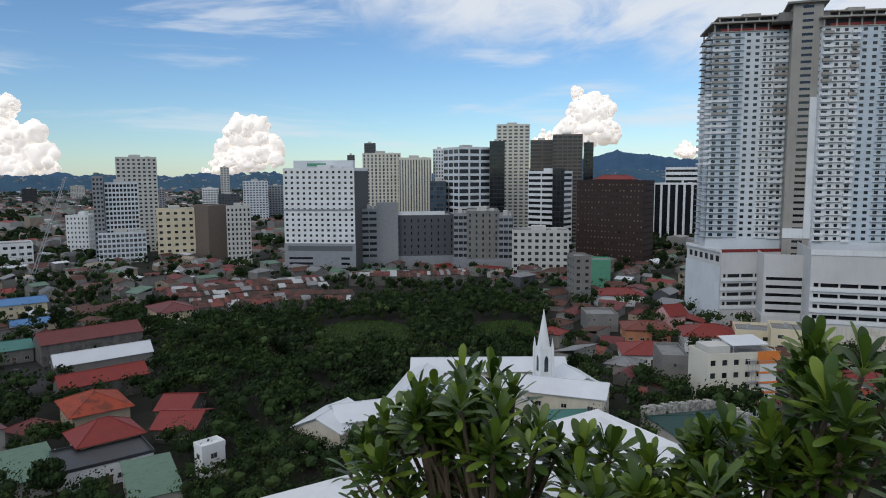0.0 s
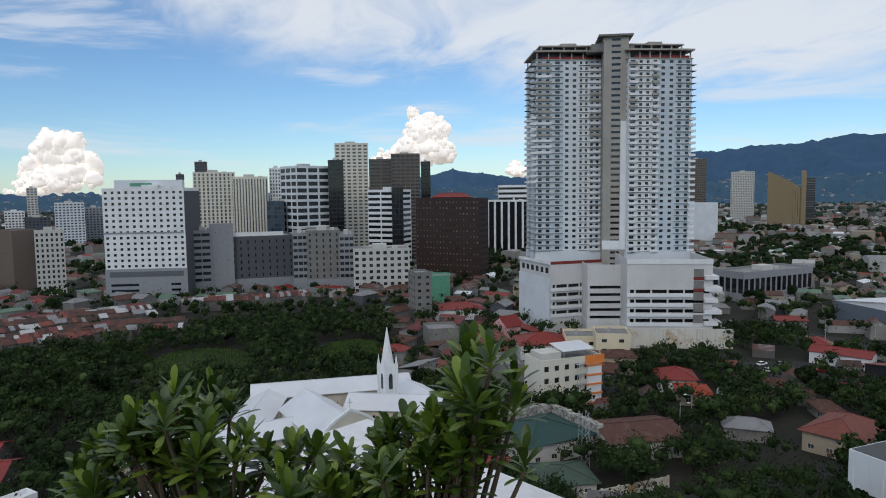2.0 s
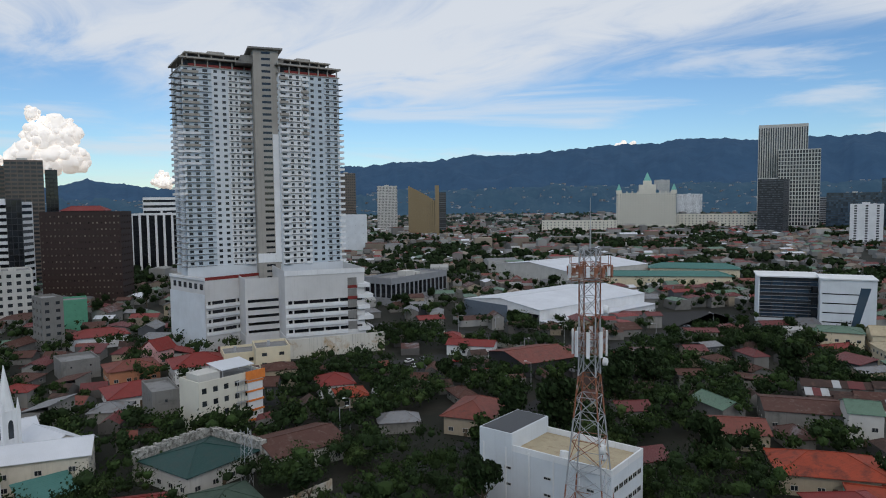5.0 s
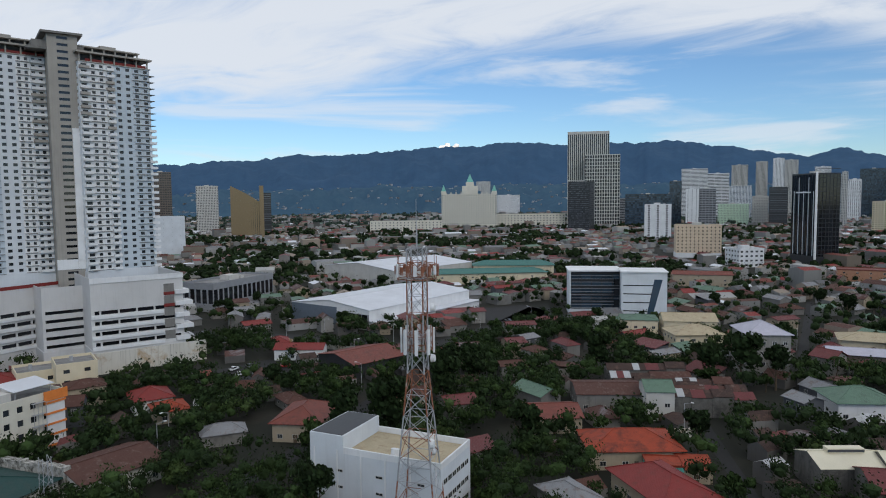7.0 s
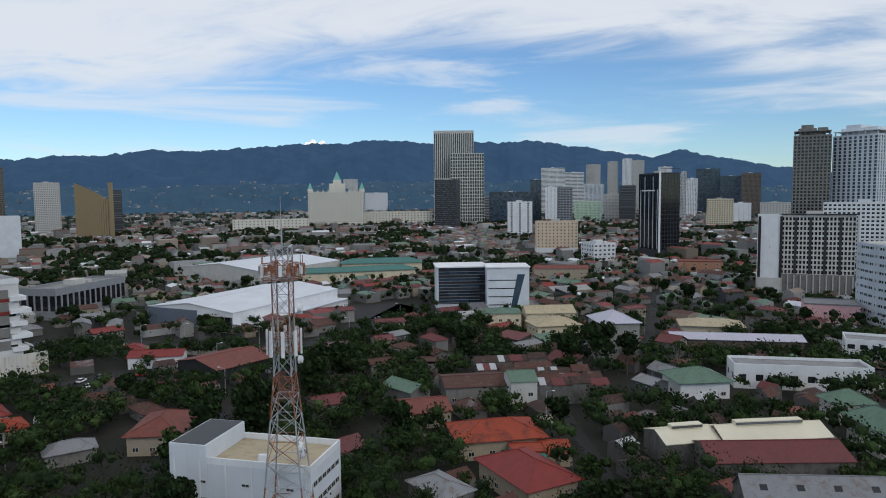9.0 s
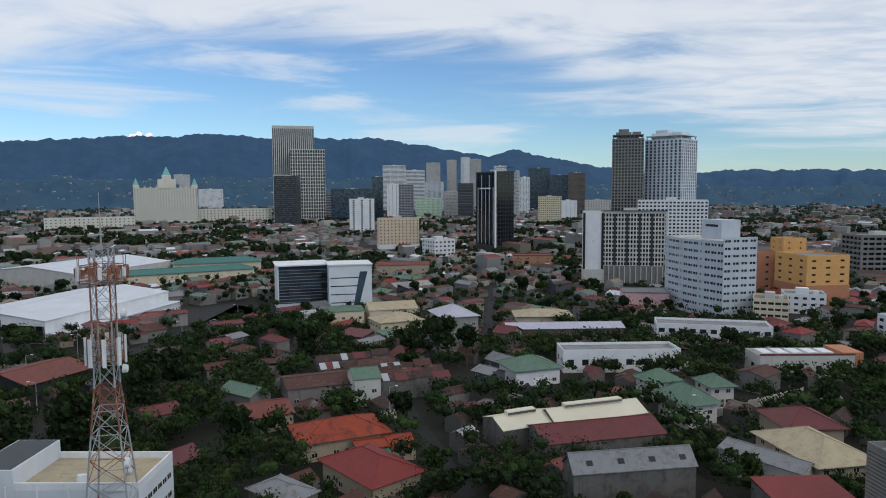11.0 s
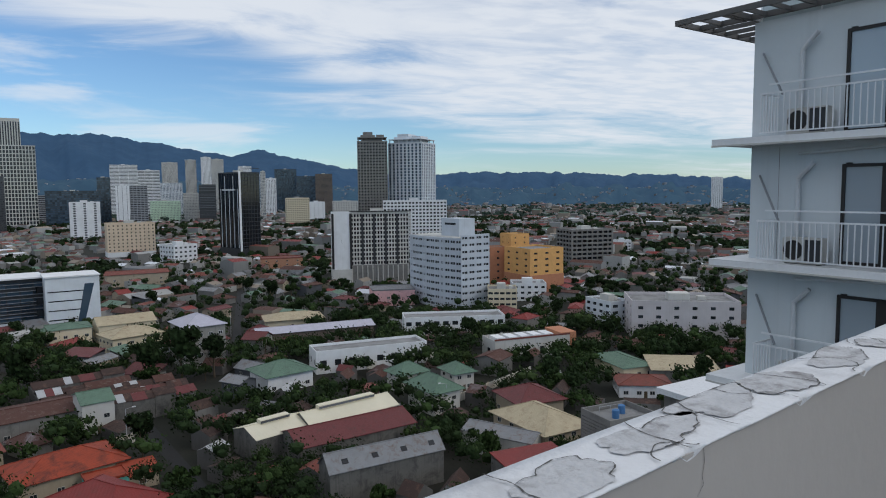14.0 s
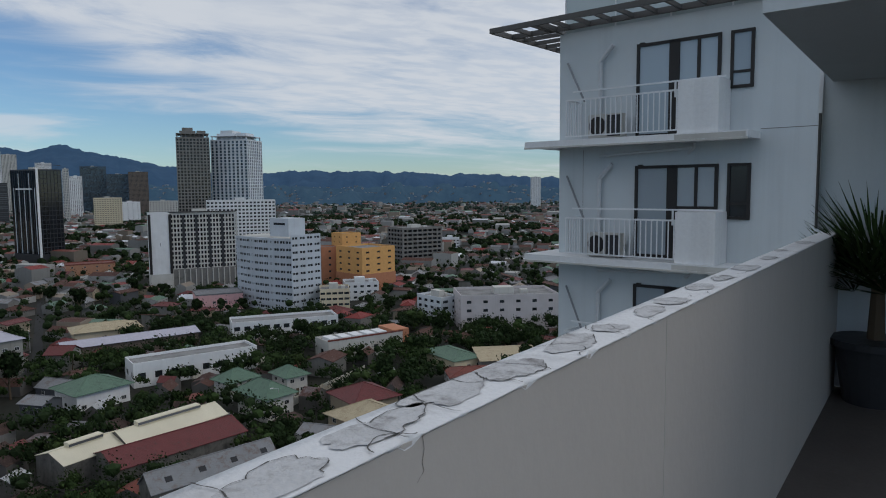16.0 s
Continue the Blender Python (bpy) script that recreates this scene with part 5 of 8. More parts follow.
redgrey = block("red_grey_building", "long grey building with a red parapet and white roof frames", 251.0, -82.0, -80.0, 32, 11.5, 7.0, pale, glass_dark, 6, 9, 0.25, 0.25, roofbox=False, single=True)
volume(redgrey, "red_parapet", roof_brick, -16.1, -5.9, 7.92, 16.1, -5.4, 8.5)
volume(redgrey, "end_block", terracotta, 12.0, -5.6, 0, 19.0, 6.5, 8.8, "dull red end block")
for i in range(5):
    volume(redgrey, "roof_frame", white, -14 + i * 5.2, -3.0, 7.04, -10.4 + i * 5.2, 3.5, 8.3)

# ---- foreground houses and sheds ----
house("villa", "white two-storey villa with a green hipped roof", 228.7, 9.7, -61.3, 15.9, 13.4, 5.6, "hip", 3.2, roof_green, white, eave=1.2)
house("green_roof_house", "house with a moss green hipped roof and grey walls", 194.5, -35.3, -65.3, 8.8, 14, 7, "hip", 3.5, roof_green, pale, eave=1.2)
house("green_roof_house", "house wing with a moss green roof", 217, -30.5, -62.4, 10.1, 8, 5.8, "hip", 3.0, roof_green, pale, eave=1.0)
house("green_roof_house", "rear house with green roof", 213.7, -46.5, -71.9, 7.2, 9.1, 6.1, "hip", 2.6, roof_green, pale, eave=1.0)
wh1 = house("warehouse", "block-walled warehouse with a cream sheet roof", 179.2, -8.9, -61.7, 26.6, 10.7, 6.3, "gable", 2.2, roof_cream, mouldy, eave=0.2, win=False, category="warehouse")
house("warehouse", "smaller warehouse with a cream sheet roof", 171.1, 9.3, -57.2, 15.5, 11.4, 6, "gable", 1.8, roof_cream, mouldy, eave=0.2, win=False, category="warehouse")
house("shed", "long shed with a weathered grey roof and stained concrete wall", 142.8, -14.9, -71.2, 26.3, 6.5, 7.4, "gable", 3.2, roof_grey, mouldy, eave=0.3, win=False, category="shed")
house("red_shed", "shed with a dark red sheet roof", 168.6, -8.9, -66.8, 31.1, 14, 5.4, "gable", 2.4, roof_maroon, mouldy, eave=0.3, win=False, category="shed")
house("brown_roof_house", "house with a maroon hipped roof", 183.5, -61, -77.6, 13.8, 14.2, 5.7, "hip", 3.4, roof_maroon, beige, eave=1.0)
house("tan_roof_house", "large house with a tan hipped roof", 163.1, -57.3, -69.7, 14.4, 20.9, 6, "hip", 3.5, roof_tan, beige, eave=1.0)
house("orange_roof_house", "old cream house with a weathered orange roof", 160.6, 53.8, -56.1, 21, 13.7, 4.8, "hip", 3.0, roof_orange, beige, eave=1.0)
house("turquoise_annex", "turquoise annex with a flat roof", 153.7, 43.5, -62.6, 7.9, 6, 3.8, "flat", 0.3, roof_orange, turquoise, eave=0.5)
house("orange_roof_annex", "small annex with an orange-red roof", 157.7, 37.7, -65.3, 6.7, 7, 3.3, "shed", 0.8, roof_orange, beige, eave=0.5)
house("red_roof_house", "house with a red hipped roof", 139.5, 39.6, -38.9, 12.4, 19.1, 5, "hip", 3.2, roof_red, beige, eave=1.0)
house("orange_roof_house", "low house with a rusty red roof", 172.7, 80.6, -52.9, 14.9, 14, 4.5, "gable", 2.0, roof_brick, beige, eave=0.6)
house("green_roof_house", "small house with a green gable roof and bare block base", 198.4, 58.5, -62.5, 7.9, 12, 8.5, "gable", 2.0, roof_green, pale, eave=0.4)
house("tin_roof_row", "row of shacks with patched tin roofs", 200.2, 74.3, -59, 20.2, 16, 5.5, "gable", 1.5, roof_rust, grey, eave=0.4)
house("tan_roof_house", "two-storey house with a tan hipped roof", 295.9, 72.3, -54.9, 19.6, 14.8, 7, "hip", 3.0, roof_tan, cream, eave=1.0)
house("tan_roof_house", "house with a cream roof and one orange patch", 318.7, 80.5, -63.9, 22.8, 14, 8.1, "gable", 2.8, roof_tan, cream, eave=0.6)
house("corner_building", "grey corner building with arched windows and a pale roof", 266.5, 41.5, -62.0, 14.5, 17.0, 15.5, "hip", 3.6, roof_lilac, house_pale, eave=0.8, fh=3.6, frame_mat=white)
house("green_awning_house", "cream house with a green roof", 311.7, 100.8, -65.7, 15.7, 14, 8, "hip", 1.6, roof_green, cream, eave=0.6)
house("tan_roof_house", "broad house with layered tan roofs", 326.2, 8.1, -81.4, 25, 14, 5.4, "hip", 2.4, roof_tan, cream, eave=1.4)
house("green_roof_house", "low building with a dull green roof", 221, -107.2, -81.1, 12.4, 20.9, 4.1, "hip", 2.0, roof_green, cream, eave=0.6)
house("tan_roof_shed", "low shed with a pale tan roof", 209.9, -123.8, -108.3, 21.7, 16, 4.2, "shed", 1.2, roof_tan, grey, eave=0.5)
house("pink_roof_house", "small house with a faded pink roof", 195.7, -102.1, -105.8, 15.9, 12, 4.1, "hip", 1.8, roof_brick, white, eave=0.6)
terrace_building = block("grey_clad_building", "grey louvre-clad building with a roof terrace", 130.7, -63, -75, 12, 9.4, 16.8, grey, glass_dark, 0.7, 60, 0.99, 0.25, roofbox=False, parapet=1.2)
house("red_low_roof", "low red roof beside the parapet", 134.6, -46.9, -77.9, 15.1, 14.2, 6.4, "shed", 1.0, roof_red, mouldy, eave=0.3, win=False)
house("zinc_shed", "long low shed with a zinc roof", 157.4, -45.9, -133.5, 18.7, 8, 5.3, "gable", 1.5, roof_grey, pale, eave=0.3, win=False)

# ---- west side houses ----
house("red_roof_house", "cream house with a bright red hipped roof", -77.3, 149.7, 41, 12.3, 10, 5.7, "hip", 3.6, roof_red, beige, eave=1.2)
house("orange_tile_house", "house with a rusty orange hipped roof", -90.7, 171.3, 39.4, 13.3, 15.5, 5.2, "hip", 3.4, roof_orange, beige, eave=1.0)
house("red_roof_hall", "long hall with a dark red sheet roof", -99.2, 192.4, 42.1, 23.3, 8.5, 5.5, "gable", 3.0, roof_red, mouldy, eave=0.4, win=False)
house("white_roof_hall", "long hall with a stained pinkish white roof", -107.4, 210, 40.3, 28.1, 5.7, 6.9, "gable", 3.2, roof_white, grey, eave=0.4, win=False)
house("maroon_roof_hall", "long hall with a maroon roof and orange patches", -126.8, 238.9, 41.1, 32.7, 13.3, 7.3, "gable", 3.2, roof_maroon, mouldy, eave=0.4, win=False)
house("red_roof_annex", "cream annex with a red roof", -64.9, 164.1, 0.8, 10.2, 14, 3.6, "gable", 2.2, roof_red, mouldy, eave=0.5)
house("red_roof_annex", "small annex with a red roof", -70.3, 177.2, 1.2, 8.6, 14, 3.6, "gable", 2.2, roof_red, mouldy, eave=0.5)
house("white_house", "small white two-storey house with open roof deck", -50.3, 140.6, 45.3, 5.2, 3.7, 6.2, "flat", 0.9, white, white, eave=0.2)
house("carport_building", "long white building with a dark flat roof", -73.4, 140.6, 38.4, 17.5, 13, 4.7, "flat", 0.5, charcoal, white, eave=0.6)
house("green_roof_building", "low building with a pale green sheet roof", -87.8, 134.7, 40.1, 12.6, 16, 4.1, "shed", 1.4, roof_green, pale, eave=0.4)
house("green_roof_building", "low building with a pale green sheet roof", -58, 129.1, 30.7, 8.9, 16, 4.3, "shed", 1.4, roof_green, pale, eave=0.4)
house("blue_roof_building", "long low building with a blue sheet roof", -195.6, 307.2, 39.2, 22.9, 14, 6.3, "gable", 2.0, roof_blue, cream, eave=0.8)
house("blue_roof_building", "low building with a blue roof", -170.1, 280.7, 37.8, 19.4, 10, 3.2, "gable", 1.6, roof_blue, cream, eave=0.6)
house("brown_roof_house", "cream house with a brown roof", -120, 296.7, 37.9, 15.5, 20.2, 5.6, "hip", 2.8, roof_maroon, cream, eave=1.0)
house("teal_roof_house", "low building with teal roof", -151, 232.5, 39.1, 11.6, 14, 4.8, "gable", 2.0, roof_teal, grey, eave=0.5)
def market(label, x, y, rot, w, d, nx, ny, seed, dark=False):
    """A quarter of market sheds: many patched lean-to roofs of differing height under one another."""
    take(x, y, rot, w, d)
    rng = random.Random(seed)
    top = thing("market_roofs", label, "market", x, y, 0, rot)
    mats = (roof_rust, roof_maroon, roof_old, roof_rust, roof_old, roof_brick, pale_zinc, roof_old, roof_grey)
    if dark:
        mats = (roof_old, roof_old, roof_rust, roof_old, roof_maroon, roof_old, roof_rust, pale_zinc)
    sheets = {m.name: (m, Geo()) for m in mats}
    walls = Geo()
    cw, cd = w / nx, d / ny
    for j in range(ny):
        row = rng.uniform(4.2, 6.2)
        for i in range(nx):
            x0, y0 = -w / 2 + i * cw, -d / 2 + j * cd
            h = row + rng.uniform(-0.6, 0.6)
            m, g = sheets[rng.choice(mats).name]
            walls.box(x0, y0 + 0.2, 0, x0 + cw - 0.1, y0 + cd - 0.2, h - 0.2)
            mid = y0 + cd / 2
            for a, b, za, zb in ((y0, mid, h, h + 1.5), (mid, y0 + cd, h + 1.5, h)):
                for k in range(3):
                    u0, u1 = x0 + k * cw / 3, x0 + (k + 1) * cw / 3 + 0.1
                    mm, gg = (m, g) if rng.random() < 0.7 else sheets[rng.choice(mats).name]
                    e = rng.uniform(0, 0.12)
                    p = [(u0, a, za + e), (u1, a, za + e), (u1, b, zb + e), (u0, b, zb + e)]
                    gg.quad(*p)
                    gg.quad(*[(q[0], q[1], q[2] - 0.08) for q in reversed(p)])
                    gg.quad((u0, a, za + e - 0.08), (u1, a, za + e - 0.08), p[1], p[0])
    put("wall", walls, mouldy, top)
    for m, g in sheets.values():
        if g.f:
            put("roof_sheets", g, m, top, kind="stuff")


market("wide patchwork of rusty market roofs", -124.3, 348.3, 34.2, 42, 32, 7, 4, 1)
market("wide market roofs of rusty and pale sheets", -91.6, 313.2, 30, 48, 28, 9, 4, 2)
market("market roofs of rusty and orange sheets", -85.6, 366.1, 25.7, 40, 28, 7, 3, 3)
market("market roofs of dull red sheets", -63, 328.4, -0.1, 38, 24, 6, 3, 4)
market("crowded tin roofs at the foot of the mall", -20, 400, 4, 70, 24, 12, 3, 5)
market("crowded tin roofs of a row of shacks", 215, 50, -61, 24, 26, 4, 4, 6, True)
market("low patched roofs of shacks behind the side street", 222, 68, -59, 26, 20, 4, 3, 7, True)

# ---- houses before the tower ----
bldg5 = block("narrow_apartment_building", "white five-storey apartment building with orange frame", 80.7, 186.7, 8.5, 20.4, 10.2, 14.1, ivory, glass_dark, 3.6, 3.4, 0.45, 0.45, single=True, roofbox=False, blank=("left",), split=True)
bldg5_details(bldg5, 20.4, 10.2, 14.1)
block("walkup_apartments", "cream four-storey walk-up with roof garden", 111.3, 240.6, -18.5, 12.9, 14, 7.9, cream, glass_dark, 3.4, 6, 0.25, 0.35, single=True, roofbox=False)
block("walkup_apartments", "cream walk-up apartments with open stair", 118.3, 229.4, -21, 12.2, 14, 10.7, cream, glass_dark, 3.4, 6, 0.3, 0.35, single=True, roofbox=False)
house("pink_house", "pink house with a red gable roof", 94.2, 277.6, 21.4, 8.9, 9.6, 5.8, "gable", 4.0, roof_red, pink, eave=0.5)
block("bare_building", "unfinished concrete building with green safety net", 66.7, 332.7, 4.1, 8.4, 13.8, 23.3, grey, glass_dark, 3.2, 4, 0.4, 0.4, single=True, roofbox=False)
block("netted_building", "narrow building wrapped in green safety net", 88.7, 382.6, -12.2, 11.1, 14, 15, green_net, glass_dark, 3.2, 30, 0.05, 0.05, roofbox=False)
block("grey_low_block", "bare grey concrete block", 64.3, 277.5, -1.9, 12.8, 14, 6.4, grey, glass_dark, 4, 8, 0.1, 0.2, roofbox=False)
block("grey_low_block", "bare grey concrete block wall", 70.1, 206.3, -8, 7.7, 16, 8.9, grey, glass_dark, 4, 8, 0.1, 0.2, roofbox=False)
house("red_roof_house", "house with a broad red roof", 70.1, 228.7, -7, 18.3, 16, 3.8, "hip", 2.8, roof_red, white, eave=0.8)
house("red_roof_house", "white house with a red hipped roof", 97.4, 244.7, -11.8, 19.5, 16, 5.8, "hip", 3.2, roof_red, white, eave=0.8)
house("red_roof_house", "white house with a red hipped roof", 121.7, 191.9, -23.1, 10.9, 12, 4.3, "hip", 2.6, roof_red, white, eave=0.8)
house("red_roof_house", "house with a red roof above a white wall", 85.3, 329.7, -7.6, 23.3, 14, 5.4, "hip", 2.6, roof_red, white, eave=0.8)
house("red_roof_house", "brick-coloured house with a red roof", 77.6, 258, -7.1, 16.7, 14, 5.2, "hip", 2.2, roof_brick, terracotta, eave=0.8)
house("orange_roof_house", "small house with a bright orange roof", 119, 178.1, -22.7, 8.9, 10, 3.6, "hip", 1.8, roof_orange, beige, eave=0.7)
house("tin_roof_house", "house with a patched rusty tin roof", 83, 148.6, -2.3, 18.8, 16, 4.8, "gable", 2.0, roof_rust, pale, eave=0.7)
house("teal_roof_house", "house with a dark teal roof and white mossy ridge wall", 60.9, 154.1, 14.2, 18.6, 17.0, 5.0, "hip", 2.8, roof_deep_teal, pale, eave=0.8)
def ridge_wall(x, y, rot, w, d, z):
    """A mossy white parapet with ragged tiles along two sides of the dark teal roof."""
    rng = random.Random(3)
    moss = surface("mossy_white_tiles", (0.42, 0.41, 0.38), streak=0.3, scale=0.8, stain=(0.06, 0.055, 0.045), stain_amount=0.7, by_object=0.2)
    top = thing("mossy_parapet", "mossy white tiled parapet round the dark teal roof", "parapet", x, y, 0, rot)
    for i in range(26):
        a = -w / 2 + i * w / 26
        volume(top, "tile", moss, a, d / 2 - 0.3, 0, a + w / 26 - 0.05, d / 2 + 1.4, z + rng.uniform(0.2, 0.7))
    for i in range(22):
        a = -d / 2 + i * d / 22
        volume(top, "tile", moss, w / 2 - 0.3, a, 0, w / 2 + 1.4, a + d / 22 - 0.05, z + rng.uniform(0.2, 0.7))
    posts = thing("steel_water_stand", "thin steel lattice water stand beside the teal roof", "stand", 66.5, 141.5)
    for sx in (-1, 1):
        for sy in (-1, 1):
            q = Geo()
            q.beam((sx, sy, 0), (sx * 0.8, sy * 0.8, 13), 0.08)
            put("post", q, steel, posts)
    for k in range(6):
        q = Geo()
        for a, b in (((-1, -1), (1, -1)), ((1, -1), (1, 1)), ((1, 1), (-1, 1)), ((-1, 1), (-1, -1))):
            q.beam((a[0], a[1], k * 2.1 + 0.4), (b[0], b[1], k * 2.1 + 2.4), 0.05)
        put("brace", q, steel, posts)


ridge_wall(60.9, 154.1, 14.2, 20.5, 19.5, 6.6)
house("green_pavilion", "pavilion with a dull green pyramid roof", 57.2, 131.9, -6.2, 11.0, 11, 3.4, "hip", 1.8, roof_deep_green, pale, eave=0.8)
house("teal_roof_shed", "low shed with a teal roof", 30.5, 161.1, 2.8, 10.1, 9, 3.3, "shed", 1.6, roof_teal, pale, eave=0.6)
house("red_roof_showroom", "showroom with a broad red sheet roof", 195.3, 169.3, -13.4, 23.3, 24, 5.2, "gable", 2.4, roof_brick, charcoal, eave=0.8, win=False, category="shop")
house("red_roof_shop", "white shop with a red roof", 194.5, 201, -57.7, 19.4, 9, 4.4, "gable", 1.8, roof_red, white, eave=0.5)
house("red_roof_restaurant", "cream two-storey building with a red hipped roof", 132.5, 135.3, -63.3, 12.5, 18, 5.2, "hip", 3.0, roof_brick, beige, eave=0.9)
house("pink_roof_building", "pink-walled building with a grey roof", 386.4, -45.7, -90, 23.8, 20, 8.6, "flat", 0.5, roof_grey, pink, eave=0.4)
house("orange_building", "salmon-coloured three-storey shop building", 580.4, 23.5, -83, 33, 20, 9.4, "flat", 0.6, roof_brick, surface("salmon_paint", (0.42, 0.22, 0.14), streak=0.2), eave=0.3)
house("red_roof_row", "row of buildings with red-brown roofs", 506.2, 118.5, -71.6, 39.3, 14, 8.5, "gable", 2.0, roof_brick, beige, eave=0.6)

# ---- white box building under the mast ----
mast_building(109.2, 86.9, -80.6, 29.8, 14.5, 13.8)


lattice_mast(100.7, 73.3, 20, 55, 8.6, 3.0)


# ---- ground, water, hills ----
def disc(name, r0, r1, a0, a1, z, material, n=96):
    g = Geo()
    for i in range(n):
        t0, t1 = radians(a0 + (a1 - a0) * i / n), radians(a0 + (a1 - a0) * (i + 1) / n)
        p = [(r * math.sin(t), r * math.cos(t), z) for r, t in ((r0, t1), (r1, t1), (r1, t0), (r0, t0))]
        if r0 == 0:
            g.quad(p[1], p[2], (0, 0, z))
        else:
            g.quad(*p)
    return put(name, g, material)


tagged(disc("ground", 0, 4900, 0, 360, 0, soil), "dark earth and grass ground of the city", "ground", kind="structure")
sea = surface("sea_water", (0.045, 0.10, 0.17), rough=0.35, scale=0.002, vary=0.1, grain=0.05, bump=0.0)
tagged(disc("water", 3300, 4890, -70, 9, 1.0, sea), "calm blue-grey strait near the horizon", "sea", kind="structure")

RIDGE_AZ = (-80, -8, 4, 12, 14, 20, 24, 33, 44, 50, 62, 66, 75, 84, 86, 93, 100, 105, 114, 124, 150, 190)
RIDGE_PX = (4, 5, 9, 32, 40, 26, 46, 62, 80, 86, 100, 94, 97, 66, 76, 46, 34, 38, 32, 22, 24, 10)


def hills(name, r0, r1, gain, seed, material, label):
    g = Geo()
    na, nr = 1500, 9
    for i in range(na + 1):
        az = -60 + 230 * i / na
        px = np.interp(az, RIDGE_AZ, RIDGE_PX) * gain - 7
        bumpy = noise.fractal(Vector((az * 0.22, seed, 0)), 1.0, 2.0, 5) * 5.0 + noise.fractal(Vector((az * 1.3, seed, 5)), 1.0, 2.0, 5) * 3.2
        bumpy += noise.fractal(Vector((az * 7.0, seed, 11)), 1.0, 2.0, 3) * 1.3
        for k in range(nr):
            f = k / (nr - 1)
            r = r0 + (r1 - r0) * f
            h = max(0.0, (px + bumpy) / 1207 * r1 + 64) * (f ** 0.8)
            h += noise.fractal(Vector((az * 0.5, f * 3, seed + 9)), 1.0, 2.0, 4) * 60 * math.sin(math.pi * f)
            g.v.append((r * math.sin(radians(az)), r * math.cos(radians(az)), max(-1.0, h) if k else -1.0))
    for i in range(na):
        for k in range(nr - 1):
            a = i * nr + k
            g.f.append((a, a + 1, a + nr + 1, a + nr))
    ob = put(name, g, material)
    for p in ob.data.polygons:
        p.use_smooth = True
    tagged(ob, label, "hills", kind="structure")


# the blue in these forest colours is painted distance haze
hill_far = surface("hazed_hill_forest_far", (0.022, 0.045, 0.075), rough=1.0, vary=0.4, scale=0.008, grain=0.03, bump=0.0, spec=0.05,
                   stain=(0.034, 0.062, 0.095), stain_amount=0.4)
hill_near = surface("hazed_hill_forest_near", (0.024, 0.046, 0.052), rough=1.0, vary=0.4, scale=0.01, grain=0.05, bump=0.0, spec=0.05,
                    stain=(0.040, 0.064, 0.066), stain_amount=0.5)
# a faint blue glow adds the airlight in front of the hills
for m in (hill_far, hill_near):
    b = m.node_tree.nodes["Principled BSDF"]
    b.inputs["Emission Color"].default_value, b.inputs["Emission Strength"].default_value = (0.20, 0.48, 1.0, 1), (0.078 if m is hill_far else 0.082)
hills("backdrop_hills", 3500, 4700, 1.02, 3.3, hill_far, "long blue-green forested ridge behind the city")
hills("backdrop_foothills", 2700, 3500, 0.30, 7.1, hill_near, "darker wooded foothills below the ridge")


def hillside_houses(seed, count):
    """Pale little houses strewn over the foothills."""
    rng = random.Random(seed)
    hill = scene.objects["backdrop_foothills"].data.vertices
    g = Geo()
    for _ in range(count):
        v = hill[rng.randrange(len(hill))].co
        if v.z < 4 or v.z > 150:
            continue
        for i in range(rng.randint(1, 3)):
            x, y = v.x + rng.uniform(-9, 9), v.y + rng.uniform(-9, 9)
            w, h = rng.uniform(2.5, 6), rng.uniform(3, 7)
            g.box(x - w, y - w * 0.7, v.z - 6, x + w, y + w * 0.7, v.z + h * 0.6)
    tagged(put("distant_houses", g, surface("hillside_house_walls", (0.24, 0.25, 0.27), by_island=0.5)), "tiny pale houses strewn over the foothills", "houses", kind="stuff")


hillside_houses(61, 2000)


# ---- clouds low over the horizon ----
def cumulus(az, el, size, seed, flat=0.5, lobes=30):
    rng = random.Random(seed)
    bm = bmesh.new()
    r = 4850.0
    c = Vector((r * math.sin(radians(az)), r * math.cos(radians(az)), 64 + r * math.tan(radians(el))))
    side = Vector((math.cos(radians(az)), -math.sin(radians(az)), 0))
    for i in range(lobes):
        u = max(-0.55, min(0.55, rng.gauss(0, 0.24)))
        v = rng.uniform(0, 1.25) * max(0.12, 1 - abs(u) * 1.5)
        p = c + side * (u * size) + Vector((0, 0, v * size * (1 - flat * 0.4))) + Vector((rng.uniform(-40, 40), rng.uniform(-40, 40), 0))
        s = size * rng.uniform(0.13, 0.24) * (1.1 - 0.3 * v)
        puffs = [(p, s)]
        for _ in range(6):
            n = Vector((rng.gauss(0, 1), rng.gauss(0, 1), rng.gauss(0.3, 1))).normalized()
            puffs.append((p + n * s * 0.85, s * rng.uniform(0.25, 0.5)))
        for pc, ps in puffs:
            ret = bmesh.ops.create_icosphere(bm, subdivisions=2 if ps < s else 3, radius=ps, matrix=Matrix.Translation(pc))
            for vert in ret["verts"]:
                vert.co = pc + (vert.co - pc) * (1 + 0.4 * noise.fractal(vert.co / (ps * 0.7), 0.8, 2.0, 5))
    ob = put("backdrop_cloud", bm, CLOUD)
    for p in ob.data.polygons:
        p.use_smooth = True
    ob.visible_shadow = False
    tagged(ob, "white cumulus cloud low over the horizon", "cloud", kind="structure")


CLOUD = bpy.data.materials.new("cloud")
CLOUD.use_nodes = True
cp = CLOUD.node_tree.nodes["Principled BSDF"]
cp.inputs["Base Color"].default_value = (0.80, 0.79, 0.78, 1)
cp.inputs["Roughness"].default_value = 1.0
cp.inputs["Specular IOR Level"].default_value = 0.0
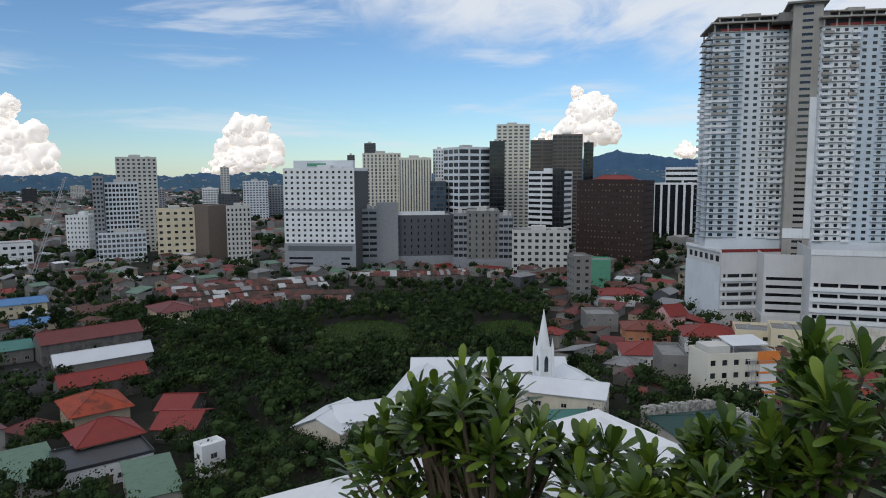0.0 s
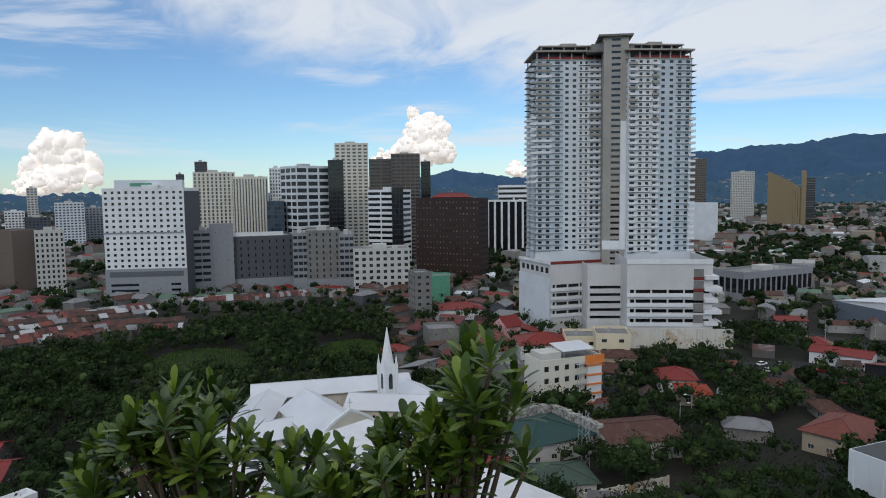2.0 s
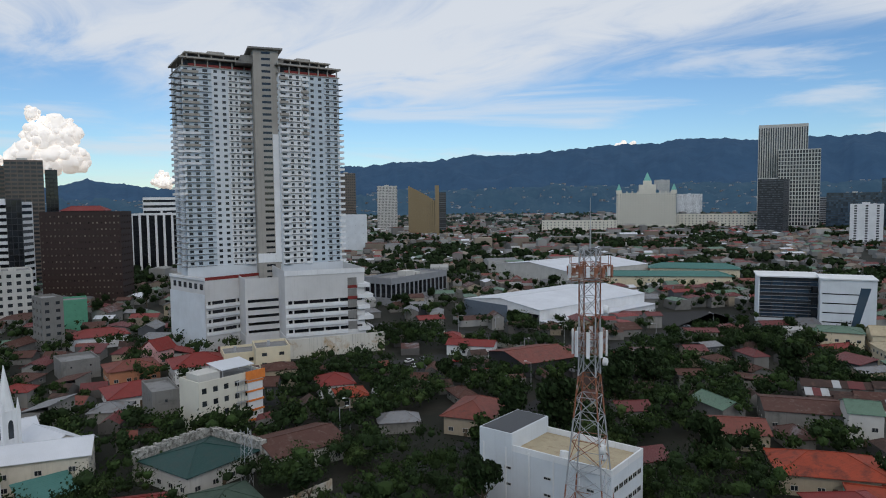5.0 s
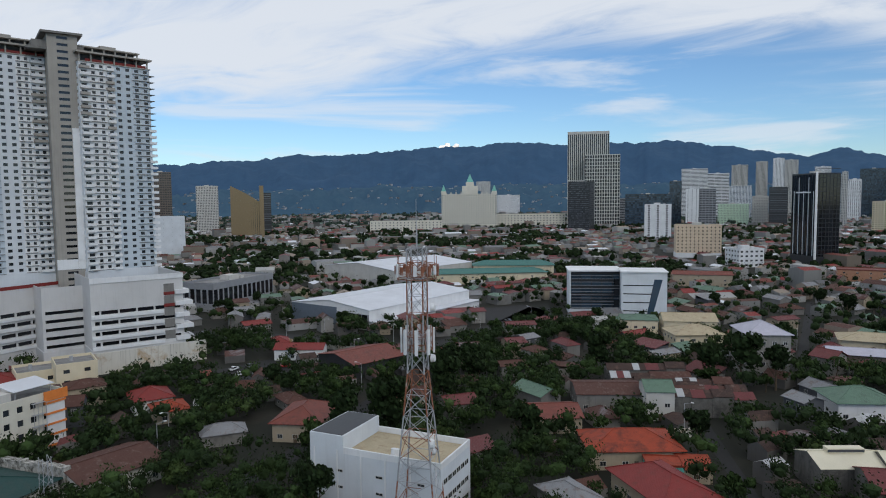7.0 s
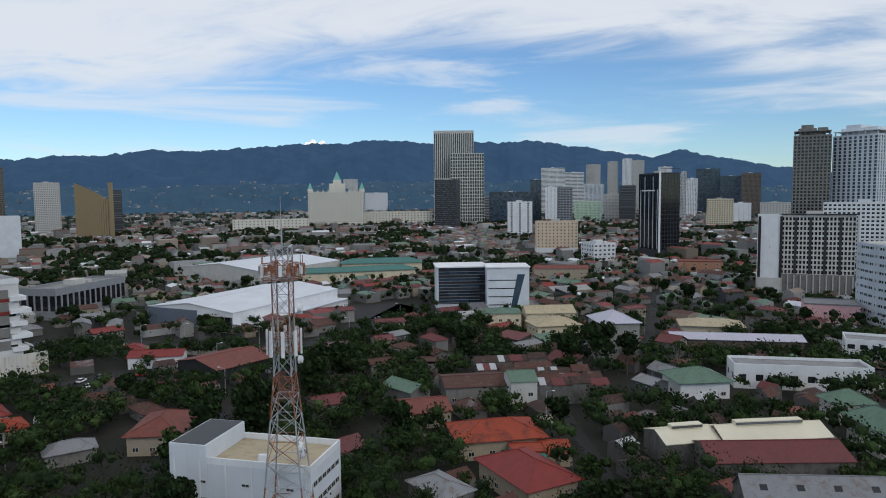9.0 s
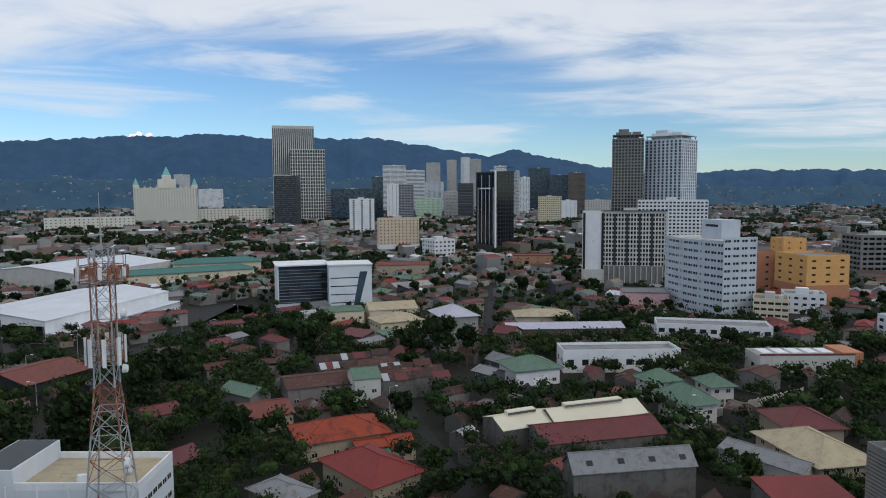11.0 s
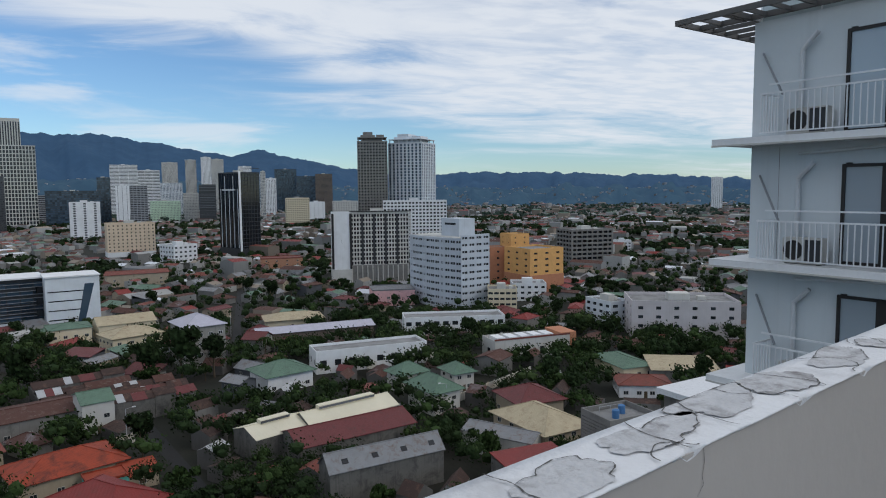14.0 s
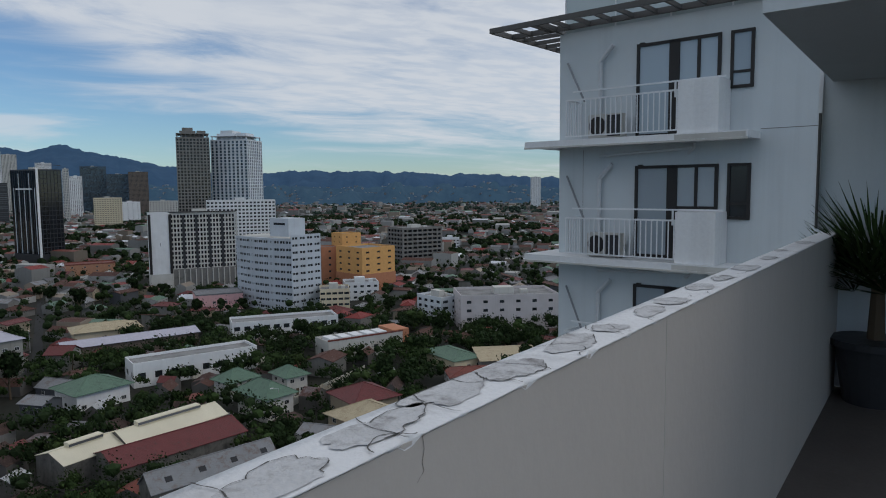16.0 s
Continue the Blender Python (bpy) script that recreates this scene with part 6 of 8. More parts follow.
# warm glow imitates sunlight scattered in the cloud and softens its shading
cp.inputs["Emission Color"].default_value = (1.0, 0.86, 0.72, 1)
cp.inputs["Emission Strength"].default_value = 0.46
cumulus(-15.8, 0.7, 340, 3, 0.2, lobes=38)
cumulus(-32.0, 0.3, 380, 4, 0.3, lobes=36)
cumulus(-18.5, 0.1, 90, 5, lobes=16)
cumulus(11.8, 2.9, 320, 6, 0.1, lobes=36)
cumulus(8.3, 2.2, 110, 12, lobes=20)
cumulus(19.5, 1.2, 110, 7, lobes=20)
cumulus(56.5, 3.6, 130, 8, 1.0, lobes=16)
cumulus(49.6, 3.2, 60, 9, 1.0, lobes=16)


# ---- roads ----
def road(label, width, *pts):
    g = Geo()
    for (x0, y0), (x1, y1) in zip(pts, pts[1:]):
        a, b = Vector((x0, y0, 0)), Vector((x1, y1, 0))
        s = (b - a).normalized().cross(Vector((0, 0, 1))) * width / 2
        g.quad(*(tuple(v + Vector((0, 0, 0.05))) for v in (a + s, b + s, b - s, a - s)))
        take((x0 + x1) / 2, (y0 + y1) / 2, math.degrees(math.atan2(y1 - y0, x1 - x0)), (b - a).length, width, 0.5)
    tagged(put("road", g, asphalt), label, "road", kind="structure")


def car(x, y, turn, k):
    """A small car: bevelled body, glazed cabin, four wheels."""
    paint = (white, MATS.get("car_grey") or surface("car_grey", (0.25, 0.26, 0.28), rough=0.3, metal=0.5), charcoal,
             MATS.get("car_red") or surface("car_red", (0.35, 0.03, 0.03), rough=0.3))[k]
    word = ("white", "grey", "black", "dark red")[k]
    top = thing("car", f"{word} parked car on the asphalt", "car", x, y, 0.05, turn, "parked cars")
    bm = bmesh.new()
    for sx, sy, sz, cz in ((4.3, 1.75, 0.65, 0.65),):
        bmesh.ops.create_cube(bm, size=1, matrix=Matrix.Translation((0, 0, cz)) @ Matrix.Diagonal((sx, sy, sz, 1)))
    bmesh.ops.bevel(bm, geom=list(bm.edges), offset=0.16, segments=2, affect="EDGES")
    put("body", bm, paint, top)
    g = Geo()
    b, t = [(-1.5, -0.8), (1.1, -0.8), (1.1, 0.8), (-1.5, 0.8)], [(-1.1, -0.65), (0.5, -0.65), (0.5, 0.65), (-1.1, 0.65)]
    g.v = [(p[0], p[1], 0.96) for p in b] + [(p[0], p[1], 1.46) for p in t]
    g.f = [(0, 1, 5, 4), (1, 2, 6, 5), (2, 3, 7, 6), (3, 0, 4, 7), (4, 5, 6, 7)]
    put("cabin_glass", g, glass_black, top)
    volume(top, "car_roof", paint, -1.1, -0.66, 1.46, 0.5, 0.66, 1.5)
    for sx in (-1.35, 1.35):
        for sy in (-0.8, 0.8):
            g = Geo()
            g.beam((sx, sy - 0.1, 0.32), (sx, sy + 0.1, 0.32), 0.32, 0.32, 12)
            put("wheel", g, black_frame, top)


def street_lamp(x, y):
    top = thing("street_lamp", "grey steel street lamp post with a short arm", "street lamp", x, y, 0, random.uniform(0, 360), "street lamps")
    g = Geo()
    g.beam((0, 0, 0), (0, 0, 9), 0.14, 0.08, 8)
    put("post", g, steel, top)
    g = Geo()
    g.beam((0, 0, 8.9), (1.8, 0, 9.4), 0.06, 0.05, 6)
    put("arm", g, steel, top)
    g = Geo()
    g.box(1.6, -0.18, 9.3, 2.4, 0.18, 9.5)
    put("lamp_head", g, white, top)


def yard_wall(x0, y0, x1, y1):
    a, b = Vector((x0, y0, 0)), Vector((x1, y1, 0))
    L = (b - a).length
    g = Geo()
    g.box(0, -0.12, 0, L, 0.12, 2.4)
    n = max(2, int(L / 3.5))
    for i in range(n + 1):
        g.box(i * L / n - 0.2, -0.2, 0, i * L / n + 0.2, 0.2, 2.6)
    ob = put("boundary_wall", g, MATS["stained_white_wall"], at=pose(x0, y0, 0, 0, 0, math.degrees(math.atan2(y1 - y0, x1 - x0))))
    tagged(ob, "stained pale rendered boundary wall with piers", "wall")
    take((x0 + x1) / 2, (y0 + y1) / 2, math.degrees(math.atan2(y1 - y0, x1 - x0)), L, 0.6, 1)

road("grey asphalt side street between the houses", 3.6, (459.1, 44.9), (291.0, 30.6), (211.1, 51.7), (165.0, 30.2), (138.0, 18.0))
road("wide asphalt avenue with parked cars", 16, (200.0, 284.0), (225.1, 222.5), (233.2, 164.5), (301.5, 163.8), (358.4, 172.4))
road("dark asphalt lane along a wall", 6, (75.5, 120.4), (113.9, 124.4), (159.0, 136.4), (188.8, 142.3))
road("asphalt parking yard", 40, (313.9, 191.4), (353.0, 169.8))
road("asphalt parking lot", 24, (157.1, 202.7), (183.2, 197.8))
road("asphalt yard beside the halls", 14, (-125.0, 193.7), (-150.9, 245.5))

for spot, turn, paint in (((231.9, 156.5), 0, 0), ((232.2, 146.4), 47, 1), ((241.1, 147.5), 94, 2), ((267.3, 78.3), 141, 3), ((162.5, 199.5), 8, 0), ((166.0, 195.6), 55, 1), ((173.7, 195.1), 102, 2), ((180.0, 194.4), 149, 3), ((166.3, 207.6), 16, 0), ((172.2, 206.3), 63, 1), ((-138.5, 215.4), 110, 2), ((-129.1, 204.5), 157, 3), ((-158.5, 296.0), 24, 0), ((-152.4, 291.2), 71, 1), ((-150.9, 298.1), 118, 2), ((-154.2, 315.6), 165, 3), ((-85.8, 148.7), 32, 0), ((308.4, 167.5), 79, 1), ((320.3, 163.8), 126, 2), ((279.7, 157.9), 173, 3), ((142.7, 23.6), 40, 0), ((264.5, 79.0), 87, 1), ((256.6, 147.7), 134, 2)):
    car(*spot, turn, paint)

for spot in ((217.8, 234.4), (227.1, 219.1), (234.1, 184.4), (307.3, 154.0), (312.7, 34.9), (264.3, 158.1), (200.5, 177.6), (172.1, 149.4), (251.0, 33.2), (309.4, 275.3), (97.9, 151.8), (104.8, 157.3), (188.1, -37.8), (184.0, 46.7)):
    street_lamp(*spot)

for x0, y0, x1, y1 in ((58.4, 123.7, 79.1, 126.6), (195.2, -39.2, 224.7, -74.9), (156.0, 251.4, 185.9, 252.2), (-128.8, 262.3, -101.3, 304.2), (172.9, 58.0, 184.3, 45.1), (160.3, 260.5, 169.6, 238.6), (209.8, 235.7, 214.0, 185.6), (243.0, -19.9, 255.5, -50.7), (-91.8, 146.3, -75.7, 152.4)):
    yard_wall(x0, y0, x1, y1)


# ---- trees ----
def crown_mesh(name, seed, radius, height, leaves, material, size=0.55, squash=0.8):
    """Leaf clusters on the skins of several lobes, with gaps between the lobes."""
    rng = random.Random(seed)
    g = Geo()
    lobes = []
    for i in range(rng.randint(7, 10)):
        a, rr = rng.uniform(0, 2 * math.pi), radius * rng.uniform(0.15, 0.72)
        lobes.append((Vector((rr * math.cos(a), rr * math.sin(a), height + rng.uniform(-0.35, 0.5) * radius * squash)), radius * rng.uniform(0.28, 0.5)))
    for c, r in lobes:
        g.clump(c, r * 0.66, r * 0.66 * squash, rng, False)
    for i in range(leaves):
        c, r = lobes[rng.randrange(len(lobes))]
        n = Vector((rng.gauss(0, 1), rng.gauss(0, 1), rng.gauss(0.25, 1))).normalized()
        p = c + Vector((n.x, n.y, n.z * squash)) * r * rng.uniform(0.55, 1.12)
        t = n.orthogonal().normalized()
        t.rotate(Matrix.Rotation(rng.uniform(0, 6.28), 3, n))
        tilt = (n + Vector((rng.uniform(-1.1, 1.1), rng.uniform(-1.1, 1.1), rng.uniform(-0.9, 0.3)))).normalized()
        u = tilt.orthogonal().normalized()
        v = tilt.cross(u)
        s = size * rng.uniform(0.6, 1.35)
        g.quad(tuple(p - u * s), tuple(p - v * s * 0.6), tuple(p + u * s), tuple(p + v * s * 0.6))
    me = g.mesh(name)
    me.materials.append(material)
    return me


def trunk_mesh(seed, height, r):
    rng = random.Random(seed)
    g = Geo()
    g.beam((0, 0, -0.3), (0.1, 0.05, height * 0.55), r, r * 0.7, 7)
    for i in range(5):
        a = i * 1.26 + rng.uniform(-0.3, 0.3)
        g.beam((0.1, 0.05, height * (0.40 + 0.04 * i)), (math.cos(a) * height * 0.32, math.sin(a) * height * 0.32, height * rng.uniform(0.8, 1.05)), r * 0.5, r * 0.12, 5)
    me = g.mesh("trunk")
    me.materials.append(bark)
    return me


TREES = [(trunk_mesh(i, h, 0.28), crown_mesh("crown", 20 + i, r, h, n, m, s)) for i, (h, r, n, m, s) in enumerate((
    (6.5, 4.6, 900, leaf_a, 0.55), (7.5, 5.4, 1000, leaf_a, 0.6), (5.5, 3.8, 750, leaf_b, 0.5), (8.5, 5.0, 950, leaf_a, 0.55),
    (5.0, 4.2, 800, leaf_b, 0.5), (4.2, 3.2, 620, leaf_c, 0.42)))]


def palm_meshes(seed, h):
    rng = random.Random(seed)
    g = Geo()
    pts = [Vector((0.5 * math.sin(k * 0.4), 0.2 * k * 0.1, h * k / 6)) for k in range(7)]
    for a, b in zip(pts, pts[1:]):
        g.beam(a, b, 0.17, 0.15, 7)
    t = g.mesh("trunk")
    t.materials.append(bark)
    g = Geo()
    for i in range(16):
        a, lift = i * 2.4, rng.uniform(0.1, 1.0)
        prev, d = pts[-1], Vector((math.cos(a), math.sin(a), 0))
        for k in range(6):
            q = pts[-1] + d * (0.55 * (k + 1)) + Vector((0, 0, lift * (k + 1) * 0.5 - 0.12 * (k + 1) ** 2 * 0.8))
            s = d.cross(Vector((0, 0, 1))) * (0.55 - 0.07 * k)
            g.quad(tuple(prev + s), tuple(prev), tuple(q), tuple(q + s - Vector((0, 0, 0.35))))
            g.quad(tuple(prev), tuple(prev - s), tuple(q - s - Vector((0, 0, 0.35))), tuple(q))
            prev = q
    c = g.mesh("fronds")
    c.materials.append(leaf_b)
    return t, c


PALM = palm_meshes(3, 8.0)


def meadow(x, y, rx, ry, turn):
    """An open grassy clearing in the wood, of many small blades."""
    rng = random.Random(int(abs(x * 10)))
    take(x, y, turn, rx * 1.6, ry * 1.6, 0)
    g = Geo()
    m = pose(x, y, 0, 0, 0, turn)
    for i in range(9000):
        a, q = rng.uniform(0, 6.28), math.sqrt(rng.random())
        p = m @ Vector((rx * q * math.cos(a), ry * q * math.sin(a), 0))
        h, t = rng.uniform(0.3, 0.9), rng.uniform(0, 6.28)
        u = Vector((math.cos(t) * 0.22, math.sin(t) * 0.22, 0))
        g.quad(tuple(p - u), tuple(p + u), tuple(p + u * 0.2 + Vector((rng.uniform(-0.3, 0.3), rng.uniform(-0.3, 0.3), h))))
    tagged(put("grass", g, grass_m), "rough green grass in a clearing of the wood", "grass", kind="stuff")


meadow(-30.9, 262.3, 21, 32, 8)
meadow(24.7, 266.7, 15, 26, -10)


def tree(x, y, k, scale, turn, palm=False):
    top = thing("palm_tree" if palm else "tree", "tall coconut palm between the houses" if palm else "broad dark green leafy tree among the houses", "tree", x, y, 0, turn)
    top.scale = (scale, scale, scale * random.uniform(0.85, 1.15))
    t, c = PALM if palm else TREES[k]
    put("trunk", t, None, top)
    put("crown", c, None, top)


# ---- small houses that fill the quarters ----
ROOFS = (roof_rust, roof_patch, roof_grey, roof_maroon, roof_rust, roof_maroon, roof_rust, roof_green, roof_patch, roof_red, roof_grey, roof_maroon)
WALLS = (house_pale, grey, grey, house_pale, dark_grey, grey, beige, house_pale)
ROOF_WORDS = {"patched_tin_roof": "patched tin", "rusty_sheet_roof": "rusty tin", "weathered_zinc_roof": "grey zinc", "maroon_sheet_roof": "maroon", "faded_red_roof": "faded red",
              "tan_tile_roof": "tan", "green_sheet_roof": "green", "red_sheet_roof": "red", "pale_lilac_roof": "pale", "white_sheet_roof": "white"}


def small_house(x, y, rot, rng):
    w, d, h = rng.uniform(7, 14), rng.uniform(6, 10), rng.choice((3.0, 3.3, 5.6, 6.2))
    rm, wm = rng.choice(ROOFS), rng.choice(WALLS)
    kind = rng.choice(("gable", "gable", "hip", "shed"))
    top = house("house", f"small city house with a {ROOF_WORDS[rm.name]} roof", x, y, rot, w, d, h, kind, rng.uniform(1.0, 2.4), rm, wm,
                eave=rng.uniform(0.3, 0.8), win=False, reserve=False, group="infill houses")
    for i in range(2 if math.hypot(x, y) < 300 else 0):
        window(top, pose(-w / 2 + (i + 0.5) * w / 2, -d / 2, h - 1.5), 1.4, 1.1)


def scatter(n_try, seed):
    rng = random.Random(seed)
    placed = []
    trees = houses = 0
    for _ in range(n_try):
        az = radians(rng.uniform(-38, 132))
        r = math.sqrt(rng.uniform(95 ** 2, 470 ** 2))
        x, y = r * math.sin(az), r * math.cos(az)
        deg = math.degrees(az)
        wood = -24 < deg < 9 and 190 < r < 385 and rng.random() < 0.5
        if -22 < deg < 8.5 and 185 < r < 385 and not wood:
            continue
        garden = -20 < deg < 16 and r < 200
        is_tree = wood or garden or rng.random() < (0.25 if 9 < deg < 30 and 195 < r < 340 else 0.85 if 28 < deg < 64 and r < 205 else 0.62 if r < 330 else 0.5)
        rad = 3.6 if wood else (4.0 if is_tree else 7.0)
        if not free(x, y, 1.5 if is_tree else 5.0):
            continue
        if any((x - a) ** 2 + (y - b) ** 2 < (rad + c) ** 2 * 0.62 for a, b, c in placed):
            continue
        if is_tree and trees < 296:
            trees += 1
            tree(x, y, rng.randrange(6), rng.uniform(0.6, 1.05) * (0.9 if wood else 1.0), rng.uniform(0, 360), rng.random() < 0.05)
        elif not is_tree and houses < 300:
            houses += 1
            take(x, y, 0, 8, 8, 1)
            small_house(x, y, rng.choice((-35, 55, 145, -125)) + rng.uniform(-14, 14), rng)
        else:
            continue
        placed.append((x, y, rad))


# ---- church with white roofs ----
stone = surface("church_render", (0.60, 0.56, 0.47), streak=0.3, scale=0.3)


def wing(name, label, x0, y0, x1, y1, d, h, rise, wall=None, eave=0.8, win=True):
    rot = math.degrees(math.atan2(y1 - y0, x1 - x0))
    return house(name, label, (x0 + x1) / 2, (y0 + y1) / 2, rot, math.hypot(x1 - x0, y1 - y0), d, h, "gable", rise, roof_white, wall or stone,
                 eave=eave, category="church", win=win)


wing("convent_wing", "long convent wing with a white sheet roof", -9, 196, 35, 196.5, 11, 7.5, 2.6)
wing("convent_wing", "convent side wing with a white sheet roof", 17, 180.5, 42, 171, 11, 7.5, 2.6)
wing("convent_wing", "convent wing with a white sheet roof", -26, 157, 2, 166.5, 11, 7.0, 2.6)
wing("convent_wing", "short convent wing with a white roof", 38, 178, 34.5, 191, 8, 7.4, 2.2, win=False)
wing("convent_wing", "short convent wing with a white roof", -10, 166, -5, 191, 9, 7.4, 2.3, win=False)
wing("convent_wing", "end pavilion with a white roof", -29, 150, -24, 163, 12, 6.0, 3.0, win=False)
nave = wing("church_nave", "church nave with a white roof and arched gable front", 13.5, 150, 5, 176, 13, 9.0, 4.6, win=False)


def church_front():
    """The gable front: pilasters, a rose window ring, tall arched windows and a cross."""
    d = 13
    n = (Vector((13.5, 150, 0)) - Vector((5, 176, 0))).normalized()
    rot = math.degrees(math.atan2(n.y, n.x)) + 90
    g = Geo()
    pts = [(-d / 2 - 0.6, 0), (d / 2 + 0.6, 0), (d / 2 + 0.6, 9.6)]
    half = d / 2 + 0.6
    arch = [(half * (1 - (k / 8) ** 1.7), 9.6 + 6.0 * (k / 8) ** 0.85) for k in range(1, 8)]
    pts += arch + [(0, 15.7)] + [(-p[0], p[1]) for p in reversed(arch)] + [(-half, 9.6)]
    k = len(pts)
    g.v = [(p[0], -0.5, p[1]) for p in pts] + [(p[0], 0.4, p[1]) for p in pts]
    g.f = [tuple(range(k)), tuple(range(2 * k - 1, k - 1, -1))] + [(i, k + i, k + (i + 1) % k, (i + 1) % k) for i in range(k)]
    front = thing("church_front", "cream arched church front with a cross", "church", 13.7, 149.4, 0, rot)
    front.parent, front.matrix_parent_inverse = nave, nave.matrix_basis.inverted()
    put("gable_wall", g, stone, front)
    rim = Geo()
    edge = [(half, 9.6)] + arch + [(0, 15.7)] + [(-p[0], p[1]) for p in reversed(arch)] + [(-half, 9.6)]
    for p, q in zip(edge, edge[1:]):
        rim.beam((p[0], -0.35, p[1]), (q[0], -0.35, q[1]), 0.42)
    for px in (-half, half):
        rim.box(px - 0.45, -0.8, 0, px + 0.45, -0.1, 10.6)
    put("white_moulding", rim, white, front, "white moulded edge of the gable")
    for x, w, h0, h1 in ((-4.4, 1.3, 3, 8), (4.4, 1.3, 3, 8), (0, 2.0, 1, 4.4)):
        a = Geo()
        arc = [(x - w / 2, h0), (x + w / 2, h0), (x + w / 2, h1)] + [(x + w / 2 * math.cos(t), h1 + w / 2 * math.sin(t)) for t in (math.pi * q / 6 for q in range(1, 6))] + [(x - w / 2, h1)]
        a.quad(*[(p[0], -0.53, p[1]) for p in arc])
        put("arched_window", a, glass_black, front)
    a = Geo()
    for q in range(20):
        t0, t1 = 2 * math.pi * q / 20, 2 * math.pi * (q + 1) / 20
        a.beam((2.4 * math.cos(t0), -0.6, 9.4 + 2.4 * math.sin(t0)), (2.4 * math.cos(t1), -0.6, 9.4 + 2.4 * math.sin(t1)), 0.25)
    put("rose_ring", a, white, front)
    a = Geo()
    a.quad(*[(2.2 * math.cos(2 * math.pi * q / 20), -0.54, 9.4 + 2.2 * math.sin(2 * math.pi * q / 20)) for q in range(20)])
    put("rose_window", a, glass_black, front)
    a = Geo()
    a.box(-0.12, -0.12, 15.6, 0.12, 0.12, 18.2)
    a.box(-0.65, -0.1, 17.1, 0.65, 0.1, 17.35)
    put("cross", a, white, front)


church_front()


def spire(x, y):
    top = thing("church_spire", "slender white church bell tower with a pointed spire", "church tower", x, y, 0, 20)
    volume(top, "shaft", white, -1.7, -1.7, 0, 1.7, 1.7, 17.5)
    cone(top, "spire_cone", white, 0, 0, 17.5, 1.75, 10.2, 8)
    for sx in (-1, 1):
        for sy in (-1, 1):
            volume(top, "buttress", white, sx * 1.75 - 0.35, sy * 1.75 - 0.35, 0, sx * 1.75 + 0.35, sy * 1.75 + 0.35, 17.0)
            cone(top, "pinnacle", white, sx * 1.75, sy * 1.75, 17.0, 0.5, 3.2)
    for i, m in enumerate((0, 90, 180, 270)):
        a = Geo()
        arc = [(-0.6, 11), (0.6, 11), (0.6, 14)] + [(0.6 * math.cos(t), 14 + 1.3 * math.sin(t)) for t in (math.pi * q / 6 for q in range(1, 6))] + [(-0.6, 14)]
        a.quad(*[(p[0], -1.72, p[1]) for p in arc])
        put("belfry_window", a, glass_dark, top, at=pose(0, 0, 0, 0, 0, m))
        a = Geo()
        a.box(-0.5, -1.74, 7, 0.5, -1.6, 8.5)
        put("louvre", a, grey, top, at=pose(0, 0, 0, 0, 0, m))
    take(x, y, 0, 4, 4)


spire(26.8, 179.5)


# ---- the roof terrace, its parapet and the neighbouring wing ----
cap_paint = surface("cracked_white_cap_paint", (0.66, 0.67, 0.69), rough=0.75, vary=0.10, scale=3.0, grain=60, bump=0.2,
                    stain=(0.44, 0.44, 0.45), stain_amount=0.22)
inner_wall = surface("greyish_beige_render", (0.43, 0.405, 0.385), rough=0.85, vary=0.05, scale=1.2, grain=25, streak=0.08, bump=0.04)
wing_paint = surface("cool_white_wing_paint", (0.58, 0.625, 0.65), rough=0.8, vary=0.06, scale=0.8, grain=40, streak=0.14, bump=0.08)
deck = surface("terrace_tiles", (0.10, 0.09, 0.085), rough=0.7, vary=0.25, scale=2.0, grain=30)
crack_dark = surface("crack_shadow_concrete", (0.09, 0.088, 0.085), rough=0.95)
rail_white = surface("white_rail_paint", (0.70, 0.72, 0.74), rough=0.4)
pipe_white = surface("white_plastic_pipe", (0.58, 0.60, 0.62), rough=0.45)
clear_glass = glass("pale_balustrade_glass", (0.50, 0.58, 0.60), 0.05, 0.1)
curtain_glass = glass("curtained_glass", (0.36, 0.42, 0.47), 0.08, 0.15)
P_DIR = Vector((0.483, -0.875, 0)).normalized()
P_OUT = Vector((0.875, 0.483, 0)).normalized()
P_ROT = math.degrees(math.atan2(P_DIR.y, P_DIR.x))
P_IN = Vector((2.01, -1.34, 0))
TOP = 63.64
CORNER = Vector((0.42, 1.81, 0))
E_DIR = Vector((0.841, 0.541, 0))
E_IN = Vector((0.541, -0.841, 0))


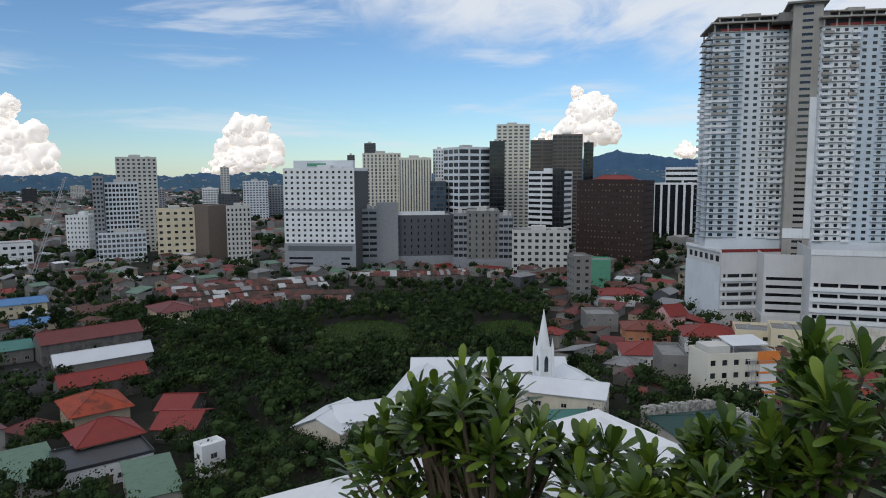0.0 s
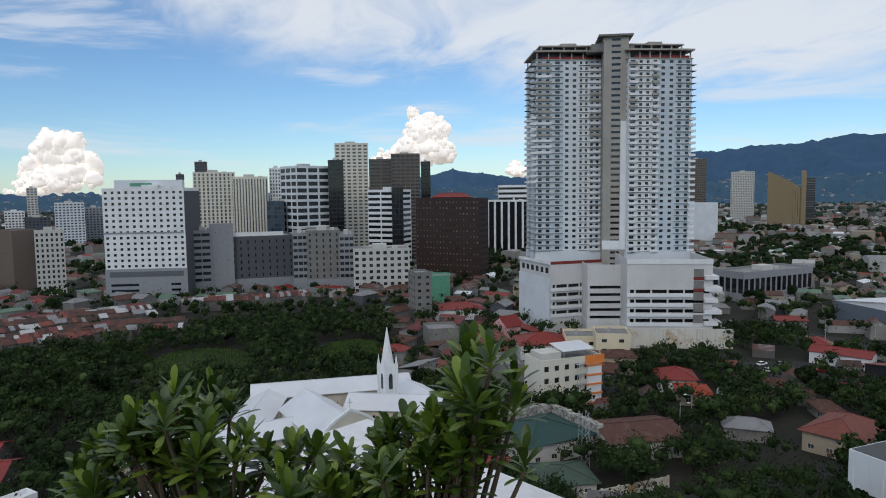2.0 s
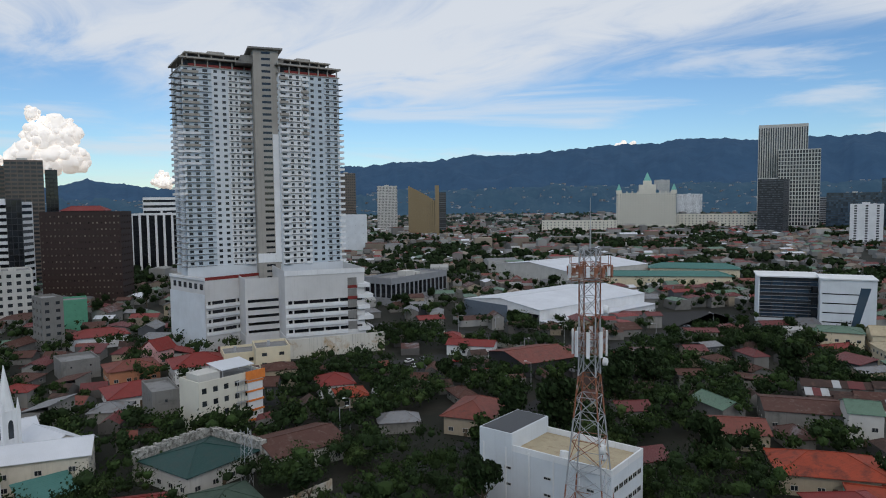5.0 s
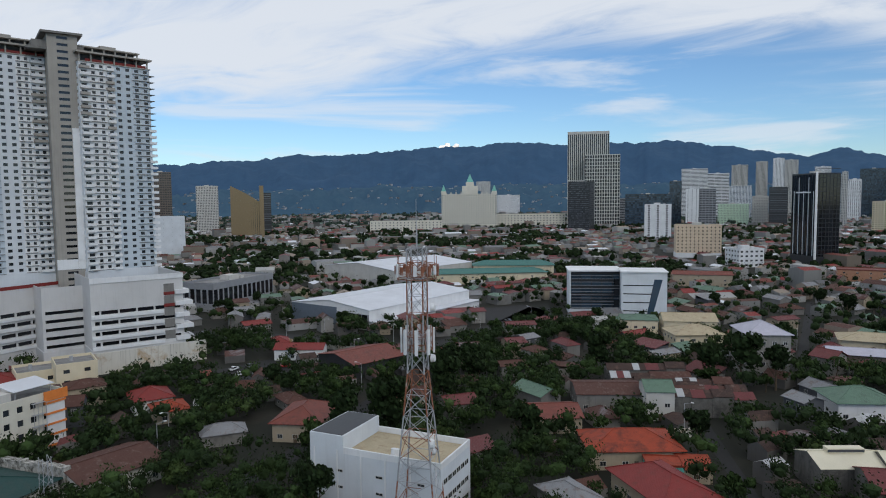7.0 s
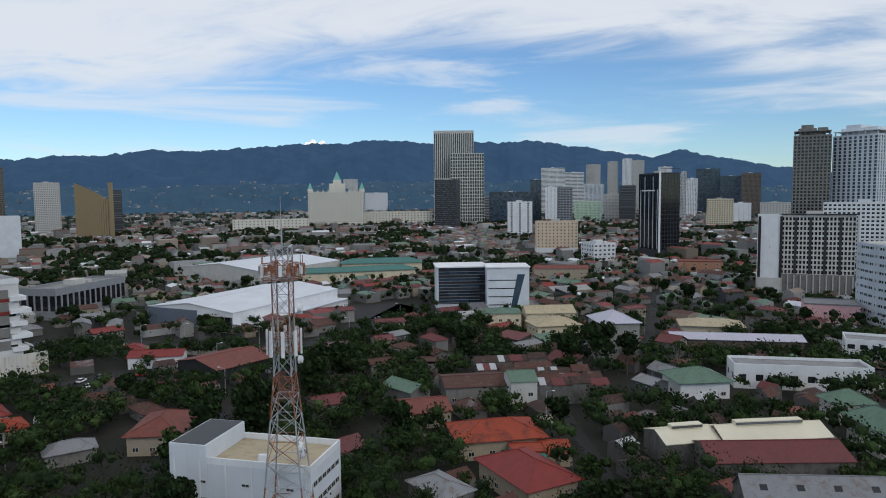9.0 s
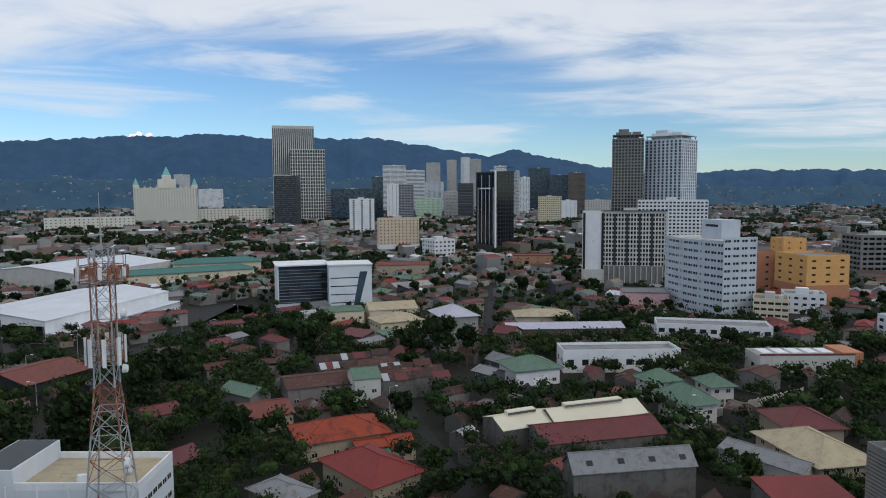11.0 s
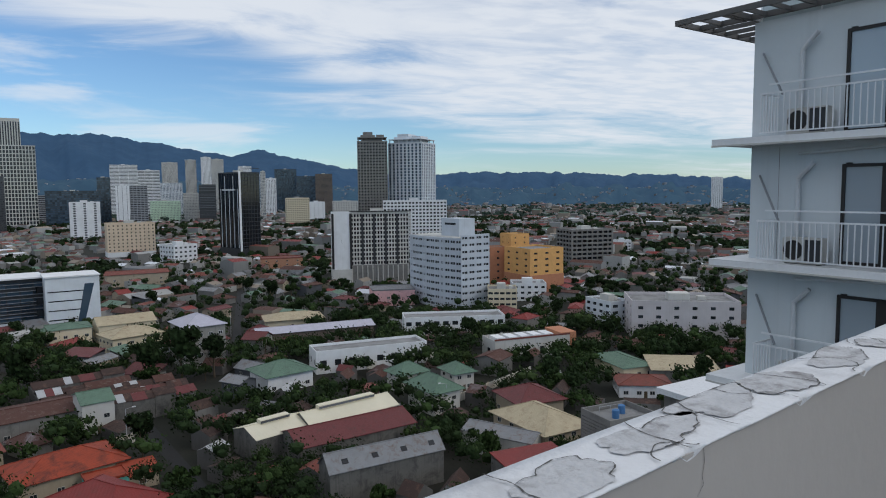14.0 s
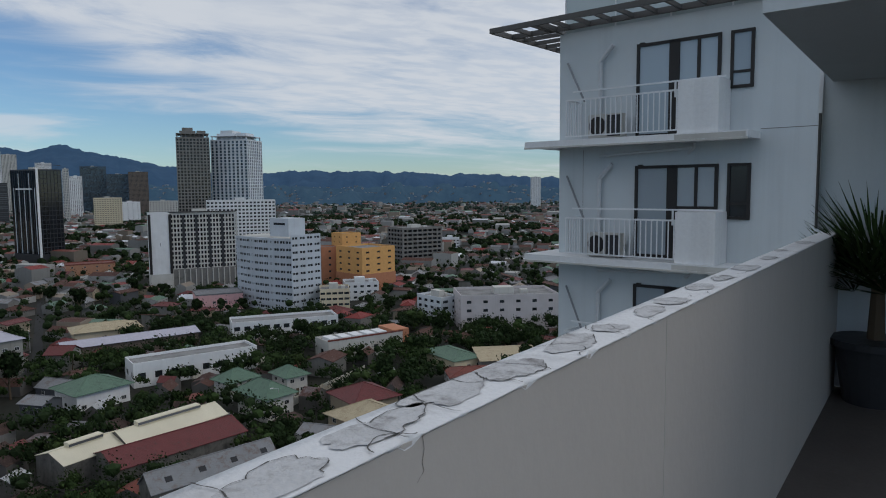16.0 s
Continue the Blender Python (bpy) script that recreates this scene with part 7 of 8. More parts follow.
def parapet():
    """Along local x from the planter to the wing wall; local y points outwards."""
    s0, s1 = -1.45, 5.35
    top = thing("parapet", "greyish parapet wall with a cracked white painted cap", "parapet", P_IN.x, P_IN.y, 0, P_ROT)
    top.matrix_basis = pose(P_IN.x, P_IN.y, 0, 0, 0, P_ROT)
    volume(top, "wall", inner_wall, s0, 0.010, 62.3, s1, 0.13, TOP - 0.008)
    bm = bmesh.new()
    n, k = 420, 6
    rows = []
    for i in range(n + 1):
        x = s0 + (s1 - s0) * i / n
        wob = 0.004 * noise.noise(Vector((x * 9, 1, 0))) + 0.003 * noise.noise(Vector((x * 31, 4, 0)))
        chip = max(0.0, noise.noise(Vector((x * 14, 8, 0))) - 0.25) * 0.035 + max(0.0, noise.noise(Vector((x * 45, 3, 0))) - 0.2) * 0.012
        ring = [(x, 0.0095, TOP - 0.007 - chip), (x, 0.002 + wob * 0.6 + chip, TOP - 0.0015 - chip * 0.6)]
        for j in range(k):
            y = 0.004 + 0.126 * j / (k - 1) + (wob + chip if j == 0 else 0)
            zz = TOP + 0.0010 * noise.fractal(Vector((x * 6, y * 12, 2)), 1.0, 2.0, 4)
            ring.append((x, y, zz))
        ring.append((x, 0.135, TOP - 0.062))
        rows.append([bm.verts.new(p) for p in ring])
    for a, b in zip(rows, rows[1:]):
        for j in range(len(a) - 1):
            bm.faces.new((a[j], b[j], b[j + 1], a[j + 1]))
    for f in bm.faces:
        f.smooth = True
    put("cap", bm, cap_paint, top)
    rng = random.Random(17)

    def crack(pts, w):
        g = Geo()
        for (x0, y0), (x1, y1) in zip(pts, pts[1:]):
            d = Vector((x1 - x0, y1 - y0, 0))
            s = d.normalized().cross(Vector((0, 0, 1))) * w * rng.uniform(0.4, 1.3)
            a, b = Vector((x0, y0, TOP + 0.0032)), Vector((x1, y1, TOP + 0.0032))
            g.quad(*(tuple(v) for v in (a + s, b + s * 0.9, b - s * 0.9, a - s)))
        put("crack", g, crack_dark, top)

    def jagged(x, y, ang, length, step=0.009):
        pts = [(x, y)]
        bend = 0.0
        while length > 0 and 0.002 < y < 0.13:
            bend = 0.6 * bend + rng.uniform(-0.5, 0.5)
            ang += bend * 0.6
            x, y = x + math.cos(ang) * step, y + math.sin(ang) * step
            pts.append((x, y))
            length -= step
        return [(a, min(0.128, max(0.006, b))) for a, b in pts]

    # flakes of the top coat have come away between ragged, open cracks
    spots = (-0.62, -0.30, -0.11, 0.10, 0.30, 0.55, 0.80, 1.05, 1.32, 1.62, 1.95, 2.35, 2.8, 3.3, 3.9)
    for q, x in enumerate(spots):
        crack(jagged(x, 0.007, rng.uniform(0.9, 2.2), 0.22), 0.0012)
        if q % 2 == 0:
            crack(jagged(x + 0.09, 0.126, rng.uniform(-2.4, -0.8), 0.14), 0.0012)
        cx, cy, r0 = x + rng.uniform(0.03, 0.10), rng.uniform(0.05, 0.10), rng.uniform(0.034, 0.055)
        pts = []
        stretch = rng.uniform(1.5, 2.6)
        for i in range(40):
            t = 2 * math.pi * i / 40
            rr = r0 * (1 + 0.50 * noise.noise(Vector((math.cos(t) * 1.1 + x * 7, math.sin(t) * 1.1, 3))) + 0.22 * noise.noise(Vector((math.cos(t) * 4 + x * 9, math.sin(t) * 4, 8))))
            pts.append((cx + rr * math.cos(t) * stretch + rng.uniform(-0.0015, 0.0015), min(0.126, max(0.009, cy + rr * math.sin(t)))))
        g = Geo()
        g.quad(*[(p[0], p[1], TOP + 0.0022) for p in pts])
        put("flaked_patch", g, flake, top)
        a = rng.randrange(40)
        loop = (pts + pts)[a:a + rng.randint(18, 30)]
        crack(loop, 0.0011)
    g = Geo()
    pts = [(0.0, TOP - 0.008), (0.004, TOP - 0.03), (-0.002, TOP - 0.048), (0.003, TOP - 0.062), (-0.014, TOP - 0.075)]
    for (x0, z0), (x1, z1) in zip(pts, pts[1:]):
        g.quad((x0 - 0.0006, 0.009, z0), (x0 + 0.0006, 0.009, z0), (x1 + 0.0005, 0.009, z1), (x1 - 0.0005, 0.009, z1))
    put("crack", g, crack_dark, top)
    g = Geo()
    g.box(1.132, 0.0088, 62.4, 1.134, 0.0105, TOP - 0.012)
    put("wall_joint", g, pale, top)


flake = surface("old_grey_coat", (0.50, 0.505, 0.52), rough=0.9, vary=0.22, scale=11.0, grain=90, bump=0.3, stain=(0.20, 0.19, 0.19), stain_amount=0.42)
parapet()


def terrace():
    g = Geo()
    a = P_IN - P_DIR * 1.45 + P_OUT * 0.06
    b = P_IN + P_DIR * 5.35 + P_OUT * 0.06
    inn = -P_OUT * 9
    back = -P_DIR * 4
    g.quad(*[(p.x, p.y, 62.4) for p in (a, b, b + inn, a + inn + back, CORNER - E_DIR * 4.5, CORNER)][::-1])
    tagged(put("floor", g, deck), "dark tiled roof terrace floor", "floor", kind="structure")
    # the storeys of the building below the terrace
    g = Geo()
    ring = [a, b, b + inn, a + inn + back, CORNER - E_DIR * 4.5, CORNER]
    k = len(ring)
    g.v = [(p.x, p.y, 0.0) for p in ring] + [(p.x, p.y, 62.38) for p in ring]
    g.f = [(i, (i + 1) % k, k + (i + 1) % k, k + i) for i in range(k)]
    tagged(put("wall_below", g, wing_paint), "outer walls of the building below the terrace", "wall", kind="structure")
    # the broad low wall round the open corner, where the shrubs stand
    low = P_IN - P_DIR * 1.46 + P_OUT * 0.13
    outer = [CORNER - E_DIR * 4.4, CORNER, low]
    inner = [low - P_OUT * 0.30, CORNER + E_IN * 0.33 - E_DIR * 0.32, CORNER - E_DIR * 4.4 + E_IN * 0.33]
    ring = outer + inner
    k = len(ring)
    g = Geo()
    g.v = [(p.x, p.y, 62.41) for p in ring] + [(p.x, p.y, 63.356) for p in ring]
    g.f = [(i, k + i, k + (i + 1) % k, (i + 1) % k) for i in range(k)]
    g.f += [(k, k + 5, k + 4, k + 1), (k + 1, k + 4, k + 3, k + 2)]
    tagged(put("wall_low", g, cap_paint), "broad low white painted wall at the terrace corner", "wall", kind="structure")
    # wall of the wing that the parapet runs into, with the slab over it
    w0 = P_IN + P_DIR * 5.32
    g = Geo()
    g.box(0, -9, 62.41, 0.25, 0.16, 66.5)
    ob = put("wall_terrace", g, wing_paint, at=pose(w0.x, w0.y, 0, 0, 0, P_ROT))
    tagged(ob, "cool white terrace wall", "wall", kind="structure")
    g = Geo()
    g.box(-0.05, 0.162, 63.66, 0.02, 0.19, 65.4)
    ob = put("corner_trim", g, rail_white, at=pose(w0.x, w0.y, 0, 0, 0, P_ROT))
    tagged(ob, "narrow white corner trim of the terrace wall", "trim", kind="structure")
    g = Geo()
    g.box(-0.09, 0.164, 63.66, -0.052, 0.18, 64.55)
    ob = put("corner_joint", g, crack_dark, at=pose(w0.x, w0.y, 0, 0, 0, P_ROT))
    tagged(ob, "dark open joint beside the terrace wall", "trim", kind="structure")
    g = Geo()
    g.box(-2.62, -9, 64.79, 0.0, 0.10, 65.08)
    ob = put("canopy_slab", g, wing_paint, at=pose(w0.x, w0.y, 0, 0, 0, P_ROT))
    tagged(ob, "concrete canopy slab over the terrace end", "canopy", kind="structure")


terrace()


def wing_building():
    """The neighbouring wing: local x along its facade, local -y towards the terrace."""
    top = thing("apartment_wing", "white apartment wing with balconies, black window frames and a roof pergola", "building", 15.24, -13.17, 0, -155.49)
    z = 64.0
    volume(top, "wall", wing_paint, -2.3, 0, 0, 9.0, 10, z + 4.22)
    for k in range(3):
        zf = z + 1.24 - 3.1 * k
        volume(top, "balcony_slab", white, -2.85, -0.95, zf - 0.16, 3.05, 0.9, zf)
        volume(top, "slab_lip", pale, -2.85, -0.97, zf - 0.20, 3.05, -0.90, zf - 0.155)
        volume(top, "planter_box", white, 1.40, -0.84, zf + 0.002, 2.36, -0.02, zf + 1.24, "white solid balcony end box")
        # railing
        g = Geo()
        for yy, hh, x1 in ((-0.84, 1.05, 1.40),):
            g.box(-1.62, yy - 0.02, zf + hh - 0.04, x1, yy + 0.02, zf + hh)
            g.box(-1.62, yy - 0.015, zf + 0.08, x1, yy + 0.015, zf + 0.11)
        g.box(-1.62, -0.80, zf + 1.01, -1.58, -0.01, zf + 1.05)
        g.box(-1.55, -0.60, zf + 1.26, 2.42, -0.56, zf + 1.30)
        g.box(1.22, -0.60, zf + 0.9, 1.26, -0.56, zf + 1.26)
        put("handrail", g, rail_white, top)
        bar = Geo()
        bar.box(-0.012, -0.012, 0.11, 0.012, 0.012, 1.01)
        me = bar.mesh("baluster")
        for i in range(22):
            put("baluster", me, rail_white, top, at=pose(-1.60 + i * 0.142, -0.84, zf))
        for i in range(6):
            put("baluster", me, rail_white, top, at=pose(-1.60, -0.70 + i * 0.13, zf))
        # sliding door and window in one black frame
        fr = Geo()
        t = 0.075
        zt = zf + 2.39
        for x0, x1, z0, z1 in ((0.0, t, zf + 0.01, zt), (0.86, 1.12, zf + 0.01, zt), (t, 2.12, zt - t, zt), (2.12 - t, 2.12, zf + 1.28, zt - t),
                               (1.12, 2.12 - t, zf + 1.28, zf + 1.28 + t), (1.56, 1.63, zf + 1.28 + t, zt - t), (t, 0.86, zf + 0.01, zf + 0.10), (0.08, 0.2, zt, zt + 0.03)):
            fr.box(x0, -0.07, z0, x1, 0.03, z1)
        put("window_frame", fr, black_frame, top)
        for x0, x1, z0 in ((t, 0.86, zf + 0.10), (1.12, 1.56, zf + 1.28 + t), (1.63, 2.12 - t, zf + 1.28 + t)):
            volume(top, "pane", curtain_glass, x0 + 0.002, -0.03, z0 + 0.002, x1 - 0.002, 0.01, zt - t - 0.002, "pale curtained pane")
        volume(top, "rain_streak", pale, 1.38, -0.953, zf - 0.15, 3.0, -0.951, zf - 0.03)
        # narrow window beyond the balcony
        fr = Geo()
        for x0, x1, z0, z1 in ((2.34, 2.41, zf + 1.05, zt), (2.80, 2.87, zf + 1.05, zt), (2.41, 2.80, zt - 0.07, zt), (2.41, 2.80, zf + 1.05, zf + 1.12), (2.41, 2.80, zf + 1.40, zf + 1.46)):
            fr.box(x0, -0.06, z0, x1, 0.03, z1)
        put("window_frame", fr, black_frame, top)
        volume(top, "pane", curtain_glass if k == 0 else glass_dark, 2.412, -0.03, zf + 1.122, 2.798, 0.01, zt - 0.072)
        # pipes
        g = Geo()
        g.beam((-1.0, -0.1, zf + 0.02), (-1.0, -0.1, zf + 2.10), 0.055, 0.055, 10)
        g.beam((-1.0, -0.1, zf + 2.08), (-0.62, -0.14, zf + 2.46), 0.055, 0.055, 10)
        put("drain_pipe", g, pipe_white, top)
        g = Geo()
        g.beam((-2.02, -0.06, zf + 2.16), (-1.25, -0.5, zf + 1.02), 0.03, 0.03, 8)
        put("stay_rod", g, mid_grey, top)
        if k < 2:
            g = Geo()
            g.beam((-1.0, -0.12, zf - 0.42), (1.55, -0.12, zf - 0.30), 0.04, 0.04, 8)
            g.beam((1.55, -0.12, zf - 0.30), (1.55, -0.12, zf - 0.17), 0.045, 0.045, 8)
            g.beam((1.40, -0.12, zf - 0.44), (1.55, -0.12, zf - 0.30), 0.045, 0.045, 8)
            put("drain_pipe", g, pipe_white, top)
        ac = thing("air_conditioner", "white outdoor air conditioning unit on the balcony", "air conditioner", 0, 0)
        ac.matrix_basis = top.matrix_basis @ pose(-0.62, -0.42, zf)
        bm = bmesh.new()
        bmesh.ops.create_cube(bm, size=1, matrix=Matrix.Translation((0, 0, 0.33)) @ Matrix.Diagonal((0.95, 0.34, 0.62, 1)))
        bmesh.ops.bevel(bm, geom=list(bm.edges), offset=0.02, segments=2, affect="EDGES")
        put("casing", bm, pale, ac)
        g = Geo()
        g.beam((-0.2, -0.172, 0.34), (-0.2, -0.19, 0.34), 0.24, 0.24, 20)
        put("fan_grille", g, black_frame, ac)
        g = Geo()
        for i in range(9):
            g.box(-0.44 + i * 0.105, 0.171, 0.06, -0.40 + i * 0.105, 0.18, 0.60)
        g.box(0.08, -0.18, 0.06, 0.44, -0.171, 0.60)
        put("coil_grille", g, charcoal, ac, "dark condenser grille")
        g = Geo()
        g.box(-0.42, -0.14, 0, -0.34, 0.14, 0.02)
        g.box(0.34, -0.14, 0, 0.42, 0.14, 0.02)
        put("foot", g, black_frame, ac)
    volume(top, "wall_groove", grey, 3.05, -0.004, z + 1.30, 9.0, 0.01, z + 1.315)
    volume(top, "wall_groove", grey, -1.55, -0.004, z - 1.9, -1.54, 0.01, z + 1.0)
    # pergola of dark steel round the roof edge
    g = Geo()
    zp = z + 4.3
    for x0, y0, x1, y1 in ((-3.9, -1.15, 9.0, -1.07), (-3.9, -1.07, -3.82, 8), (-2.42, -1.07, -2.34, 8), (-3.82, -0.12, 9.0, -0.02)):
        g.box(x0, y0, zp, x1, y1, zp + 0.14)
    put("pergola_frame", g, MATS["pergola_steel"], top, "dark steel pergola frame")
    slat = Geo()
    slat.box(-0.03, -1.07, 0.01, 0.03, -0.12, 0.12)
    me = slat.mesh("slat")
    for i in range(20):
        put("slat", me, MATS["pergola_steel"], top, at=pose(-3.2 + i * 0.62, 0, zp))
    slat = Geo()
    slat.box(-3.82, -0.03, 0.01, -2.42, 0.03, 0.12)
    me = slat.mesh("slat")
    for i in range(12):
        put("slat", me, MATS["pergola_steel"], top, at=pose(0, 0.5 + i * 0.62, zp))
    # glass balustrade on the roof
    volume(top, "glass_balustrade", clear_glass, -2.2, 0.1, z + 4.2, 8.5, 0.12, z + 5.3)
    for i in range(8):
        volume(top, "baluster_post", rail_white, -2.2 + i * 1.5, 0.08, z + 4.2, -2.16 + i * 1.5, 0.14, z + 5.35)


surface("pergola_steel", (0.10, 0.095, 0.09), rough=0.5)
wing_building()


def lower_ledge():
    top = thing("lower_roof", "white flat roof of a lower block beside the terrace", "roof", 40.2, -32.6, 0, -69.6)
    volume(top, "slab", cap_paint, -6, -7, 49.6, 6, 7, 50)
    volume(top, "wall", mouldy, -5.6, -6.6, 0, 5.6, 6.6, 49.6)
    volume(top, "roof_box", white, 0.5, 3, 50.0, 2.5, 4.4, 50.7)


lower_ledge()


def cctv():
    top = thing("security_camera", "small white dome security camera under the canopy", "camera", 0, 0)
    p = P_IN + P_DIR * 5.28 - P_OUT * 0.55
    top.matrix_basis = pose(p.x, p.y, 64.52, 0, 0, P_ROT)
    bm = bmesh.new()
    bmesh.ops.create_uvsphere(bm, u_segments=16, v_segments=10, radius=0.055)
    put("housing", bm, white, top)
    g = Geo()
    g.beam((0, 0, 0.0), (0.03, 0.03, 0.27), 0.025, 0.04, 10)
    put("mount", g, white, top)
    g = Geo()
    g.beam((-0.03, -0.02, -0.02), (-0.062, -0.045, -0.035), 0.026, 0.024, 12)
    put("lens", g, black_frame, top)


cctv()


def potted_palm(x, y):
    pot = thing("plant_pot", "dark round plant pot on the terrace floor", "pot", x, y, 62.4)
    g = Geo()
    g.beam((0, 0, 0), (0, 0, 0.42), 0.20, 0.27, 20)
    g.beam((0, 0, 0.42), (0, 0, 0.47), 0.30, 0.30, 20)
    put("pot_body", g, charcoal, pot)
    palm = thing("potted_palm", "small palm with stiff fan fronds in a dark pot", "plant", x, y, 62.86)
    g = Geo()
    g.beam((0, 0, 0), (0, 0, 0.45), 0.06, 0.04, 8)
    put("stem", g, bark, palm)
    rng = random.Random(4)
    for i in range(34):
        a, lift = i * 2.4, rng.uniform(0.2, 1.2)
        g = Geo()
        d = Vector((math.cos(a) * math.cos(lift), math.sin(a) * math.cos(lift), math.sin(lift)))
        L = rng.uniform(0.45, 0.7)
        c = Vector((0, 0, 0.25 + 0.02 * (i % 10))) + d * 0.2
        side = d.cross(Vector((0, 0, 1))).normalized()
        up = side.cross(d)
        for q in range(15):
            t = (q - 7) / 7 * 1.1
            tip = c + (d * math.cos(t) + side * math.sin(t)) * L * (1 - 0.2 * abs(t)) + up * 0.02 * math.cos(q * 3.1)
            w = (side * math.cos(t) - d * math.sin(t)) * 0.011
            g.quad(tuple(c), tuple((c + tip) / 2 + w), tuple(tip), tuple((c + tip) / 2 - w))
        put("frond", g, leaf_b, palm)


potted_palm(4.22, -5.90)
potted_palm(3.92, -6.32)


# ---- shrubs along the open end of the terrace ----
shrub_leaf = bpy.data.materials.new("shrub_leaf")


def leaf_material():
    m = shrub_leaf
    m.use_nodes = True
    nt = m.node_tree
    p = nt.nodes["Principled BSDF"]
    p.inputs["Roughness"].default_value = 0.42
    p.inputs["Subsurface Weight"].default_value = 0.0
    oi = nt.nodes.new("ShaderNodeObjectInfo")
    g = nt.nodes.new("ShaderNodeNewGeometry")
    r = mth(nt, "FRACT", mth(nt, "ADD", oi.outputs["Random"], g.outputs["Random Per Island"]))
    ramp = nt.nodes.new("ShaderNodeValToRGB")
    ramp.color_ramp.elements[0].color = (0.022, 0.050, 0.006, 1)
    ramp.color_ramp.elements[1].color = (0.19, 0.26, 0.030, 1)
    e = ramp.color_ramp.elements.new(0.6)
    e.color = (0.070, 0.128, 0.014, 1)
    nt.links.new(r, ramp.inputs[0])
    tc = nt.nodes.new("ShaderNodeTexCoord")
    n = wire(nt, "ShaderNodeTexNoise", Scale=60.0, Detail=3.0)
    nt.links.new(tc.outputs["Object"], n.inputs["Vector"])
    hsv = nt.nodes.new("ShaderNodeHueSaturation")
    nt.links.new(mth(nt, "ADD", 0.75, mth(nt, "MULTIPLY", n.outputs[0], 0.5)), hsv.inputs["Value"])
    nt.links.new(ramp.outputs[0], hsv.inputs["Color"])
    nt.links.new(hsv.outputs[0], p.inputs["Base Color"])
    tr = nt.nodes.new("ShaderNodeBsdfTranslucent")
    nt.links.new(hsv.outputs[0], tr.inputs["Color"])
    mx = nt.nodes.new("ShaderNodeMixShader")
    mx.inputs[0].default_value = 0.22
    out = nt.nodes["Material Output"]
    nt.links.new(p.outputs[0], mx.inputs[1])
    nt.links.new(tr.outputs[0], mx.inputs[2])
    nt.links.new(mx.outputs[0], out.inputs[0])


leaf_material()


def leaf_points(length, width, bend):
    """A spoon-shaped leaf along +z: narrow foot, broad rounded tip, folded along its rib."""
    prof = ((0.0, 0.14), (0.2, 0.34), (0.45, 0.76), (0.68, 1.0), (0.86, 0.92), (0.96, 0.55), (1.0, 0.12))
    v, f = [], []
    for t, w in prof:
        y = bend * t * t * length
        z = length * t * (1 - 0.12 * bend * t)
        hw = width / 2 * w
        v += [(-hw, y - 0.18 * hw, z), (0, y, z), (hw, y - 0.18 * hw, z)]
    for i in range(len(prof) - 1):
        a = i * 3
        f += [(a, a + 1, a + 4, a + 3), (a + 1, a + 2, a + 5, a + 4)]
    return v, f


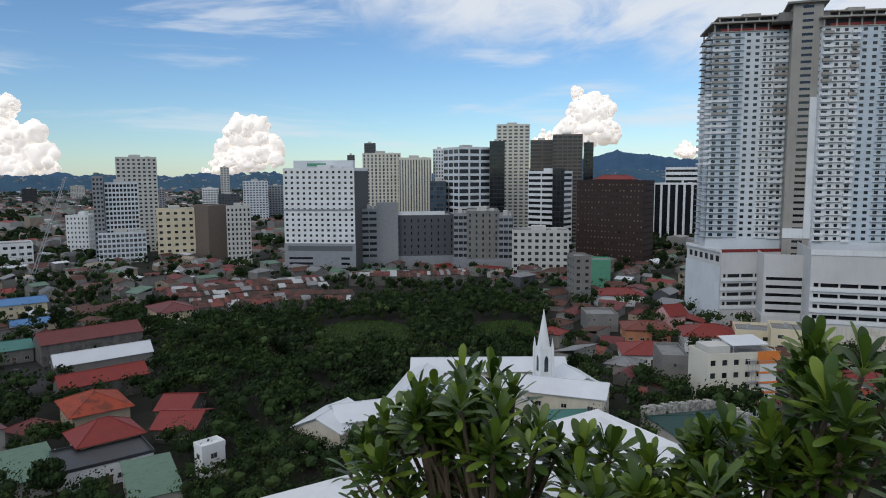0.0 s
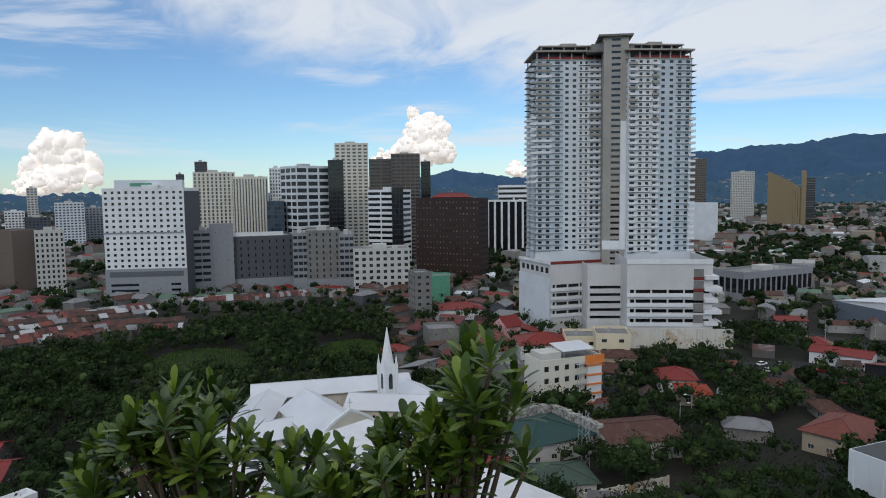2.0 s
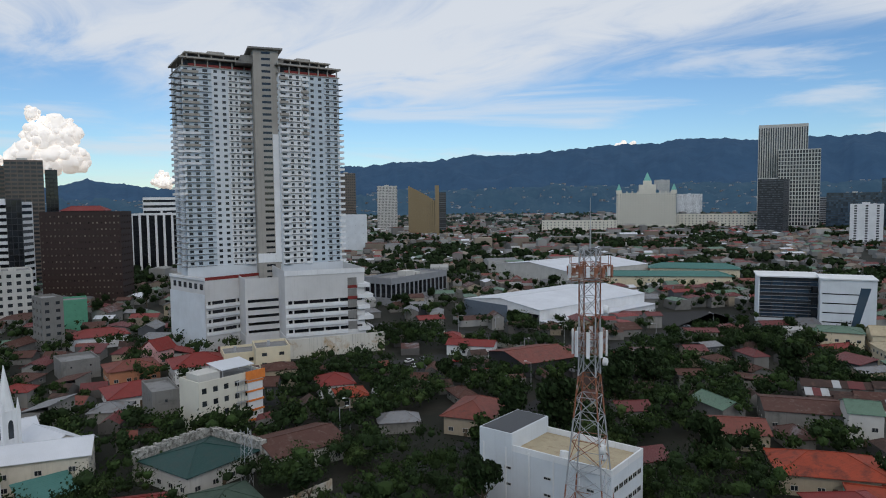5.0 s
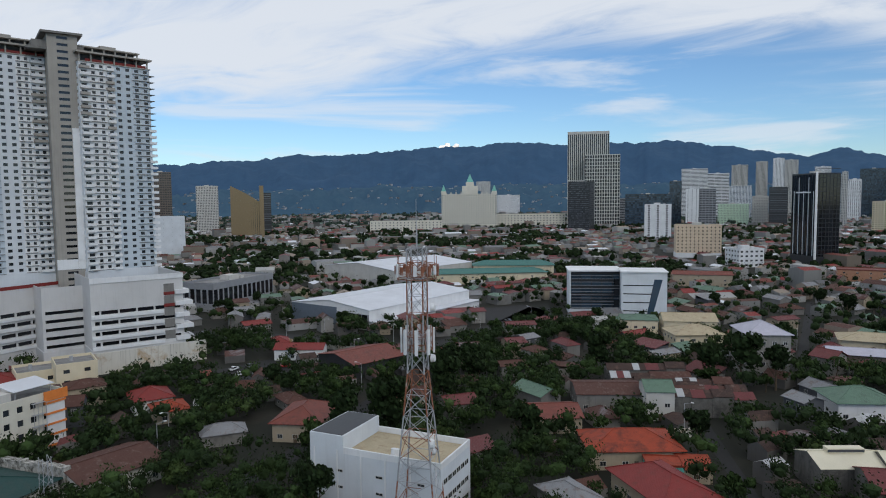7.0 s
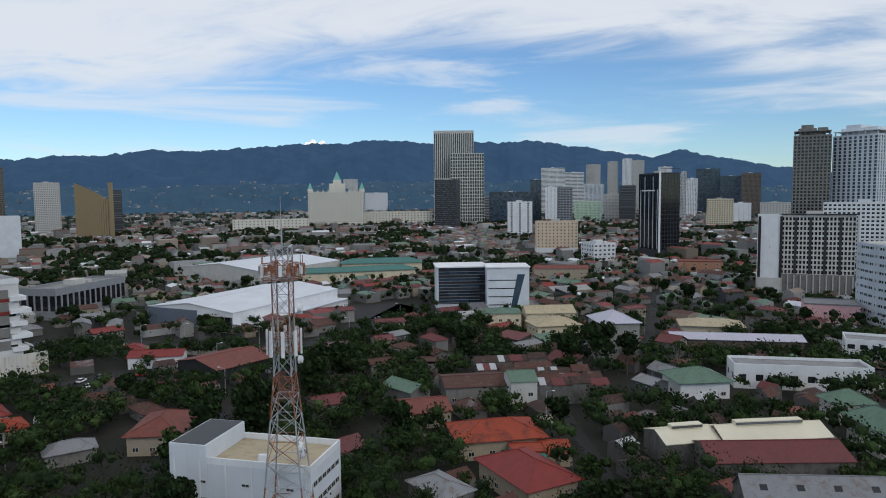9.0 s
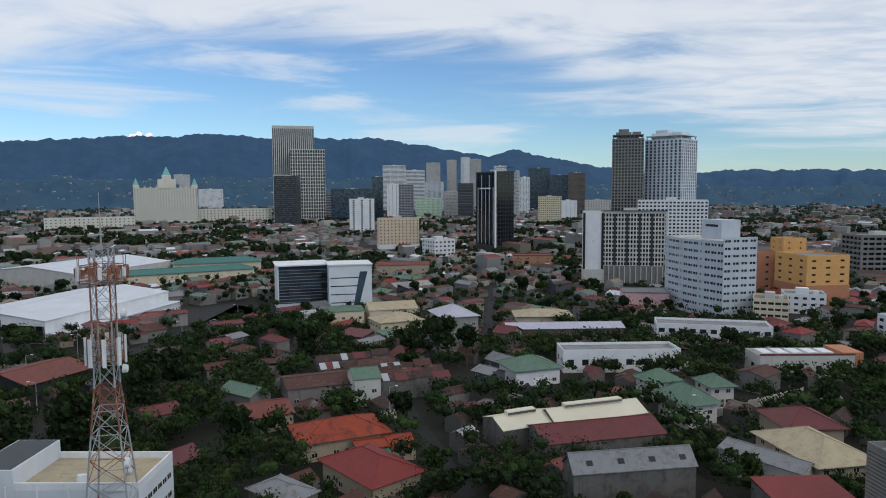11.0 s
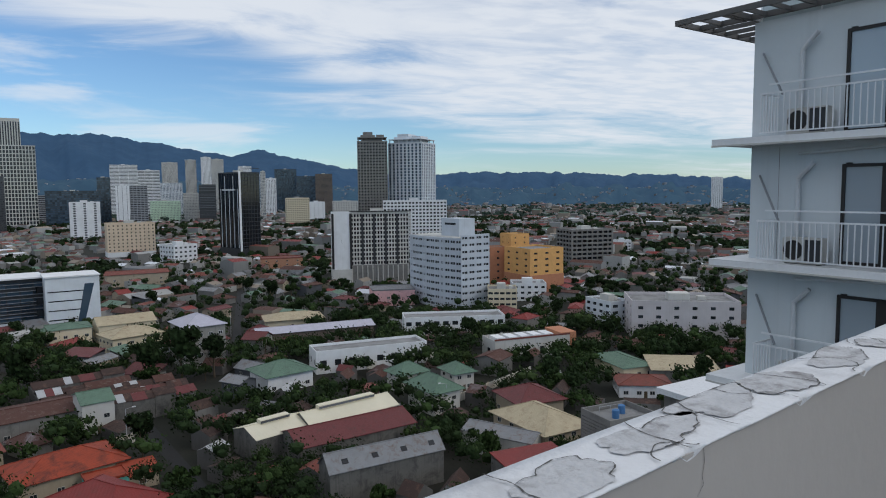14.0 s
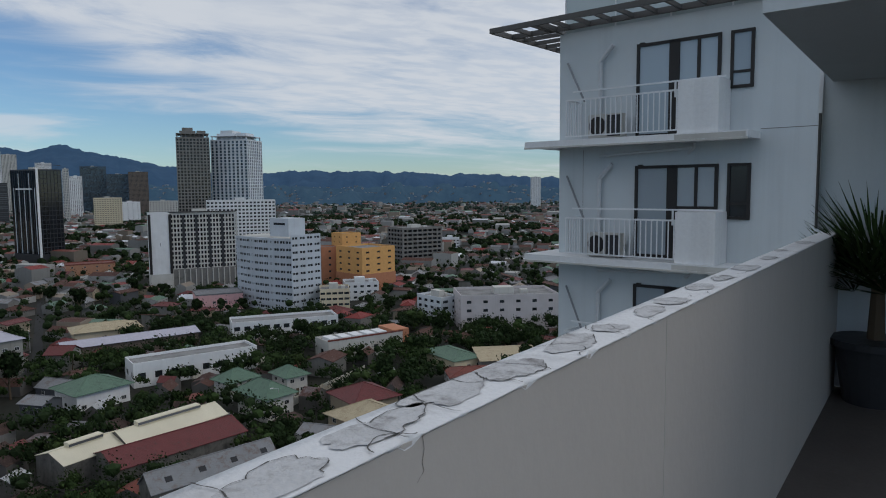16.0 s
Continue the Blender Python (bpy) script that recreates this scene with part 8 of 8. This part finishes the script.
def shrub(name, label, s0, s1, count, seed, foot):
    rng = random.Random(seed)
    top = thing(name, label, "shrub", foot[0], foot[1], 63.2)
    inv = Vector((foot[0], foot[1], 63.2))
    a, b = Vector((-0.20, 1.07, 0)), Vector((0.53, 0.735, 0))
    stems, rest = Geo(), Geo()
    meshes = []
    for L, W, B in ((0.050, 0.0150, 0.22), (0.043, 0.0138, 0.32), (0.056, 0.0155, 0.12), (0.034, 0.012, 0.4)):
        v, f = leaf_points(L, W, B)
        me = bpy.data.meshes.new("leaf")
        me.from_pydata(v, [], f)
        me.materials.append(shrub_leaf)
        for p in me.polygons:
            p.use_smooth = True
        meshes.append((me, v, f))
    made = 0
    for i in range(count):
        s = rng.uniform(s0, s1)
        env = float(np.interp(s, (0.05, 0.10, 0.15, 0.22, 0.29, 0.345, 0.40, 0.46, 0.50, 0.55, 0.60, 0.64, 0.69, 0.74, 0.79, 0.84, 0.875, 0.92, 0.945, 0.97),
                              (-0.48, -0.43, -0.375, -0.305, -0.305, -0.262, -0.30, -0.34, -0.37, -0.335, -0.42, -0.36, -0.40, -0.345, -0.29, -0.255, -0.222, -0.172, -0.20, -0.34)))
        drop = 0.0 if i % 3 == 0 else abs(rng.gauss(0, 0.075 if s < 0.7 else 0.12))
        c = a.lerp(b, s) + Vector((rng.uniform(-0.035, 0.035), rng.uniform(-0.07, 0.07), 64 + env - 0.05 - drop + rng.uniform(-0.025, 0.01)))
        root = Vector((foot[0] + rng.uniform(-0.05, 0.05), foot[1] + rng.uniform(-0.03, 0.03), 63.2))
        mid = root.lerp(c, 0.55) + Vector((0, 0, 0.04))
        stems.beam(root - inv, mid - inv, 0.006, 0.0045, 5)
        stems.beam(mid - inv, c - inv, 0.0045, 0.003, 5)
        axis = (Vector((0, 0, 1)) + (c - mid).normalized() * 0.5 + Vector((rng.uniform(-0.3, 0.3), rng.uniform(-0.3, 0.3), 0))).normalized()
        base_q = axis.to_track_quat("Z", "Y").to_matrix().to_4x4()
        n = rng.randint(16, 22)
        for k in range(n):
            ring = k / n
            tilt = 8 + 74 * ring + rng.uniform(-9, 9)
            m = Matrix.Translation(c - inv) @ base_q @ pose(0, 0, 0.014 * (1 - ring) - 0.010 * ring, 0, 0, k * 137.5) @ pose(0, 0, 0, -tilt, 0, 0)
            me, v, f = meshes[rng.randrange(4)]
            m = m @ Matrix.Scale(rng.uniform(0.68, 1.0), 4)
            if made < 290:
                put("leaf", me, None, top, at=m)
                made += 1
            else:
                o = len(rest.v)
                rest.v += [tuple(m @ Vector(q)) for q in v]
                rest.f += [tuple(o + j for j in q) for q in f]
    put("stem", stems, bark, top)
    if rest.v:
        ob = put("foliage", rest, shrub_leaf, top, kind="stuff")
        for p in ob.data.polygons:
            p.use_smooth = True


shrub("shrub", "dense green shrub with spoon-shaped leaf rosettes in a planter", 0.10, 0.60, 84, 51, (0.06, 0.98))
shrub("shrub", "tall green shrub with upright leafy plume in a planter", 0.61, 0.945, 100, 52, (0.40, 0.82))


def planter():
    top = thing("planter", "low concrete planter trough at the terrace corner", "planter", 0.17, 0.90, 62.4, 32.7)
    volume(top, "trough", inner_wall, -0.55, -0.28, 0, 0.29, 0.28, 0.72)
    volume(top, "soil_fill", soil, -0.51, -0.24, 0.72, 0.25, 0.24, 0.80)


planter()



# ---- extras on named buildings ----
def crane():
    top = thing("crawler_crane", "lattice boom crane beside the white building shell", "crane", -250, 410, 0, 25)
    g = Geo()
    for sx in (-0.9, 0.9):
        for sy in (-0.9, 0.9):
            g.beam((sx, sy, 2), (sx * 0.5 + 21, sy * 0.5, 62), 0.22, 0.16)
    for i in range(14):
        z0, z1 = 2 + i * 4.28, 2 + (i + 1) * 4.28
        x0, x1 = 21 * i / 14, 21 * (i + 1) / 14
        g.beam((x0 - 0.9, -0.8, z0), (x1 + 0.7, -0.8, z1), 0.1)
        g.beam((x0 + 0.9, 0.8, z0), (x1 - 0.7, 0.8, z1), 0.1)
    put("boom", g, steel, top)
    volume(top, "cab", yellow, -3.5, -1.8, 0.9, 1.5, 1.8, 3.6)
    volume(top, "track", black_frame, -3.5, -2.6, 0, 3.5, -1.7, 1.0)
    volume(top, "track", black_frame, -3.5, 1.7, 0, 3.5, 2.6, 1.0)
    g = Geo()
    g.beam((0, 0, 3.6), (-6, 0, 20), 0.15)
    g.beam((-6, 0, 20), (21, 0, 62), 0.06)
    put("back_stay", g, steel, top)


crane()


def on_roof(host, name, label, category, build):
    """A loose thing that stands on a building, at the building's own turn."""
    t = thing(name, label, category, 0, 0)
    t.matrix_basis = host.matrix_basis.copy()
    build(t)
    return t


def extent(host):
    vs = [v.co for c in host.children if c.type == "MESH" for v in c.data.vertices]
    return max(v.x for v in vs), max(v.y for v in vs), max(v.z for v in vs)


def by_name(name, i=0):
    return [o for o in scene.objects if o.name.split(".")[0] == name and o.type == "EMPTY"][i]


for i, part_len in ((0, 0.62), (1, 0.5)):
    host = by_name("warehouse", i)
    hx, hy, hz = extent(host)
    volume(host, "ridge_vent", roof_cream, -hx * part_len, -1.0, hz - 0.25, hx * part_len, 1.0, hz + 0.75, "raised glazed ridge vent")
    volume(host, "vent_glazing", glass_grey, -hx * part_len - 0.02, -1.02, hz - 0.1, hx * part_len + 0.02, -0.99, hz + 0.5)
host = by_name("shed")
hx, hy, hz = extent(host)
for i in range(4):
    x = -hx * 0.75 + i * hx * 0.5
    g = Geo()
    z0, z1 = hz - 2.75, hz - 1.5
    g.quad((x, -hy * 0.80, z0 + 0.02), (x + 1.4, -hy * 0.80, z0 + 0.02), (x + 1.4, -hy * 0.42, z1 + 0.12), (x, -hy * 0.42, z1 + 0.12))
    put("skylight", g, glass_black, host)


def tank_set(t):
    for k, (x, y) in enumerate(((-1.5, -1), (1.6, 0.8))):
        g = Geo()
        g.beam((x, y, TERRACE_Z), (x, y, TERRACE_Z + 1.7), 0.75, 0.75, 16)
        g.beam((x, y, TERRACE_Z + 1.7), (x, y, TERRACE_Z + 1.95), 0.75, 0.2, 16)
        put("tank", g, roof_blue, t)
    g = Geo()
    for x in (-3, 0, 3):
        g.beam((x, 2.4, TERRACE_Z), (x, 2.4, TERRACE_Z + 1.6), 0.06)
    g.beam((-3, 2.4, TERRACE_Z + 1.5), (3, 2.4, TERRACE_Z + 1.5), 0.05)
    put("clothes_frame", g, steel, t)


TERRACE_Z = extent(terrace_building)[2] - 1.18
on_roof(terrace_building, "water_tanks", "pair of blue plastic water tanks on the roof terrace", "tank", tank_set)


def tank_on_mast_building(host_name, n, seed):
    rng = random.Random(seed)
    for i in range(n):
        host = by_name(host_name, i) if host_name != "white_box_building" else by_name(host_name)
        hx, hy, hz = extent(host)
        g = Geo()
        x, y = rng.uniform(-0.5, 0.5) * hx, rng.uniform(-0.3, 0.3) * hy
        t = thing("water_tank", "small steel water tank on a flat roof", "tank", 0, 0)
        t.matrix_basis = host.matrix_basis.copy()
        g.beam((x, y, hz - 0.95), (x, y, hz + 0.9), 0.6, 0.6, 14)
        put("tank", g, steel, t)


tank_on_mast_building("walkup_apartments", 2, 3)
for spot, k, big in (((246, 44), 1, 1.5), ((244, 33), 3, 1.35), ((240, 52), 0, 1.3), ((232, 90), 1, 1.2), ((128, 118), 3, 1.2), ((140, 112), 1, 1.3),
                     ((150, 122), 0, 1.2), ((118, 116), 4, 1.2), ((172, 116), 1, 1.2), ((184, 122), 3, 1.3), ((196, 118), 0, 1.2), ((206, 128), 1, 1.2)):
    tree(*spot, k, big, 40.0 * k)
scatter(4200, 11)


# ---- the city in the distance ----
far_pale = surface("weathered_pale_wall", (0.30, 0.30, 0.29), streak=0.2, scale=0.05, by_island=0.35)
far_tan = surface("weathered_tan_wall", (0.24, 0.20, 0.16), streak=0.2, scale=0.05, by_island=0.3)
dark_block = surface("dark_block_wall", (0.11, 0.105, 0.10), streak=0.3, scale=0.3)
roof_zinc = surface("old_zinc_roof", (0.15, 0.155, 0.165), rough=0.6, stain=(0.10, 0.06, 0.045), stain_amount=0.4, by_island=0.4)

def far_city(seed, count, r0, r1, k=1.0):
    rng = random.Random(seed)
    walls = [far_pale, grey, far_tan, far_pale] if k == 1.0 else [grey, dark_block, dark_block, dark_block]
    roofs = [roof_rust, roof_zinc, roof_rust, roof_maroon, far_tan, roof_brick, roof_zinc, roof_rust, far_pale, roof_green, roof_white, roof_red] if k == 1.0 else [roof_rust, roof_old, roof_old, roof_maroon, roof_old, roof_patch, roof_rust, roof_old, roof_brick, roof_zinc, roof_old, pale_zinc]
    mats = walls + list(dict.fromkeys(roofs))
    g, idx = Geo(), []
    for _ in range(count):
        az = radians(rng.uniform(-40, 132))
        r = math.sqrt(rng.uniform(r0 ** 2, r1 ** 2))
        x, y = r * math.sin(az), r * math.cos(az)
        if not free(x, y, 4) or (-24 < math.degrees(az) < 9 and r < 400) or (-20 < math.degrees(az) < 16 and r < 210) or (28 < math.degrees(az) < 64 and r < 205):
            continue
        big = k == 1.0 and rng.random() < (0.26 if r0 > 1000 else 0.10)
        w, d, h = rng.uniform(7, 15) * (1.8 if big else k), rng.uniform(6, 11) * (1.5 if big else k), rng.uniform(2.6, 6.0) * (2.2 if big and rng.random() < 0.4 and r0 > 500 else 0.7 if k < 1 else 1)
        turn = rng.choice((-35, 55)) + rng.uniform(-15, 15)
        m = pose(x, y, 0, 0, 0, turn)
        if r1 < 600:
            take(x, y, turn, w, d, -0.5)
        n = len(g.v)
        rise = rng.uniform(0.6, 2.2)
        for p in ((-w / 2, -d / 2, 0), (w / 2, -d / 2, 0), (w / 2, d / 2, 0), (-w / 2, d / 2, 0), (-w / 2, -d / 2, h), (w / 2, -d / 2, h), (w / 2, d / 2, h),
                  (-w / 2, d / 2, h), (-w / 2, 0, h + rise), (w / 2, 0, h + rise)):
            g.v.append(tuple(m @ Vector(p)))
        g.f += [(n, n + 1, n + 5, n + 4), (n + 1, n + 2, n + 6, n + 9, n + 5), (n + 2, n + 3, n + 7, n + 6), (n + 3, n, n + 4, n + 8, n + 7),
                (n + 4, n + 5, n + 9, n + 8), (n + 6, n + 7, n + 8, n + 9)]
        wi, ri = rng.randrange(4), mats.index(rng.choice(roofs))
        idx += [wi] * 4 + [ri] * 2
    ob = put("distant_houses", g, None)
    for m in mats:
        ob.data.materials.append(m)
    ob.data.polygons.foreach_set("material_index", idx)
    tagged(ob, "dense distant low houses with rusty and pale roofs", "houses", kind="stuff")


def far_woods(seed, count, r0, r1, material, size):
    rng = random.Random(seed)
    g = Geo()
    for _ in range(count):
        az = radians(rng.uniform(-40, 132))
        r = math.sqrt(rng.uniform(r0 ** 2, r1 ** 2))
        x, y = r * math.sin(az), r * math.cos(az)
        if noise.noise(Vector((x * 0.007, y * 0.007, seed))) + 0.5 * noise.noise(Vector((x * 0.02, y * 0.02, seed))) < 0.04 or not free(x, y, 1):
            continue
        R, H = rng.uniform(3, 6) * size, rng.uniform(6, 11) * (0.7 + 0.3 * size)
        g.clump((x, y, H * 0.55), R * 0.9, H * 0.42, rng, False)
        for i in range(8):
            n = Vector((rng.gauss(0, 1), rng.gauss(0, 1), rng.gauss(0.3, 0.8))).normalized()
            p = Vector((x, y, H * 0.62)) + Vector((n.x * R, n.y * R, n.z * H * 0.42)) * rng.uniform(0.6, 1.05)
            u = n.orthogonal().normalized()
            v = n.cross(u)
            s = R * rng.uniform(0.3, 0.6)
            g.quad(tuple(p - u * s), tuple(p - v * s), tuple(p + u * s), tuple(p + v * s))
    tagged(put("distant_trees", g, material), "distant dark green tree crowns between the houses", "trees", kind="stuff")


def canopy(seed, count, r0, r1, leaves, material):
    """The closed tree cover between the houses: leaf clumps of many crowns in one sheet of foliage."""
    rng = random.Random(seed)
    g = Geo()
    for _ in range(count):
        az = radians(rng.uniform(-38, 132))
        r = math.sqrt(rng.uniform(r0 ** 2, r1 ** 2))
        x, y = r * math.sin(az), r * math.cos(az)
        if not free(x, y, 1.2):
            continue
        wood = -24 < math.degrees(az) < 9 and 190 < r < 385
        if not wood and noise.noise(Vector((x * 0.025, y * 0.025, 4.0))) < -0.34:
            continue
        if 9 < math.degrees(az) < 30 and 200 < r < 340 and rng.random() < 0.65:
            continue
        R = rng.uniform(2.0, 5.4)
        H = rng.uniform(3.0, 7.0) + R * 0.9
        lobes = []
        for i in range(3 if leaves > 30 else 1):
            a, q = rng.uniform(0, 6.28), (R * 0.5 if leaves > 30 else 0.0)
            lobes.append((x + q * math.cos(a), y + q * math.sin(a), H * rng.uniform(0.45, 0.7), R * rng.uniform(0.5, 0.75) if leaves > 30 else R * 0.9))
            g.clump(lobes[-1][:3], lobes[-1][3] * 0.50, lobes[-1][3] * 0.44, rng, False)
        near = r < 165
        for i in range(int(leaves * (2.6 if near else 1.15))):
            n = Vector((rng.gauss(0, 1), rng.gauss(0, 1), rng.gauss(0.4, 0.8))).normalized()
            lx, ly, lz, lr = lobes[i % len(lobes)]
            p = Vector((lx, ly, lz)) + Vector((n.x, n.y, n.z * 0.85)) * lr * rng.uniform(0.5, 1.18)
            t = (n + Vector((rng.uniform(-1.2, 1.2), rng.uniform(-1.2, 1.2), rng.uniform(-0.9, 0.3)))).normalized()
            u = t.orthogonal().normalized()
            v = t.cross(u)
            k = rng.uniform(0.26, 0.66) * (0.62 if near else 1.0)
            g.quad(tuple(p - u * k), tuple(p - v * k * 0.6), tuple(p + u * k), tuple(p + v * k * 0.6))
    tagged(put("tree_cover", g, material), "closed dark green tree cover between the houses", "trees", kind="stuff")


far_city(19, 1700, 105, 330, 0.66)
far_city(20, 1100, 320, 560)
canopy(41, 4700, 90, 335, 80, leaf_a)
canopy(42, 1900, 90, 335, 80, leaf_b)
canopy(44, 650, 90, 335, 80, leaf_c)
canopy(43, 5200, 320, 640, 12, leaf_a)
canopy(45, 2500, 320, 640, 12, leaf_b)
far_city(21, 6800, 520, 1500)
far_city(22, 6500, 1500, 3200)
far_woods(31, 19000, 560, 1500, leaf_a, 0.9)
# outermost trees take the leaf colour with haze mixed in
far_woods(32, 12000, 1500, 3300, leaf_hazed, 1.3)
